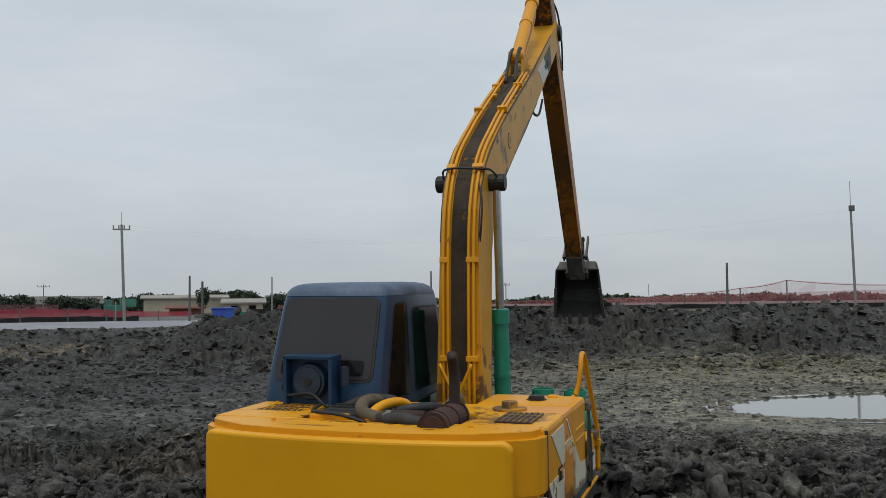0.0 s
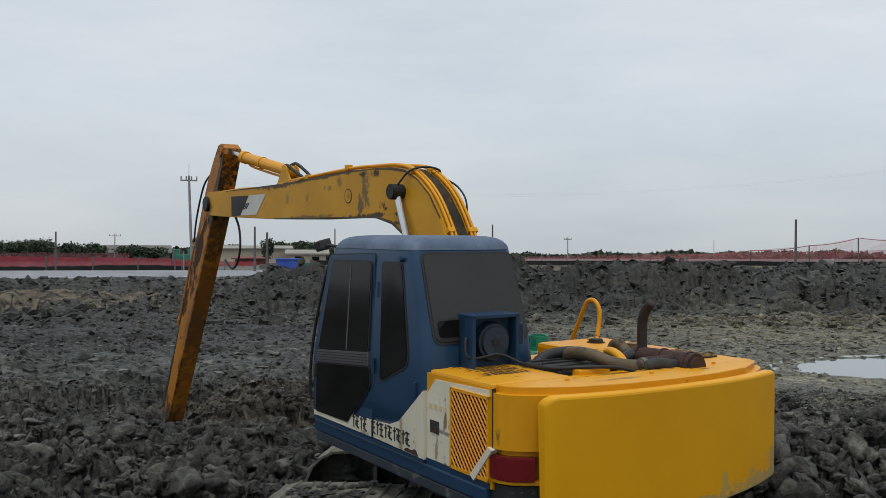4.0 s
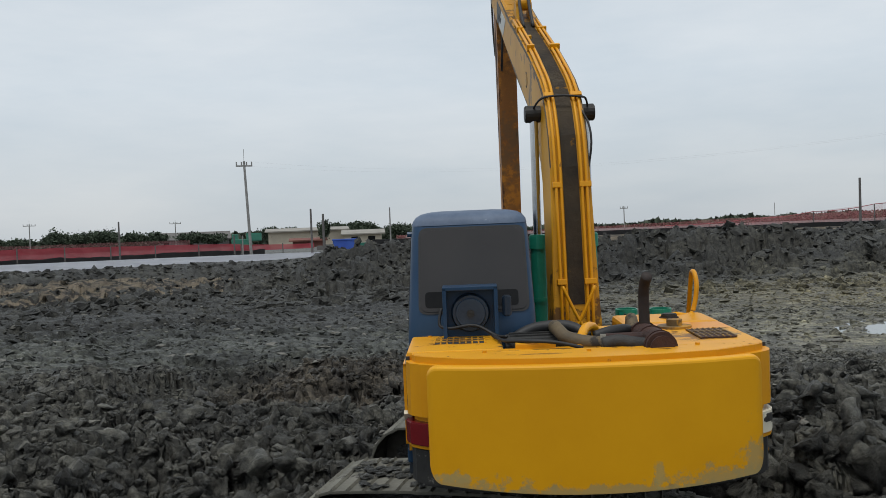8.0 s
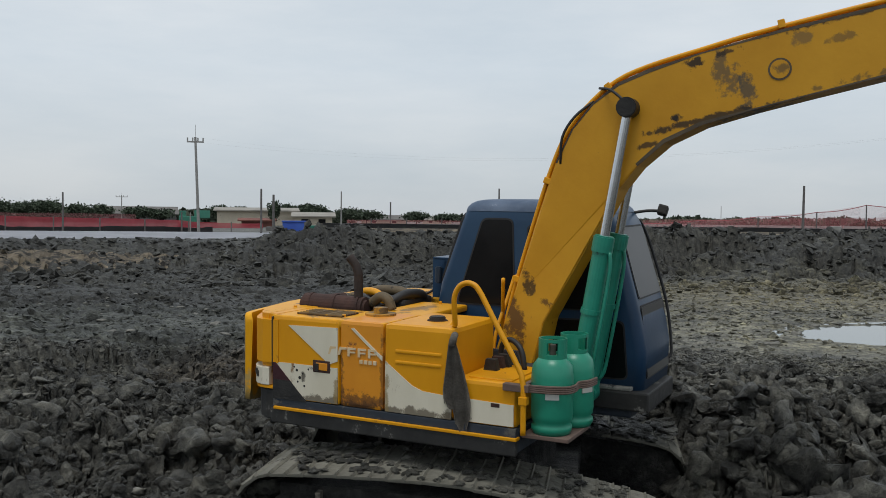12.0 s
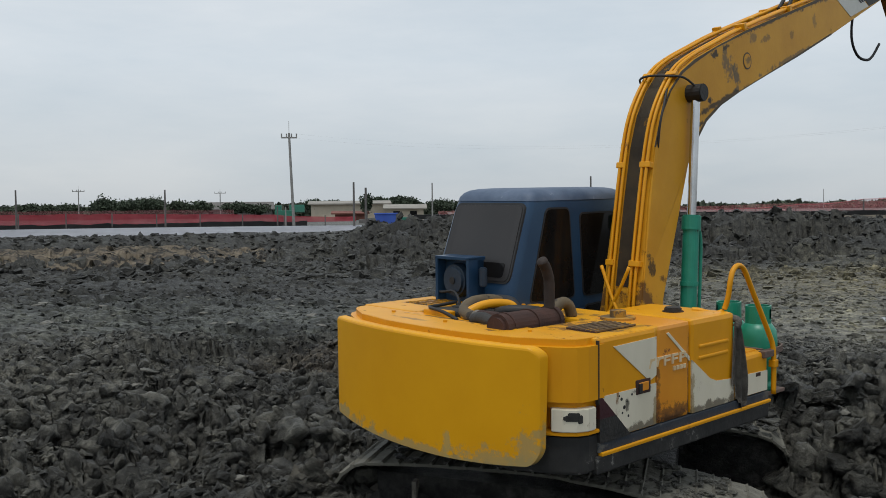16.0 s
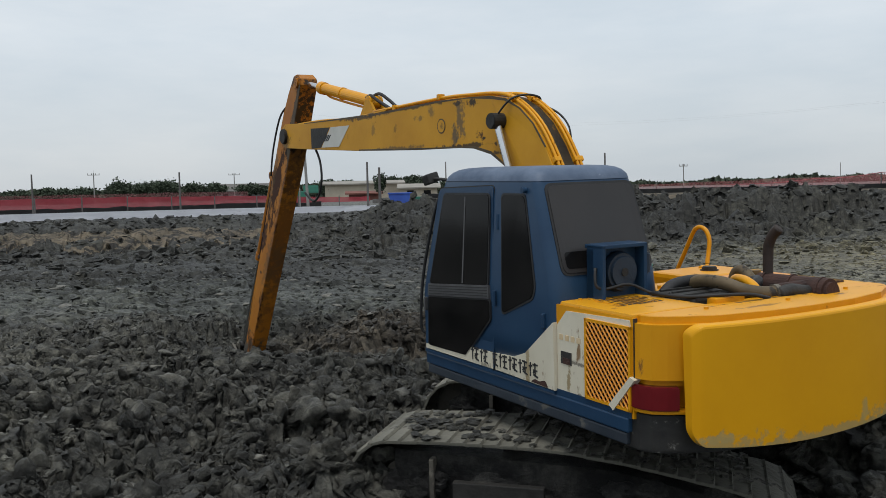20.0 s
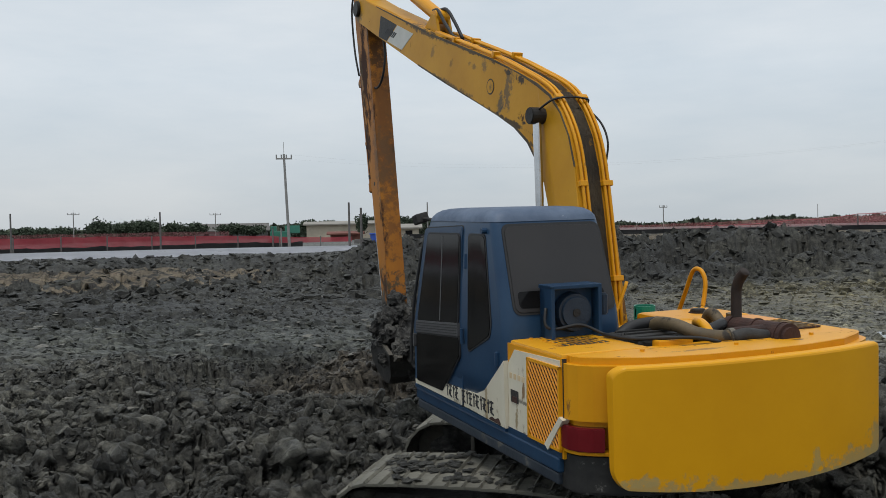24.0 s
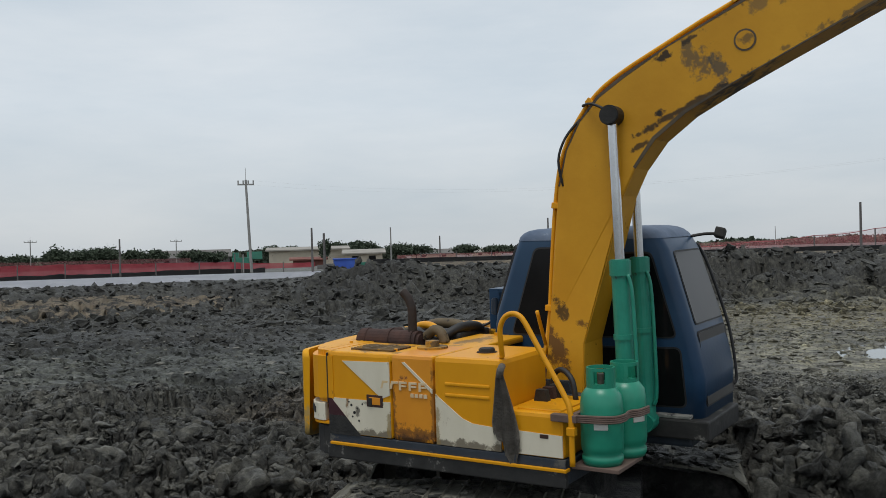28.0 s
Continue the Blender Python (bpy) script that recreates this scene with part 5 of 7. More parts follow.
    cab_pane("window_seal", rounded(grown(lo, 0.012), 0.03), "left", M_RUBBER, d, 0.015)
    cab_pane("door_window", rounded(lo, 0.03), "left", M_GLASS, d, 0.019, "dark lower door pane")
    cab_pane("door_handle", rounded([(1.03, 1.58), (1.055, 1.58), (1.05, 1.70), (1.025, 1.70)], 0.01), "left", M_GREY, d, 0.035)
    cab_pane("white_stripe", [(-0.01, 1.235), (1.08, 1.235), (1.08, 1.275), (0.40, 1.265), (0.29, 1.36), (-0.01, 1.37)], "left", M_WHITE, d, 0.0155, "white stripe with dark lettering")
    cab_pane("white_stripe", [(-0.815, 1.22), (-0.04, 1.235), (-0.04, 1.37), (-0.30, 1.385), (-0.46, 1.44), (-0.815, 1.72)], "left", M_WHITE, cab, 0.010, "white stripe with dark lettering")
    cab_pane("blue_sill", [(-0.81, 1.195), (1.10, 1.195), (1.10, 1.228), (-0.81, 1.215)], "left", M_BLUE, cab, 0.013)
    # seven painted characters that cannot be told: bars of their size
    rng = random.Random(5)
    for k in range(7):
        a = 0.305 - k * 0.135
        host, pr = (d, 0.019) if a > 0.09 else (cab, 0.014)
        base = 1.262 + 0.012 * (k / 6)

        def bar(u0, v0, u1, v1, w=0.0065):
            du, dv = u1 - u0, v1 - v0
            n = math.hypot(du, dv)
            ox, oy = -dv / n * w, du / n * w
            cab_pane("lettering_bar", [(a - u0 - ox, base + v0 + oy), (a - u1 - ox, base + v1 + oy), (a - u1 + ox, base + v1 - oy), (a - u0 + ox, base + v0 - oy)], "left", M_INK, host, pr)
        bar(0.012 + 0.01 * rng.random(), 0.0, 0.022, 0.108)
        bar(0.0, 0.074 + 0.012 * rng.random(), 0.042, 0.082)
        bar(0.048, 0.092 + 0.01 * rng.random(), 0.112, 0.096)
        bar(0.052, 0.052, 0.106, 0.050 + 0.01 * rng.random())
        bar(0.078, 0.108, 0.074 + 0.01 * rng.random(), 0.004)
        bar(0.055, 0.006 + 0.02 * rng.random(), 0.112, 0.004)
        if rng.random() < 0.7:
            bar(0.050, 0.030, 0.072, 0.048)
    # scuffed sill and base under the side that faces the boom
    part("side_sill", box(-0.30, -0.20, 0.74, 1.06, 1.225, 1.255, 0.008), M_DUSTY, cab, "scuffed pale sill")
    part("cab_base", box(-1.10, -0.185, 0.66, 1.215, 1.06, 1.222, 0.015), M_LIP, cab, "scraped dark base of the cab")
    cab_pane("rust_patch", rounded([(-0.74, 1.225), (-0.52, 1.232), (-0.57, 1.262), (-0.63, 1.252), (-0.70, 1.275)], 0.02), "left", M_RUST, cab, 0.012)
    q = [(-0.16, 1.70), (-0.13, 2.62), (-0.43, 2.62), (-0.58, 1.95), (-0.56, 1.87)]
    cab_pane("window_seal", rounded(grown(q, 0.016), 0.05), "left", M_RUBBER, cab, 0.006)
    cab_pane("quarter_window", rounded(q, 0.05), "left", M_GLASS, cab, 0.010, "tinted quarter window")
    for z in (2.35, 1.75):
        part("hinge", rod((-1.295 if z < 2 else -1.25, -0.07, z), (-1.295 if z < 2 else -1.24, -0.07, z + 0.12), 0.016, 8), M_BLUE, cab)
    part("door_catch", box(-1.30, -1.27, -0.72, -0.69, 1.66, 1.77, 0.008), M_BLUE, cab)
    part("catch_stud", rod((-1.27, -0.44, 2.66), (-1.20, -0.44, 2.66), 0.022, 10), M_BLUE, cab)
    part("grab_bar", tube([(-1.20, 0.84, 2.66), (-1.245, 0.93, 2.45), (-1.285, 1.09, 1.9), (-1.29, 1.15, 1.45), (-1.26, 1.13, 1.36)], 0.014, 8), M_RUBBER, cab, "black grab bar", True)
    # right side windows
    ra = [(-0.60, 1.88), (-0.04, 1.88), (-0.08, 2.65), (-0.36, 2.65)]
    rb = [(0.10, 1.88), (0.93, 1.90), (0.72, 2.60), (0.08, 2.60)]
    rc = [(0.12, 1.30), (1.0, 1.32), (0.96, 1.80), (0.12, 1.78)]
    for poly in (ra, rb, rc):
        cab_pane("window_seal", rounded(grown(poly, 0.016), 0.06), "right", M_RUBBER, cab, 0.006)
        cab_pane("side_window", rounded(poly, 0.05), "right", M_GLASS, cab, 0.010, "tinted side window")
    # windscreen
    fa = [(-1.17, 2.0), (-0.40, 2.0), (-0.43, 2.60), (-1.13, 2.60)]
    fb = [(-1.19, 1.32), (-0.38, 1.32), (-0.39, 1.92), (-1.18, 1.92)]
    for poly in (fa, fb):
        cab_pane("window_seal", rounded(grown(poly, 0.016), 0.05), "front", M_RUBBER, cab, 0.006)
        cab_pane("windscreen", rounded(poly, 0.04), "front", M_REARGLASS, cab, 0.010, "tinted windscreen pane")
    lamp = part("work_lamp", box(-0.065, 0.065, -0.045, 0.045, -0.045, 0.045, 0.014, None, Matrix.Translation((-1.20, 1.06, 2.745)) @ pose(0, 0, 0, -15, -12, 10)), M_BLACK, cab, "small black work lamp")
    part("lamp_bracket", tube([(-1.12, 0.80, 2.72), (-1.17, 0.92, 2.74), (-1.19, 1.03, 2.74)], 0.014, 6), M_BLACK, lamp, "", True)
    part("cab_sill", box(-1.24, -0.31, 0.9, 1.14, 1.12, 1.20, 0.015), M_STEEL, cab, "scraped front sill")
    return cab


# ---- boom, arm, bucket and their rams ----
BOOM_TOP = [(-0.15, 0.0), (0.15, 0.54), (0.5, 1.19), (0.74, 1.60), (0.92, 1.83), (1.12, 1.99), (1.35, 2.10), (1.6, 2.145), (2.0, 2.165), (2.6, 2.18), (4.15, 2.15), (6.14, 2.17)]
BOOM_LOW = [(6.14, 1.80), (4.5, 1.71), (3.63, 1.68), (2.7, 1.665), (2.3, 1.655), (1.92, 1.63), (1.62, 1.56), (1.38, 1.43), (1.2, 1.28), (0.79, 0.79), (0.4, 0.34), (0.24, 0.0)]


def boom_parts():
    outline = BOOM_TOP + [(6.85, 2.20), (7.0, 2.12), (7.04, 2.01), (6.98, 1.90), (6.88, 1.85)] + BOOM_LOW + [(0.12, -0.16), (-0.10, -0.14)]
    b = prism(outline, -0.20, 0.20, None, 0.008)
    for v in b.verts:
        v.co.x *= 1 + 0.35 * max(0.0, 1 - max(v.co.z, 0) / 1.0)
    boom = part("boom", b, M_BOOM, digger, "long worn yellow boom, dented and grease-stained")
    # dark grease along the top, between the pipes
    b = bmesh.new()
    rows = []
    for (y0, z0), (y1, z1) in zip(BOOM_TOP[1:-1], BOOM_TOP[2:]):
        rows.append((y0, z0))
    vv = [(b.verts.new((-0.08, y - 0.004, z + 0.004)), b.verts.new((0.08, y - 0.004, z + 0.004))) for y, z in rows]
    for p, q in zip(vv, vv[1:]):
        b.faces.new((p[0], p[1], q[1], q[0]))
    bmesh.ops.solidify(b, geom=list(b.faces), thickness=0.003)
    part("greasy_top", b, M_GREASE, boom, "grease and mud along the boom's back")
    # hydraulic pipes and their clips
    for x in (-0.155, -0.105, 0.105, 0.155):
        lift = 0.028
        pts = [(x, 0.02, 0.30 + 0.05 * x)] + [(x, y - lift * 0.8, z + lift * 0.6) if y < 1.0 else (x, y, z + lift) for y, z in BOOM_TOP[1:11]]
        part("hydraulic_pipe", tube(pts, 0.017, 7, None, 3), M_YELLOW, boom, "", True)
    for y, z, a in ((0.24, 0.72, -62), (0.66, 1.46, -60), (1.28, 2.07, -24), (2.6, 2.20, 0), (3.6, 2.165, 2)):
        for x0, x1 in ((-0.19, -0.10), (0.08, 0.20)):
            part("pipe_clip", box(x0, x1, -0.025, 0.025, -0.01, 0.052, 0.006, None, Matrix.Translation((0, y, z)) @ pose(0, 0, 0, -a)), M_YELLOW, boom)
    for s in (-1, 1):
        part("crossed_pipe", tube([(s * 0.16, 0.10, 0.75), (s * 0.05, 0.02, 0.55), (-s * 0.10, -0.08, 0.30), (-s * 0.16, -0.14, 0.05)], 0.017, 7), M_YELLOW, boom, "", True)
        part("ram_pin", rod((s * 0.19, PIN[0], PIN[1]), (s * 0.325, PIN[0], PIN[1]), 0.056, 18, None, None, 0.012), M_BLACK, boom, "black greased pin boss")
        part("pivot_boss", rod((s * 0.19, PIVOT[0], PIVOT[1]), (s * 0.25, PIVOT[0], PIVOT[1]), 0.11, 20, None, None, 0.01), M_DARK, boom)
        part("drain_hole", rod((s * 0.195, 2.53, 1.90), (s * 0.206, 2.53, 1.90), 0.068, 20), M_BOOM, boom)
        part("drain_hole_rim", rod((s * 0.195, 2.53, 1.90), (s * 0.204, 2.53, 1.90), 0.082, 24), M_GREASE, boom)
        edge = [(y, z) for y, z in BOOM_TOP[3:]]
        low = [(y + 0.012, z - 0.018 - 0.012 * math.sin(5 * y)) for y, z in reversed(edge)]
        part("edge_grime", prism(edge + low, s * 0.19, s * 0.2016), M_GREASE, boom, "dark grime along the weld")
        edge = BOOM_LOW[1:8]
        low = [(y - 0.01, z + 0.018 + 0.013 * math.sin(4 * y + 1)) for y, z in reversed(edge)]
        part("edge_grime", prism(edge + low, s * 0.19, s * 0.2016), M_GREASE, boom, "dark grime along the weld")
        part("decal", prism([(5.06, 1.79), (5.6, 1.80), (5.29, 2.06), (4.74, 2.05)], s * 0.2, s * 0.204), M_LOGO, boom, "pale slanted decal with dark lettering")
        part("decal_wedge", prism([(5.62, 1.80), (5.93, 1.80), (5.93, 2.08), (5.32, 2.06)], s * 0.2, s * 0.2035), M_DARK, boom)
        for k in range(7):
            y = 5.28 + k * 0.055
            part("lettering_bar", prism([(y + 0.10, 1.88), (y + 0.138, 1.88), (y + 0.038, 1.96), (y, 1.96)], s * 0.203, s * 0.2065), M_INK, boom)
    part("hose_hoop", tube([(0.30, 1.40, 1.93), (0.25, 1.30, 2.05), (0.15, 1.20, 2.10), (-0.05, 1.18, 2.12), (-0.22, 1.24, 2.08), (-0.28, 1.38, 1.95)], 0.011, 6), M_RUBBER, boom, "", True)
    part("hose_hoop", tube([(0.20, 0.78, 1.58), (0.23, 0.84, 1.78), (0.22, 0.97, 1.92), (0.16, 1.13, 2.01)], 0.011, 6), M_RUBBER, boom, "", True)
    for s in (-1, 1):
        part("ram_bracket", prism([(4.15, 2.13), (4.62, 2.12), (4.43, 2.35), (4.32, 2.35)], s * 0.09 - 0.02, s * 0.09 + 0.02, None, 0.005), M_BOOM, boom)
    part("valve_hoses", tube([(0.06, 3.8, 2.17), (0.05, 4.06, 2.32), (0.05, 4.32, 2.42), (0.04, 4.54, 2.37)], 0.022, 7), M_RUBBER, boom, "", True)
    part("valve_hoses", tube([(-0.06, 3.8, 2.17), (-0.07, 4.11, 2.30), (-0.06, 4.37, 2.40), (-0.05, 4.58, 2.34)], 0.022, 7), M_RUBBER, boom, "", True)
    for y in (3.2, 5.2, 6.4):
        part("hose_clip", box(-0.12, -0.05, y - 0.03, y + 0.03, 2.16 - 0.022 * (y - 3.2), 2.21 - 0.022 * (y - 3.2), 0.006), M_BOOM, boom)
    part("top_pipe", tube([(-0.16, 3.8, 2.17), (-0.16, 4.75, 2.14), (-0.16, 5.62, 2.17), (-0.17, 6.4, 2.17)], 0.016, 6), M_BOOM, boom, "", True)
    part("hanging_hose", tube([(-0.12, 5.96, 1.80), (-0.13, 5.81, 1.62), (-0.14, 5.76, 1.38), (-0.13, 5.88, 1.16), (-0.10, 6.15, 1.06), (-0.08, 6.46, 1.18)], 0.018, 7), M_RUBBER, boom, "", True)
    # the box section is slim
    for ob in [boom, *boom.children]:
        for v in ob.data.vertices:
            v.co.x *= 0.875
    return boom


def arm_parts():
    outline = [(-0.06, 0.97), (0.08, 0.97), (0.17, 0.90), (0.24, 0.62), (0.29, 0.25), (0.30, -0.2), (0.27, -1.0), (0.18, -3.2), (0.12, -4.88), (0.06, -5.0), (-0.06, -5.0), (-0.13, -4.92),
               (-0.16, -3.2), (-0.20, -1.2), (-0.21, -0.45), (-0.20, -0.1), (-0.17, 0.3), (-0.13, 0.75), (-0.12, 0.90)]
    arm = part("arm", prism(outline, -0.165, 0.165, None, 0.008), M_ARM, digger, "long orange-yellow dipper arm with mud on its end")
    part("arm_mud", prism([(0.165, -4.2), (0.13, -4.88), (0.06, -5.015), (-0.07, -5.015), (-0.14, -4.93), (-0.155, -4.4), (-0.08, -4.30), (-0.02, -4.42), (0.05, -4.12), (0.10, -4.25)], -0.169, 0.169), M_STEEL, arm, "dried mud on the arm's lower end")
    part("arm_weld_plate", prism([(-0.06, 0.90), (-0.115, 0.86), (-0.16, 0.3), (-0.19, -0.1), (-0.20, -0.42), (-0.08, -0.2), (-0.03, 0.3)], -0.167, 0.167), M_GREASE, arm, "greasy black edge")
    for s in (-1, 1):
        part("pin_boss", rod((s * 0.16, TOP[0], TOP[1]), (s * 0.20, TOP[0], TOP[1]), 0.075, 18), M_ARM, arm)
        part("pin_boss", rod((s * 0.16, IDLER[0], IDLER[1]), (s * 0.19, IDLER[0], IDLER[1]), 0.06, 16), M_DARK, arm)
        part("side_pipe", tube([(s * 0.12, 0.31, 0.1), (s * 0.13, 0.32, -0.8), (s * 0.13, 0.30, -1.9), (s * 0.13, 0.28, -2.4)], 0.016, 6), M_RUST, arm, "rusty pipe", True)
    for z in (-1.0, -2.0, -2.45):
        part("pipe_clip", box(-0.15, 0.15, 0.26, 0.33, z - 0.03, z + 0.03, 0.006), M_RUST, arm)
    part("hose", tube([(-0.15, 0.27, 0.35), (-0.18, 0.38, 0.1), (-0.17, 0.42, -0.5), (-0.15, 0.36, -0.9)], 0.018, 7), M_RUBBER, arm, "", True)
    part("hose", tube([(0.15, 0.27, 0.35), (0.18, 0.39, 0.1), (0.18, 0.46, -0.4), (0.15, 0.36, -0.85)], 0.018, 7), M_RUBBER, arm, "", True)
    for s in (-1, 1):
        part("cylinder_lug", prism([(0.22, -0.72), (0.46, -0.88), (0.52, -0.94), (0.46, -1.02), (0.22, -1.15)], s * 0.08 - 0.015, s * 0.08 + 0.015), M_ARM, arm)
    part("worn_spot", rod((-0.163, 0.05, -2.6), (-0.167, 0.05, -2.6), 0.03, 8), M_DARK, arm)
    part("worn_spot", rod((0.163, 0.05, -2.6), (0.167, 0.05, -2.6), 0.03, 8), M_DARK, arm)
    for ob in [arm, *arm.children]:
        for v in ob.data.vertices:
            v.co = (v.co.x * 0.80, v.co.y * 0.93, v.co.z * (0.97 if v.co.z < 0 else 1.0))
    return arm


def flare(b):
    """Widens the bucket towards its mouth and its teeth."""
    for v in b.verts:
        deep, low = min(max(v.co.y / 0.5, 0.0), 1.0), min(max(-v.co.z / 0.95, 0.0), 1.0)
        v.co.x *= (1 - 0.26 * deep) * (0.86 + 0.14 * low)
    return b


def bucket_parts():
    outer = [(0.02, 0.09), (0.27, 0.13), (0.43, -0.07), (0.51, -0.33), (0.46, -0.60), (0.30, -0.82), (0.07, -0.95), (-0.06, -0.99)]
    inner = [(-0.04, -0.965), (0.07, -0.91), (0.27, -0.79), (0.415, -0.585), (0.465, -0.33), (0.39, -0.09), (0.25, 0.08), (0.02, 0.055)]
    bucket = part("bucket", flare(prism(outer + inner, -0.50, 0.50)), M_BUCKET, digger, "dark muddy digging bucket with teeth")
    side = [(0.02, 0.07), (0.27, 0.11), (0.42, -0.07), (0.49, -0.33), (0.44, -0.60), (0.29, -0.81), (0.07, -0.94), (-0.08, -0.96), (-0.15, -0.64), (-0.11, -0.28)]
    for s in (-1, 1):
        part("side_plate", flare(prism(side, s * 0.50 - 0.02, s * 0.50 + 0.02)), M_BUCKET, bucket)
        part("ear", prism([(-0.09, 0.07), (0.09, 0.10), (0.31, 0.19), (0.31, 0.0), (0.05, -0.12), (-0.07, -0.08)], s * 0.20 - 0.02, s * 0.20 + 0.02, None, 0.005), M_STEEL, bucket)
        part("side_cutter", flare(prism([(-0.08, -0.96), (-0.10, -0.99), (-0.17, -0.64), (-0.13, -0.28), (-0.10, -0.28), (-0.14, -0.64)], s * 0.50 - 0.03, s * 0.50 + 0.03)), M_STEEL, bucket)
    part("mud_crust", prism([(0.05, 0.095), (0.27, 0.145), (0.36, 0.04), (0.30, 0.03), (0.20, 0.11)], -0.38, 0.36), M_STEEL, bucket, "pale dried mud on the bucket's back")
    for k in range(5):
        x = -0.42 + k * 0.21
        b = prism([(0.02, -0.94), (0.0, -1.02), (-0.09, -1.14), (-0.11, -1.13), (-0.09, -0.95)], x - 0.04, x + 0.04, None, 0.006)
        part("tooth", b, M_STEEL, bucket, "worn steel tooth")
    part("bucket_pin", rod((-0.24, 0, 0), (0.24, 0, 0), 0.045, 14), M_DARK, bucket)
    for ob in [bucket, *bucket.children]:
        ob.data.transform(Matrix.Scale(SCOOP, 4))
    return bucket


def ram(barrel_len, rod_len, r, m_barrel, label):
    """A hydraulic ram: its barrel stands on its foot, its rod hangs from its head."""
    b = rod((0, 0, 0), (0, 0, barrel_len), r, 20, None, None, 0.01)
    rod((0, 0, barrel_len - 0.12), (0, 0, barrel_len + 0.02), r * 1.18, 20, b, None, 0.01)
    rod((-r * 1.2, 0, 0), (r * 1.2, 0, 0), r * 1.05, 14, b)
    barrel = part("ram_barrel", b, m_barrel, digger, label, False)
    part("oil_pipe", tube([(r * 0.6, r * 1.0, 0.15), (r * 0.6, r * 1.45, 0.3), (r * 0.6, r * 1.45, barrel_len - 0.3), (r * 0.5, r * 1.0, barrel_len - 0.1)], r * 0.22, 7), m_barrel, barrel, "", True)
    part("gland_ring", rod((0, 0, barrel_len * 0.55), (0, 0, barrel_len * 0.55 + 0.04), r * 1.12, 20), m_barrel, barrel)
    b = rod((0, 0, 0), (0, 0, -rod_len), r * 0.55, 16)
    stick = part("ram_rod", b, M_CHROME, digger, "chromed ram rod")
    part("rod_eye", rod((-r * 1.15, 0, 0), (r * 1.15, 0, 0), r * 1.1, 16, None, None, 0.008), M_DARK, stick)
    return barrel, stick


def link_bar(length, name, spread, parent_label):
    b = None
    for s in (-1, 1):
        b = prism([(-0.05, -0.05), (0.05, -0.05), (0.04, length + 0.05), (-0.04, length + 0.05)], s * spread - 0.018, s * spread + 0.018, b, 0.005)
    b = rod((-spread - 0.03, 0, 0), (spread + 0.03, 0, 0), 0.035, 12, b)
    return part(name, b, M_STEEL, digger, parent_label)


def gas_bottle(spot):
    e = tagged(new("gas_cylinder"), "green steel gas cylinder strapped beside the step", "gas cylinder", "gas cylinders on the excavator")
    prof = [(0.02, 0.0), (0.135, 0.0), (0.15, 0.03), (0.15, 0.06), (0.135, 0.075), (0.15, 0.10), (0.155, 0.14), (0.155, 0.42), (0.145, 0.50), (0.105, 0.555), (0.05, 0.575), (0.0, 0.58)]
    b = bmesh.new()
    rings = [[b.verts.new((r * math.cos(2 * math.pi * k / 28), r * math.sin(2 * math.pi * k / 28), z)) for k in range(28)] for r, z in prof[:-1]]
    for s, t in zip(rings, rings[1:]):
        for k in range(28):
            b.faces.new((s[k], s[(k + 1) % 28], t[(k + 1) % 28], t[k]))
    b.faces.new(rings[0][::-1])
    b.faces.new(rings[-1])
    part("shell", b, M_GREEN, e, "", True)
    b = bmesh.new()
    n = 24
    for z0, z1, a0, a1 in ((0.555, 0.585, 0, 360), (0.585, 0.675, 20, 160), (0.585, 0.675, 200, 340), (0.675, 0.70, 0, 360)):
        m = int((a1 - a0) / 15)
        prev = None
        for k in range(m + 1):
            a = radians(a0 + k * 15)
            ring = [b.verts.new((r * math.cos(a), r * math.sin(a), z)) for r, z in ((0.105, z0), (0.105, z1), (0.093, z1), (0.093, z0))]
            if prev:
                for q in range(4):
                    b.faces.new((prev[q], prev[(q + 1) % 4], ring[(q + 1) % 4], ring[q]))
            prev = ring
    part("collar", b, M_GREEN, e)
    part("valve", rod((0, 0, 0.57), (0, 0, 0.65), 0.025, 12), M_STEEL, e, "brass-grey valve")
    part("label_plate", box(0.148, 0.158, -0.05, 0.05, 0.27, 0.35, 0.003), M_LOGO, e)
    return e


undercarriage()
TURNING = house() + [cab_shell()]
BOOM_OB, ARM_OB, BUCKET_OB = boom_parts(), arm_parts(), bucket_parts()
RAMS = [ram(1.36, 1.30, 0.072, M_GREENCYL, "green boom ram barrel") for _ in range(2)]
ARM_RAM = ram(1.55, 2.0, 0.075, M_YELLOW, "yellow arm ram barrel")
KICK_RAM = ram(1.6, 1.9, 0.06, M_ARM, "orange bucket ram barrel")
ROCKER = link_bar(0.46, "rocker_link", 0.19, "steel rocker link")
COUPLER = link_bar(0.44, "bucket_link", 0.10, "steel bucket link")
GAS_A = gas_bottle(None)
GAS_B = copy_thing(GAS_A, Matrix.Identity(4))


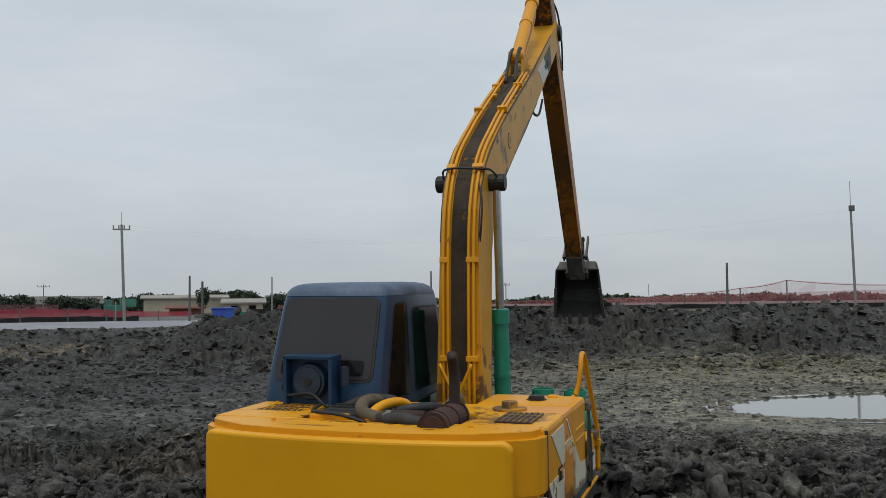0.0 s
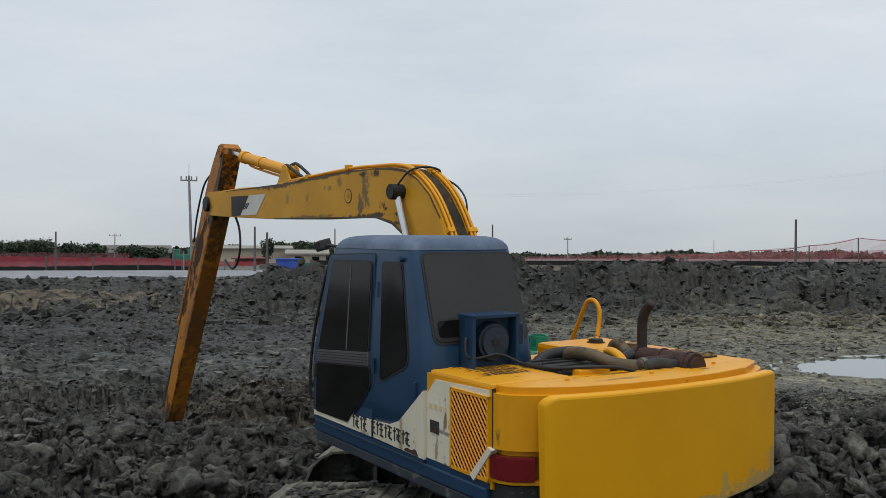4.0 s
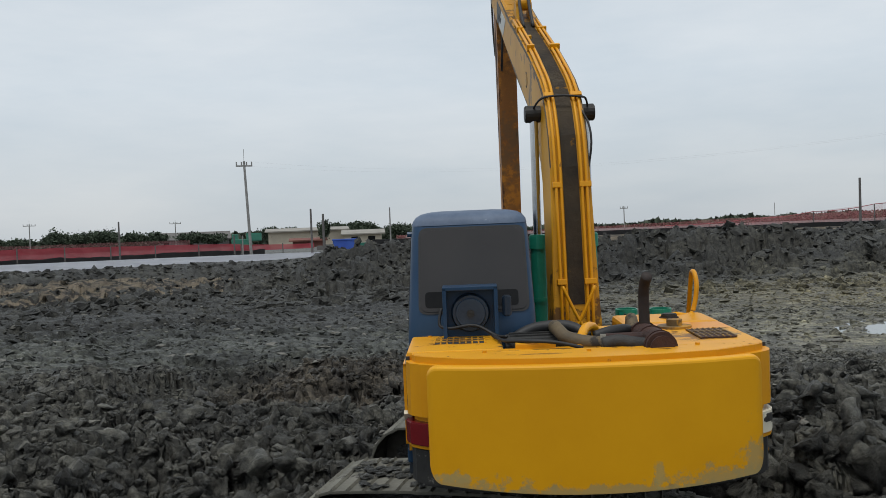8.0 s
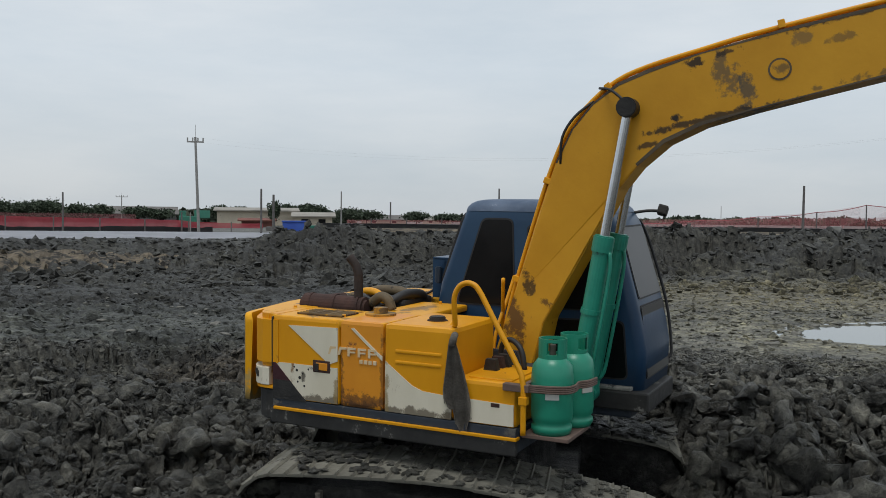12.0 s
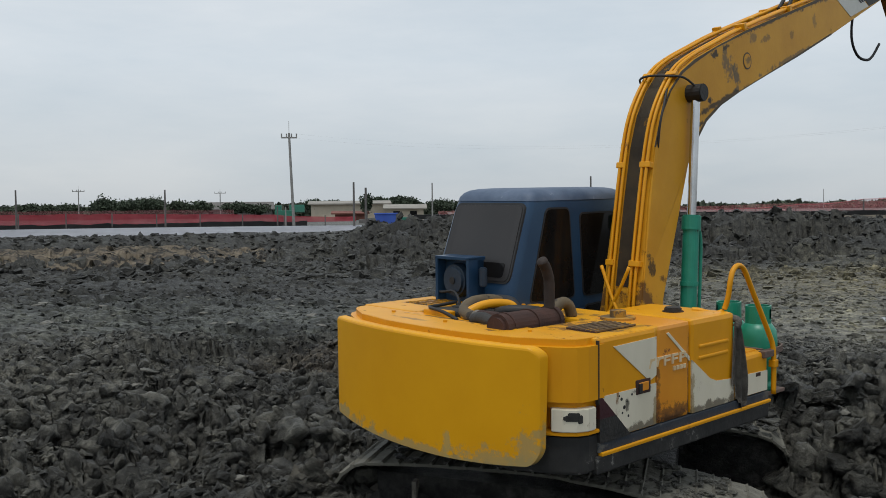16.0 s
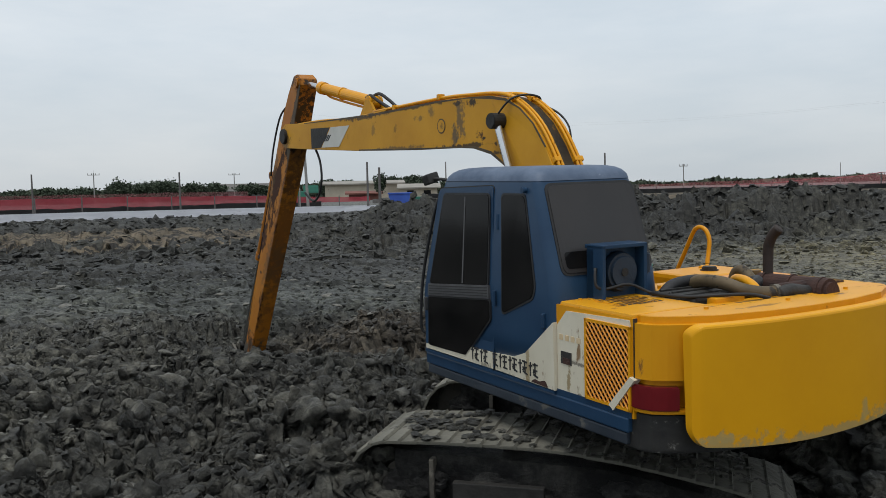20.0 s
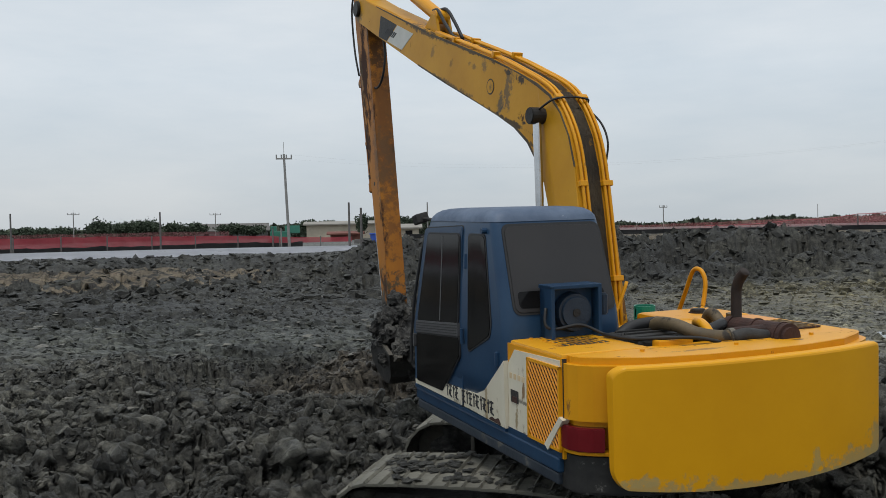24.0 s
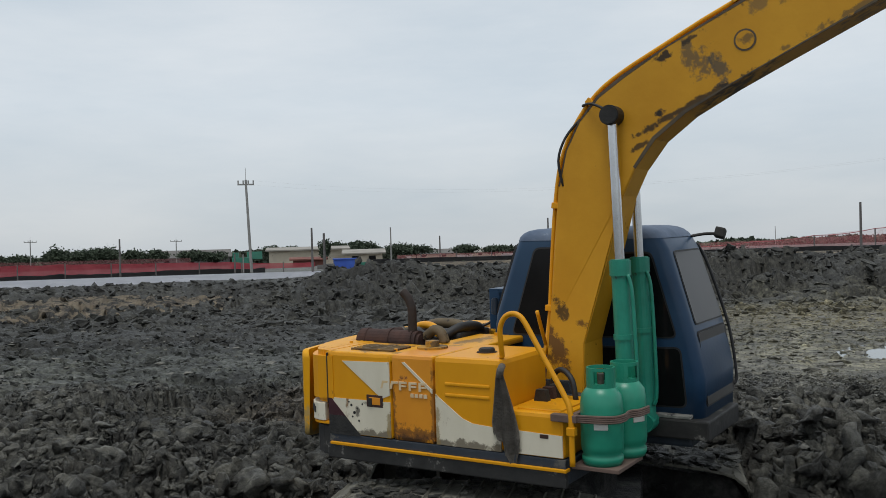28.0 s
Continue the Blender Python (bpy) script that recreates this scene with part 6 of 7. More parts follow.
def rag():
    """A work cloth knotted on the rail's foot, hanging in folds that widen downwards."""
    b = bmesh.new()
    rows = []
    for i in range(15):
        u = i / 14
        w = 0.022 + 0.115 * u ** 0.8 * (1 - 0.25 * max(0.0, u - 0.8) / 0.2)
        row = []
        for k in range(15):
            v = k / 14 - 0.5
            fold = (0.014 + 0.007 * math.sin(3 * u + k)) * math.sin(v * 15 + 1.2 * math.sin(2.2 * u)) * (0.35 + 0.65 * u)
            row.append(b.verts.new((0.03 + fold, 0.02 * math.sin(2.1 * u) + 2 * v * w + 0.03 * u, -0.60 * u - 0.10 * u * math.sin(v * 5 + 0.6) + 0.02 * math.sin(k * 1.9) * u)))
        rows.append(row)
    for p, q in zip(rows, rows[1:]):
        for k in range(14):
            b.faces.new((p[k], p[k + 1], q[k + 1], q[k]))
    bmesh.ops.solidify(b, geom=list(b.faces), thickness=0.006)
    join(b, tube([(-0.02, 0.0, 0.02), (0.035, 0.015, 0.0), (0.02, 0.0, -0.05)], 0.028, 8))
    e = part("rag", b, M_RAG, None, "", True)
    return tagged(e, "dirty dark grey work cloth tied to the handrail", "cloth")


RAG = rag()


def strap():
    b = None
    for z in (1.458, 1.472, 1.486, 1.50):
        b = tube([(1.24, 0.60, z), (1.225, 0.70, z), (1.21, 0.82, z), (1.16, 0.95, z), (1.05, 0.985, z), (0.93, 0.97, z), (0.84, 1.02, z), (0.70, 1.035, z)], 0.009, 6, b)
    e = part("cylinder_strap", b, M_STRAP, digger, "rusty strap and shelf holding the gas cylinders")
    part("strap_bracket", box(1.20, 1.262, 0.50, 0.70, 1.452, 1.506, 0.006), M_STRAP, e)
    part("strap_bar", box(0.66, 1.16, 0.62, 0.66, 1.44, 1.50, 0.006), M_STRAP, e)
    part("shelf", box(0.70, 1.18, 0.62, 0.98, 1.10, 1.13, 0.006), M_STRAP, e)
    return e


TURNING.append(strap())


def mud_load(seed, tall):
    """A scoop of mud: a core with loose lumps on it."""
    rng = np.random.default_rng(seed)

    def lump(pos, s):
        c = bmesh.new()
        bmesh.ops.create_icosphere(c, subdivisions=4 if s > 0.4 else 3, radius=1.0)
        off = Vector(rng.uniform(-9, 9, 3).tolist())
        for v in c.verts:
            p = v.co.normalized()
            v.co = pos + p * s * (0.8 + 0.45 * noise.noise(p * 1.6 + off) + 0.4 * (0.5 - abs(noise.noise(p * 3.4 + off))) + 0.22 * noise.noise(p * 8 + off) + rng.normal(0, 0.03))
        return c
    core = lump(Vector((0, 0.02, -0.46)), 0.50)
    core.transform(Matrix.Diagonal((0.98, 0.80, 1.05, 1)))
    e = part("mud_load", core, M_LOAD)
    for k in range(90):
        u = rng.uniform(0, 1)
        pile = rng.uniform(0, 1) ** 0.8
        pos = Vector((rng.uniform(-0.52, 0.52) * (1.1 - 0.5 * pile), 0.08 - pile * tall * (1 - 0.55 * u), -0.02 - 0.88 * u))
        part("clod", lump(pos, rng.uniform(0.07, 0.19)), M_LOAD, e)
    # mud hanging over the teeth
    for k in range(20):
        pos = Vector((rng.uniform(-0.47, 0.47), rng.uniform(-0.26, 0.0), rng.uniform(-1.10, -0.84)))
        part("clod", lump(pos, rng.uniform(0.06, 0.13)), M_LOAD, e)
    for ob in [e, *e.children]:
        ob.data.transform(Matrix.Scale(SCOOP, 4))
    return tagged(e, "heap of dark wet mud scooped up by the bucket", "mud heap", "bucket loads of mud")


LOADS = [mud_load(3, 0.82), mud_load(8, 0.85)]


def loose_clod():
    rng = np.random.default_rng(12)
    b = bmesh.new()
    bmesh.ops.create_icosphere(b, subdivisions=3, radius=0.11)
    for v in b.verts:
        p = v.co.normalized()
        v.co = v.co * (0.9 + 0.4 * noise.noise(p * 1.8) + 0.25 * noise.noise(p * 5) + rng.normal(0, 0.03))
    return tagged(part("falling_clod", b, M_LOAD), "dark lump of mud dropped from the bucket", "mud lump")


DROP = loose_clod()


# ---- the land round the pit ----
M_BARK = mat("grey_bark", (0.06, 0.05, 0.04), (0.10, 0.085, 0.07), 6, 0.9)
# leaf colours lightened to carry the haze of distance
M_LEAF = mat("dull_green_hazed_leaves", (0.026, 0.040, 0.022), (0.050, 0.070, 0.040), 1.2, 0.8, bump=0, island=0.25)
M_LEAF2 = mat("haze_tinted_far_leaves", (0.040, 0.052, 0.034), (0.065, 0.080, 0.05), 0.4, 0.9, bump=0, island=0.25)
M_POLE = mat("weathered_concrete_post", (0.20, 0.195, 0.185), (0.30, 0.295, 0.28), 3, 0.85)
M_DPOLE = mat("dark_weathered_post", (0.09, 0.085, 0.08), (0.15, 0.14, 0.135), 3, 0.9)
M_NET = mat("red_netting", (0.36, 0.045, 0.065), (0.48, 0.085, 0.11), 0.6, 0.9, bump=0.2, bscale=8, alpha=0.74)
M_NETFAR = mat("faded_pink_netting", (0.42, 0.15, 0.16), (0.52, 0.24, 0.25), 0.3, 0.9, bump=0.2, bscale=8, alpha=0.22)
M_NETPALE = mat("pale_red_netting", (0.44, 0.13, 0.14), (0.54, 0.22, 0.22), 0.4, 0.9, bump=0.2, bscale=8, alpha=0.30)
M_NETROPE = mat("red_rope", (0.30, 0.07, 0.08), (0.38, 0.12, 0.12), 2, 0.9, bump=0)
M_LINER = mat("grey_pond_liner", (0.40, 0.41, 0.45), (0.52, 0.53, 0.57), 0.4, 0.5, bump=0.4, bscale=1.5, spot=(0.16, 0.15, 0.14), spot_at=0.64, spot_scale=0.8)
M_TANCUT = mat("tan_cut_bank", (0.165, 0.138, 0.10), (0.31, 0.255, 0.18), 1.2, 0.9, bump=0.8, bscale=5, spot=(0.06, 0.056, 0.05), spot_at=0.495, spot_scale=1.4)
M_BLACKSHEET = mat("black_plastic_sheet", (0.012, 0.012, 0.013), (0.03, 0.028, 0.028), 0.6, 0.5)
M_WALL = mat("cream_rendered_wall", (0.46, 0.40, 0.31), (0.54, 0.47, 0.37), 0.8, 0.85, spot=(0.34, 0.29, 0.23), spot_at=0.64, spot_scale=0.9)
M_ROOFG = mat("grey_sheet_roof", (0.22, 0.205, 0.18), (0.31, 0.29, 0.255), 0.5, 0.8)
M_ROOFD = mat("dark_tiled_roof", (0.09, 0.085, 0.08), (0.15, 0.14, 0.13), 0.6, 0.85)
M_BRICK = mat("dark_red_boards", (0.13, 0.05, 0.04), (0.20, 0.08, 0.06), 0.9, 0.9)
M_TARP = mat("blue_tarpaulin", (0.025, 0.07, 0.36), (0.04, 0.11, 0.46), 0.8, 0.5, bump=0.3, bscale=3)
M_FARGREEN = mat("green_machine_paint", (0.02, 0.13, 0.09), (0.03, 0.18, 0.12), 1, 0.5)
OUT = 1.2                       # height of the land outside the pit


def high(el, far):
    return EYE + far * math.tan(radians(el))


def post(az, far, el, material, name="post", label="", width=0.13, lean=(0, 0), arms=0, tip=0.0, base=None):
    p = at(az, far)
    z0 = OUT - 0.25 if base is None else base
    z1 = high(el + 1.32 * math.sin(radians(az)), far)
    b = rod((0, 0, 0), (lean[0], lean[1], z1 - z0), width / 2, 8, None, width / 2 * 0.72)
    e = part(name, b, material)
    e.location = (p.x, p.y, z0)
    tagged(e, label or "weathered upright post by the ponds", "post" if name == "post" else "utility pole")
    side = Matrix.Translation((lean[0], lean[1], z1 - z0)) @ pose(0, 0, 0, 0, 0, az)
    if arms:
        part("crossarm", box(-arms / 2, arms / 2, -0.06, 0.06, -0.45, -0.33, 0.01, None, side), material, e)
        for k in range(4):
            x = -arms / 2 + 0.06 + k * (arms - 0.12) / 3
            i = rod((x, 0, -0.34), (x, 0, -0.05), 0.055, 8)
            i.transform(side)
            part("insulator", i, M_POLE, e)
    if tip:
        i = rod((0, 0, -0.1), (0, 0, tip), 0.02, 6)
        i.transform(side)
        part("lightning_rod", i, material, e)
    return e


def strip(name, label, path, rows, material, category="net", kind="", thick=0.02):
    """A long sheet along a line of (bearing, distance); rows give its heights, foot first, as functions of the index."""
    pts = []
    for i, (az, far) in enumerate(path):
        pts.append([at(az, far + off, hh) for off, hh in rows(i, far)])
    b = bmesh.new()
    vs = [[b.verts.new(p) for p in col] for col in pts]
    for p, q in zip(vs, vs[1:]):
        for k in range(len(p) - 1):
            b.faces.new((p[k], q[k], q[k + 1], p[k + 1]))
    bmesh.ops.solidify(b, geom=list(b.faces), thickness=thick)
    return tagged(part(name, b, material), label, category, kind=kind)


def lin(a0, a1, f0, f1, n):
    return [(a0 + (a1 - a0) * k / (n - 1), f0 + (f1 - f0) * k / (n - 1)) for k in range(n)]


def hum(k, s=0):
    return float(vnoise(np.array([k * 0.61 + s]), np.array([s * 1.7]), 1.0, 17)[0])


def banks():
    # grey liner on the pond bank and the cut soil under it
    strip("pond_liner", "grey plastic liner laid on the pond bank", lin(46, 4.5, 55, 64, 220), lambda i, f: [(-0.6 + 0.7 * hum(i), 0.86 + 0.10 * hum(i) + 0.10 * hum(i * 0.23, 4) + 0.30 * (i / 219) ** 2), (4.5, 1.36 + 0.06 * hum(i * 0.3, 3)), (9.0, 1.68 - 0.16 * (i / 219) ** 2)], M_LINER, "liner", "structure")
    strip("black_sheet", "black plastic sheet under the net fence", lin(46, 8.6, 74, 84, 120), lambda i, f: [(0, 0.9), (0.1, 1.80 + 0.10 * hum(i, 5)), (0.3, 1.72)], M_BLACKSHEET, "sheet", "structure")
    strip("cut_bank", "tan and grey cut soil below the liner", lin(46, 6.0, 52.0, 55.0, 300), lambda i, f: [(dy + 0.9 * hum(i, dy), hh + 0.16 * hum(i * 0.7, dy + 7) + 0.10 * hum(i * 0.2, 9) - 0.75 * max(0, (i - 205) / 94) ** 1.3) for dy, hh in ((-6.2, -0.25), (-5.2, 0.10), (-4.2, 0.32), (-3.2, 0.52), (-2.0, 0.68), (-0.6, 0.80), (3.0, 0.80))], M_TANCUT, "bank", "structure", 0.05)


def nets():
    n = strip("net_fence", "red netting fence round the ponds", lin(46, 5.6, 78, 86, 76), lambda i, f: [(0, 1.70), (0.1, high(float(np.interp(i, [0, 50, 63, 70, 75], [0.05, 0.0, -0.10, -0.28, -0.32])) + 0.05 * hum(i, 2), f))], M_NET, "net fence")
    for k in range(16):
        az = 45 - k * 2.5
        e = part("net_post", rod(at(az, 78.5, 1.0), at(az, 78.5, high(float(np.interp(k, [0, 10, 15], [0.10, 0.05, -0.22])), 78)), 0.05, 6), M_DPOLE, n)
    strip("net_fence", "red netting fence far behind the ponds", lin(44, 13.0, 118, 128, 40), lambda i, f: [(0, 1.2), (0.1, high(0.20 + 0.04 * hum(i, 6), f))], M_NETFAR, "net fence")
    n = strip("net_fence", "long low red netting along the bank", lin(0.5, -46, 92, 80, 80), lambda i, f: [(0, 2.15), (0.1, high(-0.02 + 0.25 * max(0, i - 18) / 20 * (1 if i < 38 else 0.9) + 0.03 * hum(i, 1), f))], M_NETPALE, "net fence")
    for k in range(10):
        az = -1 - k * 2.2
        part("net_post", rod(at(az, 90, 1.0), at(az, 90, high(0.1, 90)), 0.05, 6), M_DPOLE, n)
    # sagging canopy nets beyond the bank
    tops = [(-16, -0.1), (-21, 0.12), (-24.4, 0.38), (-27.6, 0.66), (-30.2, 1.08), (-36, 0.70), (-42, 0.9)]
    def canopy(i, f):
        az = -15 - i * 27 / 29
        el = float(np.interp(-az, [-t[0] for t in tops], [t[1] for t in tops]))
        return [(0, high(el - 1.05 - 0.2 * hum(i, 3), f)), (0.0, high(el - 0.5, f)), (0.1, high(el, f))]
    for k in range(len(tops) - 1):
        (a0, e0), (a1, e1) = tops[k], tops[k + 1]
        pts = [at(a0 + (a1 - a0) * u / 4, 80, high(e0 + (e1 - e0) * u / 4 - 0.10 * (1 - (u / 2 - 1) ** 2), 80)) for u in range(5)]
        tagged(part("net_rope", tube(pts, 0.03, 5, None, 2), M_NETROPE), "red rope at the net's edge", "rope")
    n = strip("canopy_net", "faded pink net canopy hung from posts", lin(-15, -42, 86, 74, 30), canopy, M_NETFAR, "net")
    for az, el in tops[2:]:
        part("net_post", rod(at(az, 79, 1.0), at(az, 79, high(el, 79)), 0.05, 6), M_DPOLE, n)
    strip("black_sheet", "black sheet wall of the far pond", lin(2, -46, 78, 70, 60), lambda i, f: [(0, 1.0), (0.1, 2.28 + 0.05 * hum(i, 5)), (0.5, 2.28)], M_BLACKSHEET, "sheet", "structure")
    strip("far_bank", "pale trampled rim of the bank", lin(2, -46, 60, 64, 60), lambda i, f: [(0, 1.72 + 0.10 * hum(i, 2)), (3, 1.93 + 0.04 * hum(i, 4)), (9, 1.98)], M_TANCUT, "bank", "structure", 0.05)


def poles():
    post(9.40, 78, 4.62, M_POLE, "utility_pole", "tall leaning concrete power pole with crossarm", 0.26, (-0.30, 0.0), 1.35, 1.0)
    post(21.8, 190, 0.95, M_POLE, "utility_pole", "far power pole with crossarm", 0.26, (0, 0), 2.2, 0.6)
    post(13.8, 210, 0.98, M_POLE, "utility_pole", "far power pole with crossarm", 0.26, (0, 0), 2.4, 0.5)
    for az, far, el, w in ((25.1, 72, 0.85, 0.16), (17.0, 74, 1.02, 0.17), (5.72, 72, 1.68, 0.20), (4.98, 74, 1.35, 0.24), (0.85, 76, 1.70, 0.14), (-8.95, 70, 2.2, 0.16),
                           (-2.2, 110, 1.15, 0.22), (10.4, 82, 0.1, 0.16), (9.9, 82, 0.1, 0.14)):
        post(az, far, el, M_DPOLE if w > 0.15 else M_POLE, "post", "", w)
    post(-13.6, 170, 1.5, M_POLE, "utility_pole", "far thin power pole", 0.22, (0, 0), 1.4)
    post(-22.3, 180, 1.5, M_POLE, "post", "thin far mast among the ponds", 0.15)
    post(-26.85, 64, 2.78, M_DPOLE, "post", "dark upright post on the bank", 0.20, (0.05, 0))
    post(-33.85, 62, 6.0, M_POLE, "utility_pole", "tall slim pole with a lamp box", 0.18, (-0.12, 0), 0, 1.5)
    part("lamp_box", box(-0.15, 0.15, -0.1, 0.1, -0.2, 0.15, 0.02, None, Matrix.Translation((-0.05, 0, high(5.27, 62) - OUT + 0.1))), M_DPOLE, bpy.data.objects["utility_pole.004"] if "utility_pole.004" in bpy.data.objects else None)
    # sagging power lines
    tops = [at(9.62, 78, high(4.6, 78)), at(-33.85, 62, high(4.97, 62))]
    for k, dz in ((0, 0.0), (1, 0.25)):
        a, c = tops[0] + Vector((-0.5 + k, 0, dz)), tops[1] + Vector((0, k, dz * 0.5))
        pts = [a.lerp(c, u / 10) - Vector((0, 0, 1.6 * (1 - (2 * u / 10 - 1) ** 2))) for u in range(11)]
        tagged(part("power_line", tube(pts, 0.0016, 4, None, 2), M_POLE), "thin power line between poles", "cable")


def house_at(az0, az1, far, z_eave, z_ridge, wall_m, roof_m, label, depth=9, openings=0, base=OUT):
    a, c = at(az0, far), at(az1, far)
    mid, w = (a + c) / 2, (c - a).length
    m = Matrix.Translation((mid.x, mid.y, base)) @ pose(0, 0, 0, 0, 0, (az0 + az1) / 2)
    e = tagged(new("house"), label, "house")
    e.matrix_world = m
    he, hr = z_eave - base, z_ridge - base
    part("wall", prism([(0, -0.3), (depth, -0.3), (depth, he), (depth / 2, hr - 0.1), (0, he)], -w / 2, w / 2), wall_m, e)
    b = None
    for s in (0, 1):
        y0, y1 = (-0.7, depth / 2) if s == 0 else (depth + 0.7, depth / 2)
        b = prism([(y0, he - 0.15), (y1, hr), (y1, hr + 0.18), (y0, he + 0.06)], -w / 2 - 0.6, w / 2 + 0.6, b)
    part("roof", b, roof_m, e)
    for k in range(openings):
        x = -w / 2 + w * (k + 0.6) / (openings + 0.2)
        part("window", box(x - 0.6, x + 0.6, -0.08, 0.1, he * 0.35, he * 0.75, 0.02), M_GLASS, e)
    return e


def buildings():
    house_at(8.35, 3.6, 165, high(0.48, 165), high(0.62, 165), M_WALL, M_ROOFG, "long low cream farm building with grey roof", 10, 0)
    house_at(3.7, 1.4, 158, high(0.16, 158), high(0.36, 158), M_WALL, M_ROOFG, "low cream shed with grey sheet roof", 8, 2)
    house_at(6.9, 5.0, 150, high(-0.12, 150), high(-0.04, 150), M_BRICK, M_BRICK, "dark red boarded lean-to", 3, 0)
    house_at(15.2, 10.7, 240, high(0.2, 240), high(0.62, 240), M_DPOLE, M_ROOFD, "dark low shed with tiled roof", 12, 3)
    house_at(-0.4, -3.2, 260, high(0.0, 260), high(0.25, 260), M_WALL, M_ROOFD, "far low house with grey-green roof", 10, 2)
    house_at(-4.2, -6.0, 300, high(0.02, 300), high(0.2, 300), M_WALL, M_ROOFG, "far low house with grey roof", 10, 2)
    # blue covered tank and smaller clutter by it
    a = at(3.72, 80)
    e = tagged(part("water_tank", box(-1.0, 1.0, -0.7, 0.7, 0, 0.95, 0.12, None, Matrix.Translation((a.x, a.y, 1.45)) @ pose(0, 0, 0, 0, 0, 3.7)), M_TARP), "blue plastic tank by the bank", "tank")
    part("rim", box(-1.06, 1.06, -0.76, 0.76, 0.86, 1.0, 0.04, None, Matrix.Translation((a.x, a.y, 1.45)) @ pose(0, 0, 0, 0, 0, 3.7)), M_TARP, e)
    a = at(2.65, 82)
    tagged(part("crate", box(-0.5, 0.5, -0.4, 0.4, 0, 0.3, 0.03, None, Matrix.Translation((a.x, a.y, 1.75))), M_FARGREEN), "small green crate beside the tank", "crate")
    a = at(4.9, 78)
    tagged(part("pallet_stack", box(-0.7, 0.7, -0.4, 0.4, 0, 0.35, 0.03, None, Matrix.Translation((a.x, a.y, 1.6))), M_DPOLE), "weathered wooden pallet stack", "pallets")
    # far green machine by the pole
    a = at(9.9, 150, 1.2)
    e = tagged(new("far_excavator"), "green machine parked by the sheds", "excavator")
    e.location = a
    part("body", box(-1.6, 1.4, -1, 1, 0.6, 1.7, 0.1), M_FARGREEN, e)
    part("cab", box(-1.5, -0.6, -0.9, 0, 1.6, 2.5, 0.08), M_FARGREEN, e)
    part("track", box(-1.7, 1.7, -1.2, -0.7, 0, 0.6, 0.1), M_DARK, e)
    part("boom", prism([(0, 1.4), (0.3, 1.3), (0.4, 2.3), (0.1, 2.6)], 0.6, 3.0), M_FARGREEN, e)
    # pale frames and boxes on the far right bank
    for az, w, h in ((-19.6, 0.7, 0.25), (-28.6, 0.8, 0.5), (-36.2, 1.2, 0.4)):
        a = at(az, 72)
        tagged(part("white_crate", box(-w / 2, w / 2, -0.3, 0.3, 0, h, 0.03, None, Matrix.Translation((a.x, a.y, 1.95)) @ pose(0, 0, 0, 0, 0, az)), M_POLE), "pale box among the far ponds", "box", "pale boxes by the ponds")


def crown(n, size, rng, leaf):
    """Leaf sprays gathered in uneven clumps: small bent faces."""
    cl = rng.normal(0, 1, (max(6, n // 45), 3))
    cl = cl / np.linalg.norm(cl, axis=1)[:, None] * rng.uniform(0.25, 0.95, (len(cl), 1)) * np.array(size)
    cl[:, 2] = cl[:, 2] * 0.8 + size[2] * 0.15
    own = rng.integers(0, len(cl), n)
    p = cl[own] + rng.normal(0, 0.23, (n, 3)) * np.array(size) * rng.uniform(0.5, 1.1, (len(cl), 1))[own]
    d1 = rng.normal(0, 1, (n, 3))
    d1 /= np.linalg.norm(d1, axis=1)[:, None]
    d2 = np.cross(d1, rng.normal(0, 1, (n, 3)))
    d2 /= np.linalg.norm(d2, axis=1)[:, None]
    s = leaf * rng.uniform(0.6, 1.4, (n, 1))
    v = np.stack([p - d1 * s, p + d2 * s * 0.55, p + d1 * s, p - d2 * s * 0.55], 1).reshape(-1, 3)
    return v, np.arange(n * 4).reshape(n, 4)


def tree(az, far, el, width, seed, label="", leaf=0.27):
    rng = np.random.default_rng(seed)
    p = at(az, far)
    tall = high(el, far) - OUT
    e = tagged(new("tree"), label or "dull green bushy tree on the flat land", "tree", "trees behind the ponds")
    e.location = (p.x, p.y, OUT)
    b = rod((0, 0, -0.2), (0.1, 0, tall * 0.6), 0.14, 8, None, 0.07)
    for k in range(4):
        a = rng.uniform(0, 6.28)
        rod((0.05, 0, tall * (0.3 + 0.08 * k)), (math.cos(a) * width * 0.3, math.sin(a) * width * 0.3, tall * (0.6 + 0.06 * k)), 0.05, 6, b, 0.02)
    part("trunk", b, M_BARK, e)
    v, f = crown(2300, (width / 2, width / 2, tall * 0.36), rng, leaf)
    v = v + np.array([0, 0, tall * 0.62])
    v[:, 2] = np.maximum(v[:, 2], 0.1)
    raw("crown", v.tolist(), f.tolist(), M_LEAF, e)


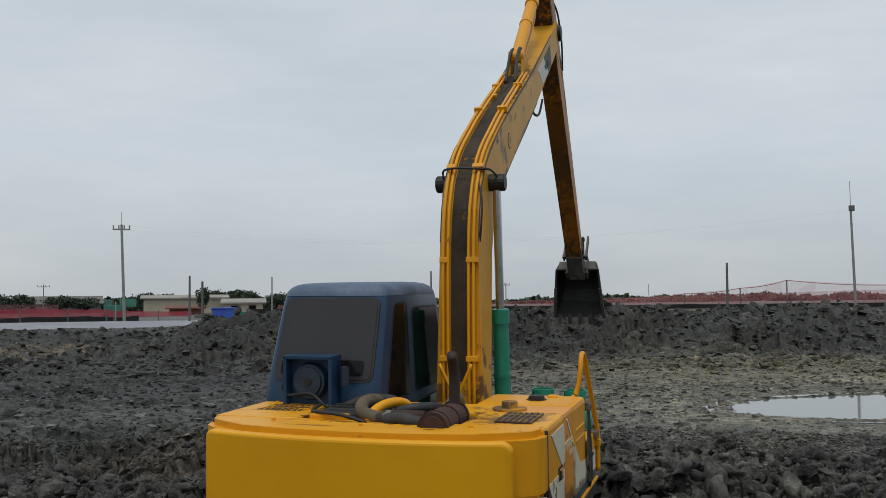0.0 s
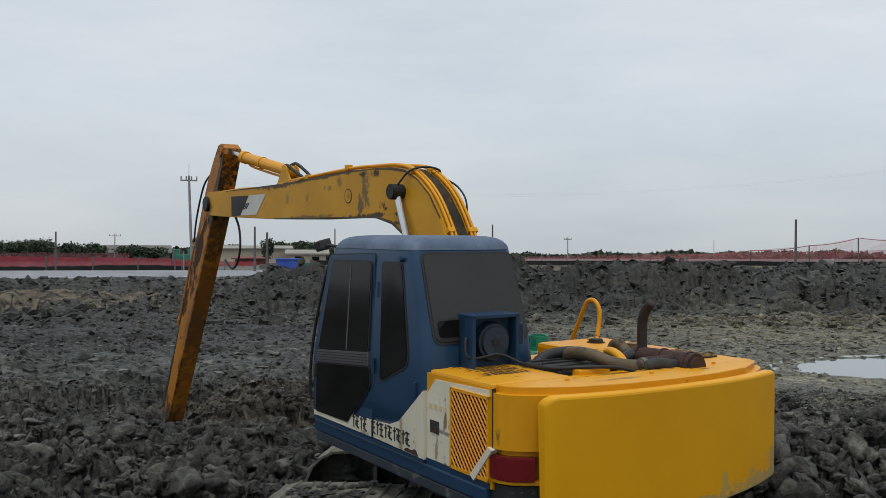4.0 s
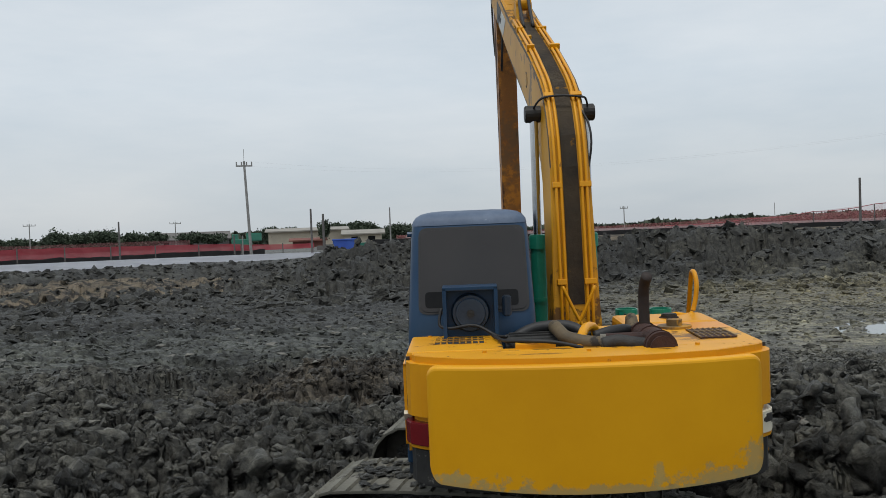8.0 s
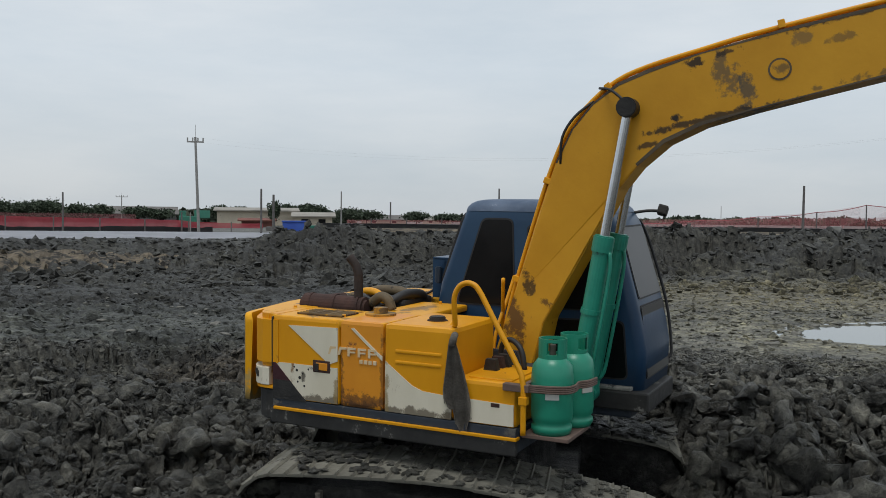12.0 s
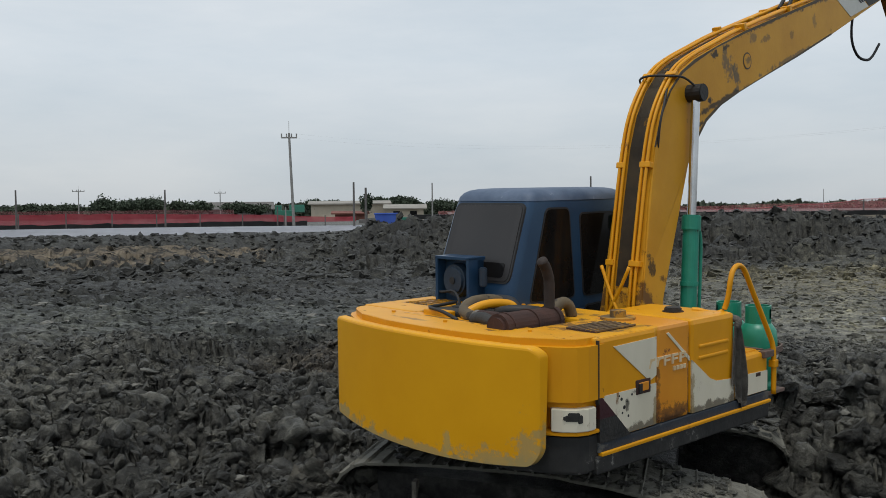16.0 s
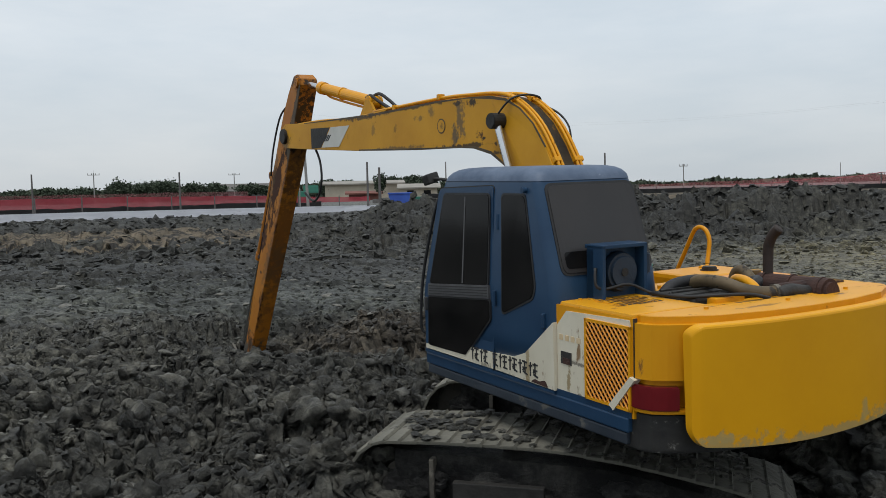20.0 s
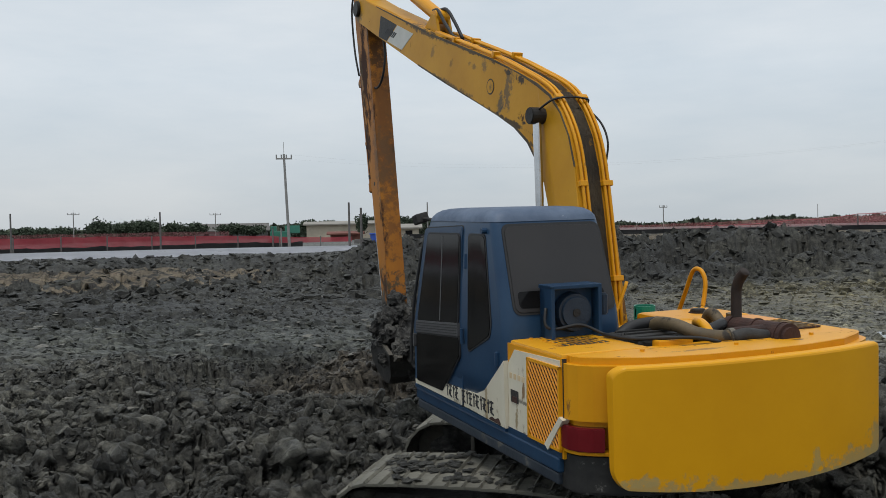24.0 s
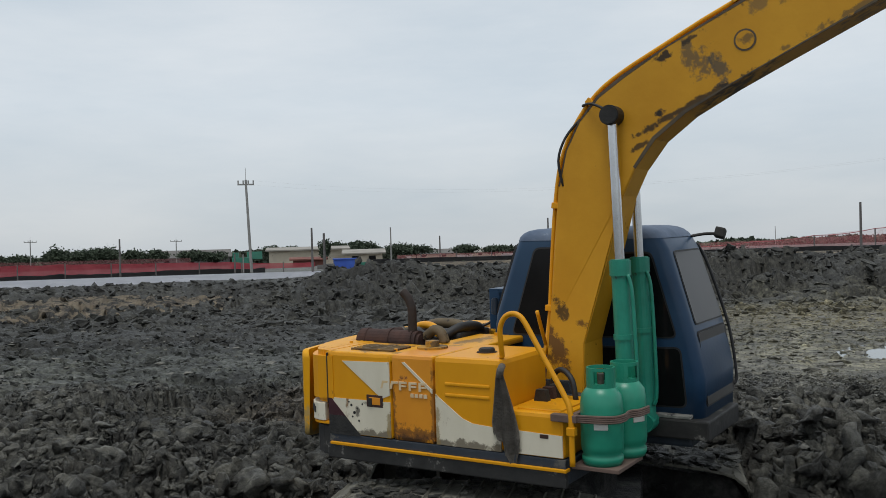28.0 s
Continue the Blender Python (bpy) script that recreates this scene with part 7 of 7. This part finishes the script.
def woods(name, label, a0, a1, far, el_lo, el_hi, n, leaf, material, seed):
    rng = np.random.default_rng(seed)
    az = rng.uniform(min(a0, a1), max(a0, a1), n)
    top = el_lo + (el_hi - el_lo) * (0.5 + 0.5 * vnoise(az, az * 0 + seed, 0.9, seed)) * (0.7 + 0.3 * vnoise(az, az * 0 + 3, 3.1, seed + 1))
    d = far + rng.uniform(-12, 12, n)
    z0, z1 = OUT - 0.3, EYE + d * np.tan(np.radians(top))
    z = z0 + (z1 - z0) * rng.uniform(0, 1, n) ** 0.7
    p = np.stack([-np.sin(np.radians(az)) * d, np.cos(np.radians(az)) * d, z], 1)
    d1 = rng.normal(0, 1, (n, 3))
    d1 /= np.linalg.norm(d1, axis=1)[:, None]
    d2 = np.cross(d1, rng.normal(0, 1, (n, 3)))
    d2 /= np.linalg.norm(d2, axis=1)[:, None]
    s = leaf * rng.uniform(0.5, 1.5, (n, 1))
    v = np.stack([p - d1 * s, p + d2 * s * 0.7, p + d1 * s, p - d2 * s * 0.7], 1).reshape(-1, 3)
    tagged(raw(name, v.tolist(), np.arange(n * 4).reshape(n, 4).tolist(), material), label, "trees", kind="stuff")


def greenery():
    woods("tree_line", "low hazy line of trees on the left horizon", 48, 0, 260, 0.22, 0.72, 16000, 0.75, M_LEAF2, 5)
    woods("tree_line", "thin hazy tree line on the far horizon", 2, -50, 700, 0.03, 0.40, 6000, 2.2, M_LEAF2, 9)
    for k, (az, el, w) in enumerate(((24.0, 0.62, 7), (20.4, 0.98, 5.5), (19.0, 0.9, 7), (17.8, 0.95, 6), (16.2, 0.75, 4.5), (15.0, 0.72, 5), (13.0, 0.62, 6), (11.8, 0.55, 7), (8.0, 0.78, 6), (6.9, 0.72, 3.5),
                                     (4.3, 0.92, 6), (3.2, 0.98, 7), (2.3, 0.85, 6), (0.2, 0.7, 7), (-0.7, 0.55, 8), (-3.8, 0.5, 6), (-5.6, 0.42, 6), (28.0, 0.6, 6), (31.0, 0.7, 6), (26.0, 0.55, 7), (22.4, 0.6, 6))):
        tree(az, 205, el, w, 20 + k)
    tree(4.95, 120, 1.15, 1.6, 70, "thin dark shrub beside a post", 0.16)
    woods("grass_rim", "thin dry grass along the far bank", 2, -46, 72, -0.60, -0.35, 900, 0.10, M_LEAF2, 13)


banks()
nets()
poles()
buildings()
greenery()


# ---- motion ----
SWING = [
    (0, -27.3), (0.5, -8.4), (1, 8.4), (1.5, 18.3), (2, 23.7), (2.5, 26.1), (3, 26.6), (3.5, 26.6), (5.5, 24.0), (6, 22.6), (6.5, 19.5), (7, 15.3), (7.5, 8.8), (8, -3.7),
    (8.5, -22.2), (9, -43.0), (9.5, -67.4), (10, -90.2), (10.5, -104.2), (11, -113.4), (11.5, -119.8), (12, -122.1), (12.5, -123.2), (14.5, -97.8), (15, -81.2),
    (15.5, -65.1), (16, -48.0), (16.5, -27.4), (17, -7.8), (17.5, 8.3), (18, 20.6), (18.5, 27.2), (19, 30.5), (19.5, 30.6), (20, 31.1), (20.5, 30.9), (22.5, 29.8),
    (23, 28.6), (23.5, 26.0), (24, 21.7), (24.5, 13.5), (25, 0.5), (25.5, -17.7), (26, -42.6), (26.5, -70.2), (27, -94.0), (27.5, -113.0), (28, -124.9),
]
LIFT = [
    (0, 27.1), (0.5, 19.2), (1, 8.7), (1.5, 0.5), (2, -5.8), (2.5, -6.1), (3, -5.2), (3.5, -3.4), (5.5, 6.0), (6, 9.8), (6.5, 10.4), (7, 16.6), (7.5, 19.7), (8, 23.2),
    (9, 27.5), (9.5, 27.7), (10, 26.4), (10.5, 23.9), (11, 19.1), (11.5, 15.1), (12, 12.1), (12.5, 13.2), (14.5, 16.6), (15, 15.0), (15.5, 15.6), (16, 18.6),
    (16.5, 19.6), (17, 17.7), (17.5, 12.6), (18, 5.6), (18.5, -0.1), (19, -2.8), (19.5, -1.8), (20, -0.8), (20.5, 0.2), (22.5, 11.1), (23, 15.2), (23.5, 17.0),
    (24, 20.1), (24.5, 23.8), (25, 27.8), (25.5, 30.5), (26, 33.3), (26.5, 32.6), (27, 30.7), (27.5, 27.8), (28, 24.0),
]
REACH = [(0, 44), (1, 45.5), (2, 50.5), (2.5, 47), (3, 41), (3.5, 36), (5.5, 16.5), (6, 12.5), (7, 3), (8, 0.5), (9, 5), (10, 10.5), (11, 24.6), (12.5, 40.7), (14.5, 43), (16.5, 43), (17, 43.5), (18, 44), (19, 43.5), (20, 30.5), (20.5, 25.5),
         (22.5, 4.5), (23, -0.5), (24, -9.3), (25, -10), (26, -12.3), (27, -6.5), (28, 1)]
CURL = [(0, 28), (1, 32), (2, 36), (3, 12), (3.5, 0), (5.5, -55), (6, -70), (7, -82), (8, -86), (9, -86), (10.5, -84), (11.5, -50), (12.5, 0), (14.5, 30), (16.5, 28), (17.5, 32), (18, 38), (18.5, 34), (19, 20), (20, 5),
        (20.5, -5), (22.5, -66), (23, -76), (24, -84), (25, -86), (27, -84), (28, -72)]


def curve(table, t):
    """Smooth value between the rows of a table."""
    xs, ys = [r[0] for r in table], [r[1] for r in table]
    n = len(xs)
    i = max(0, min(n - 2, int(np.searchsorted(xs, t, side="right")) - 1))

    def slope(k):
        if k == 0 or k == n - 1:
            j = 0 if k == 0 else n - 2
            return (ys[j + 1] - ys[j]) / (xs[j + 1] - xs[j])
        a, b = (ys[k] - ys[k - 1]) / (xs[k] - xs[k - 1]), (ys[k + 1] - ys[k]) / (xs[k + 1] - xs[k])
        if a * b <= 0:
            return 0.0
        h0, h1 = xs[k] - xs[k - 1], xs[k + 1] - xs[k]
        return 3 * (h0 + h1) / ((2 * h1 + h0) / a + (h1 + 2 * h0) / b)
    h = xs[i + 1] - xs[i]
    u = (t - xs[i]) / h
    return (1 + 2 * u) * (1 - u) ** 2 * ys[i] + u * (1 - u) ** 2 * h * slope(i) + u * u * (3 - 2 * u) * ys[i + 1] + u * u * (u - 1) * h * slope(i + 1)


def turned(p, deg, base):
    c, s = math.cos(radians(deg)), math.sin(radians(deg))
    return (base[0] + c * p[0] - s * p[1], base[1] + s * p[0] + c * p[1])


def aim(p, q):
    """Turn about x that brings up to the way from p to q."""
    return math.degrees(math.atan2(-(q[0] - p[0]), q[1] - p[1]))


SKEW = 2.5                      # the boom's play to the left of the house's own heading


def stance(t):
    """Poses of all moving parts at t, in the excavator's own space."""
    u = pose(0, 0, 0, 0, 0, curve(SWING, t))
    ub = pose(0, 0, 0, 0, 0, curve(SWING, t) + SKEW)
    lift, reach, curl = curve(LIFT, t), curve(REACH, t), curve(CURL, t)
    piv = turned(PIVOT, lift, FOOT)
    tip = turned((0, -ARM), reach, piv)

    def put(x, p, a):
        return ub @ pose(x, p[0], p[1], a)
    out = {"turn": u, "boom": put(BX, FOOT, lift), "arm": put(BX, piv, reach), "bucket": put(BX, tip, curl)}
    pin = turned(PIN, lift, FOOT)
    for k, s in enumerate((-1, 1)):
        x = BX + s * 0.242
        out[f"b{k}"], out[f"r{k}"] = put(x, BCYL, aim(BCYL, pin)), put(x, pin, aim(BCYL, pin))
    foot, head = turned(ACYL, lift, FOOT), turned(TOP, reach, piv)
    out["ab"], out["ar"] = put(BX, foot, aim(foot, head)), put(BX, head, aim(foot, head))
    idler, lug = turned(IDLER, reach, piv), turned(LUG, curl, tip)
    a, b = 0.46, 0.44
    dx, dz = lug[0] - idler[0], lug[1] - idler[1]
    d = max(0.06, min(math.hypot(dx, dz), a + b - 0.01))
    dx, dz = dx / max(1e-6, math.hypot(dx, dz)), dz / max(1e-6, math.hypot(dx, dz))
    m = (a * a - b * b + d * d) / (2 * d)
    h = math.sqrt(max(0.0, a * a - m * m))
    ends = [(idler[0] + dx * m + s * h * -dz, idler[1] + dz * m + s * h * dx) for s in (-1, 1)]
    out_way = turned((1, 0), reach, (0, 0))
    e = max(ends, key=lambda p: (p[0] - idler[0]) * out_way[0] + (p[1] - idler[1]) * out_way[1])
    out["rock"], out["link"] = put(BX, idler, aim(idler, e)), put(BX, e, aim(e, lug))
    kf = turned(KCYL, reach, piv)
    out["kb"], out["kr"] = put(BX, kf, aim(kf, e)), put(BX, e, aim(kf, e))
    return out


def motions():
    times = [k / 10 for k in range(281)]
    st = [(t, stance(t)) for t in times]

    def go(ob, key):
        walk(ob, [(t, s[key]) for t, s in st])
    for ob in TURNING:
        go(ob, "turn")
    for ob, key in ((BOOM_OB, "boom"), (ARM_OB, "arm"), (BUCKET_OB, "bucket"), (RAMS[0][0], "b0"), (RAMS[0][1], "r0"), (RAMS[1][0], "b1"), (RAMS[1][1], "r1"), (ARM_RAM[0], "ab"), (ARM_RAM[1], "ar"),
                    (KICK_RAM[0], "kb"), (KICK_RAM[1], "kr"), (ROCKER, "rock"), (COUPLER, "link")):
        go(ob, key)
    for ob, m in ((GAS_A, pose(1.03, 0.80, 1.13, 0, 0, 20)), (GAS_B, pose(0.72, 0.86, 1.13, 0, 0, 60)), (RAG, pose(1.225, 0.085, 1.80))):
        walk(ob, [(t, FRAME @ s["turn"] @ m) for t, s in st])
    # one lump slips off the first load and drops to the pit floor
    t0, t1 = 8.8, 9.38
    off = Vector((0.35, -0.35, -0.75))
    start, mark = (FRAME @ stance(t0)["bucket"]) @ off, Vector((5.35, 11.2, 1.38))
    slide = (mark - start) / 0.2
    slide.z = 0
    rows = []
    for t in times:
        if t <= t0:
            p = (FRAME @ stance(t)["bucket"]) @ off
        else:
            u = min(t, t1) - t0
            p = start + slide * u
            p.z = max(0.05, start.z + (mark.z - start.z) * (u / 0.2) ** 2)
        rows.append((t, Matrix.Translation(p) @ pose(0, 0, 0, 0, 60 * min(max(t - t0, 0), t1 - t0), 0)))
    walk(DROP, rows)
    for ob, t0, t1 in ((LOADS[0], 4.6, 12.2), (LOADS[1], 21.3, 28.0)):
        rows = []
        for t in times:
            s = stance(min(max(t, t0), t1))
            m = FRAME @ s["bucket"]
            if t > t1:
                fall = min(1.0, (t - t1) / 0.7)
                m = Matrix.Translation((0, 0, -fall * fall * (m.translation.z - 0.3))) @ m
            rows.append((t, m))
        walk(ob, rows)


motions()
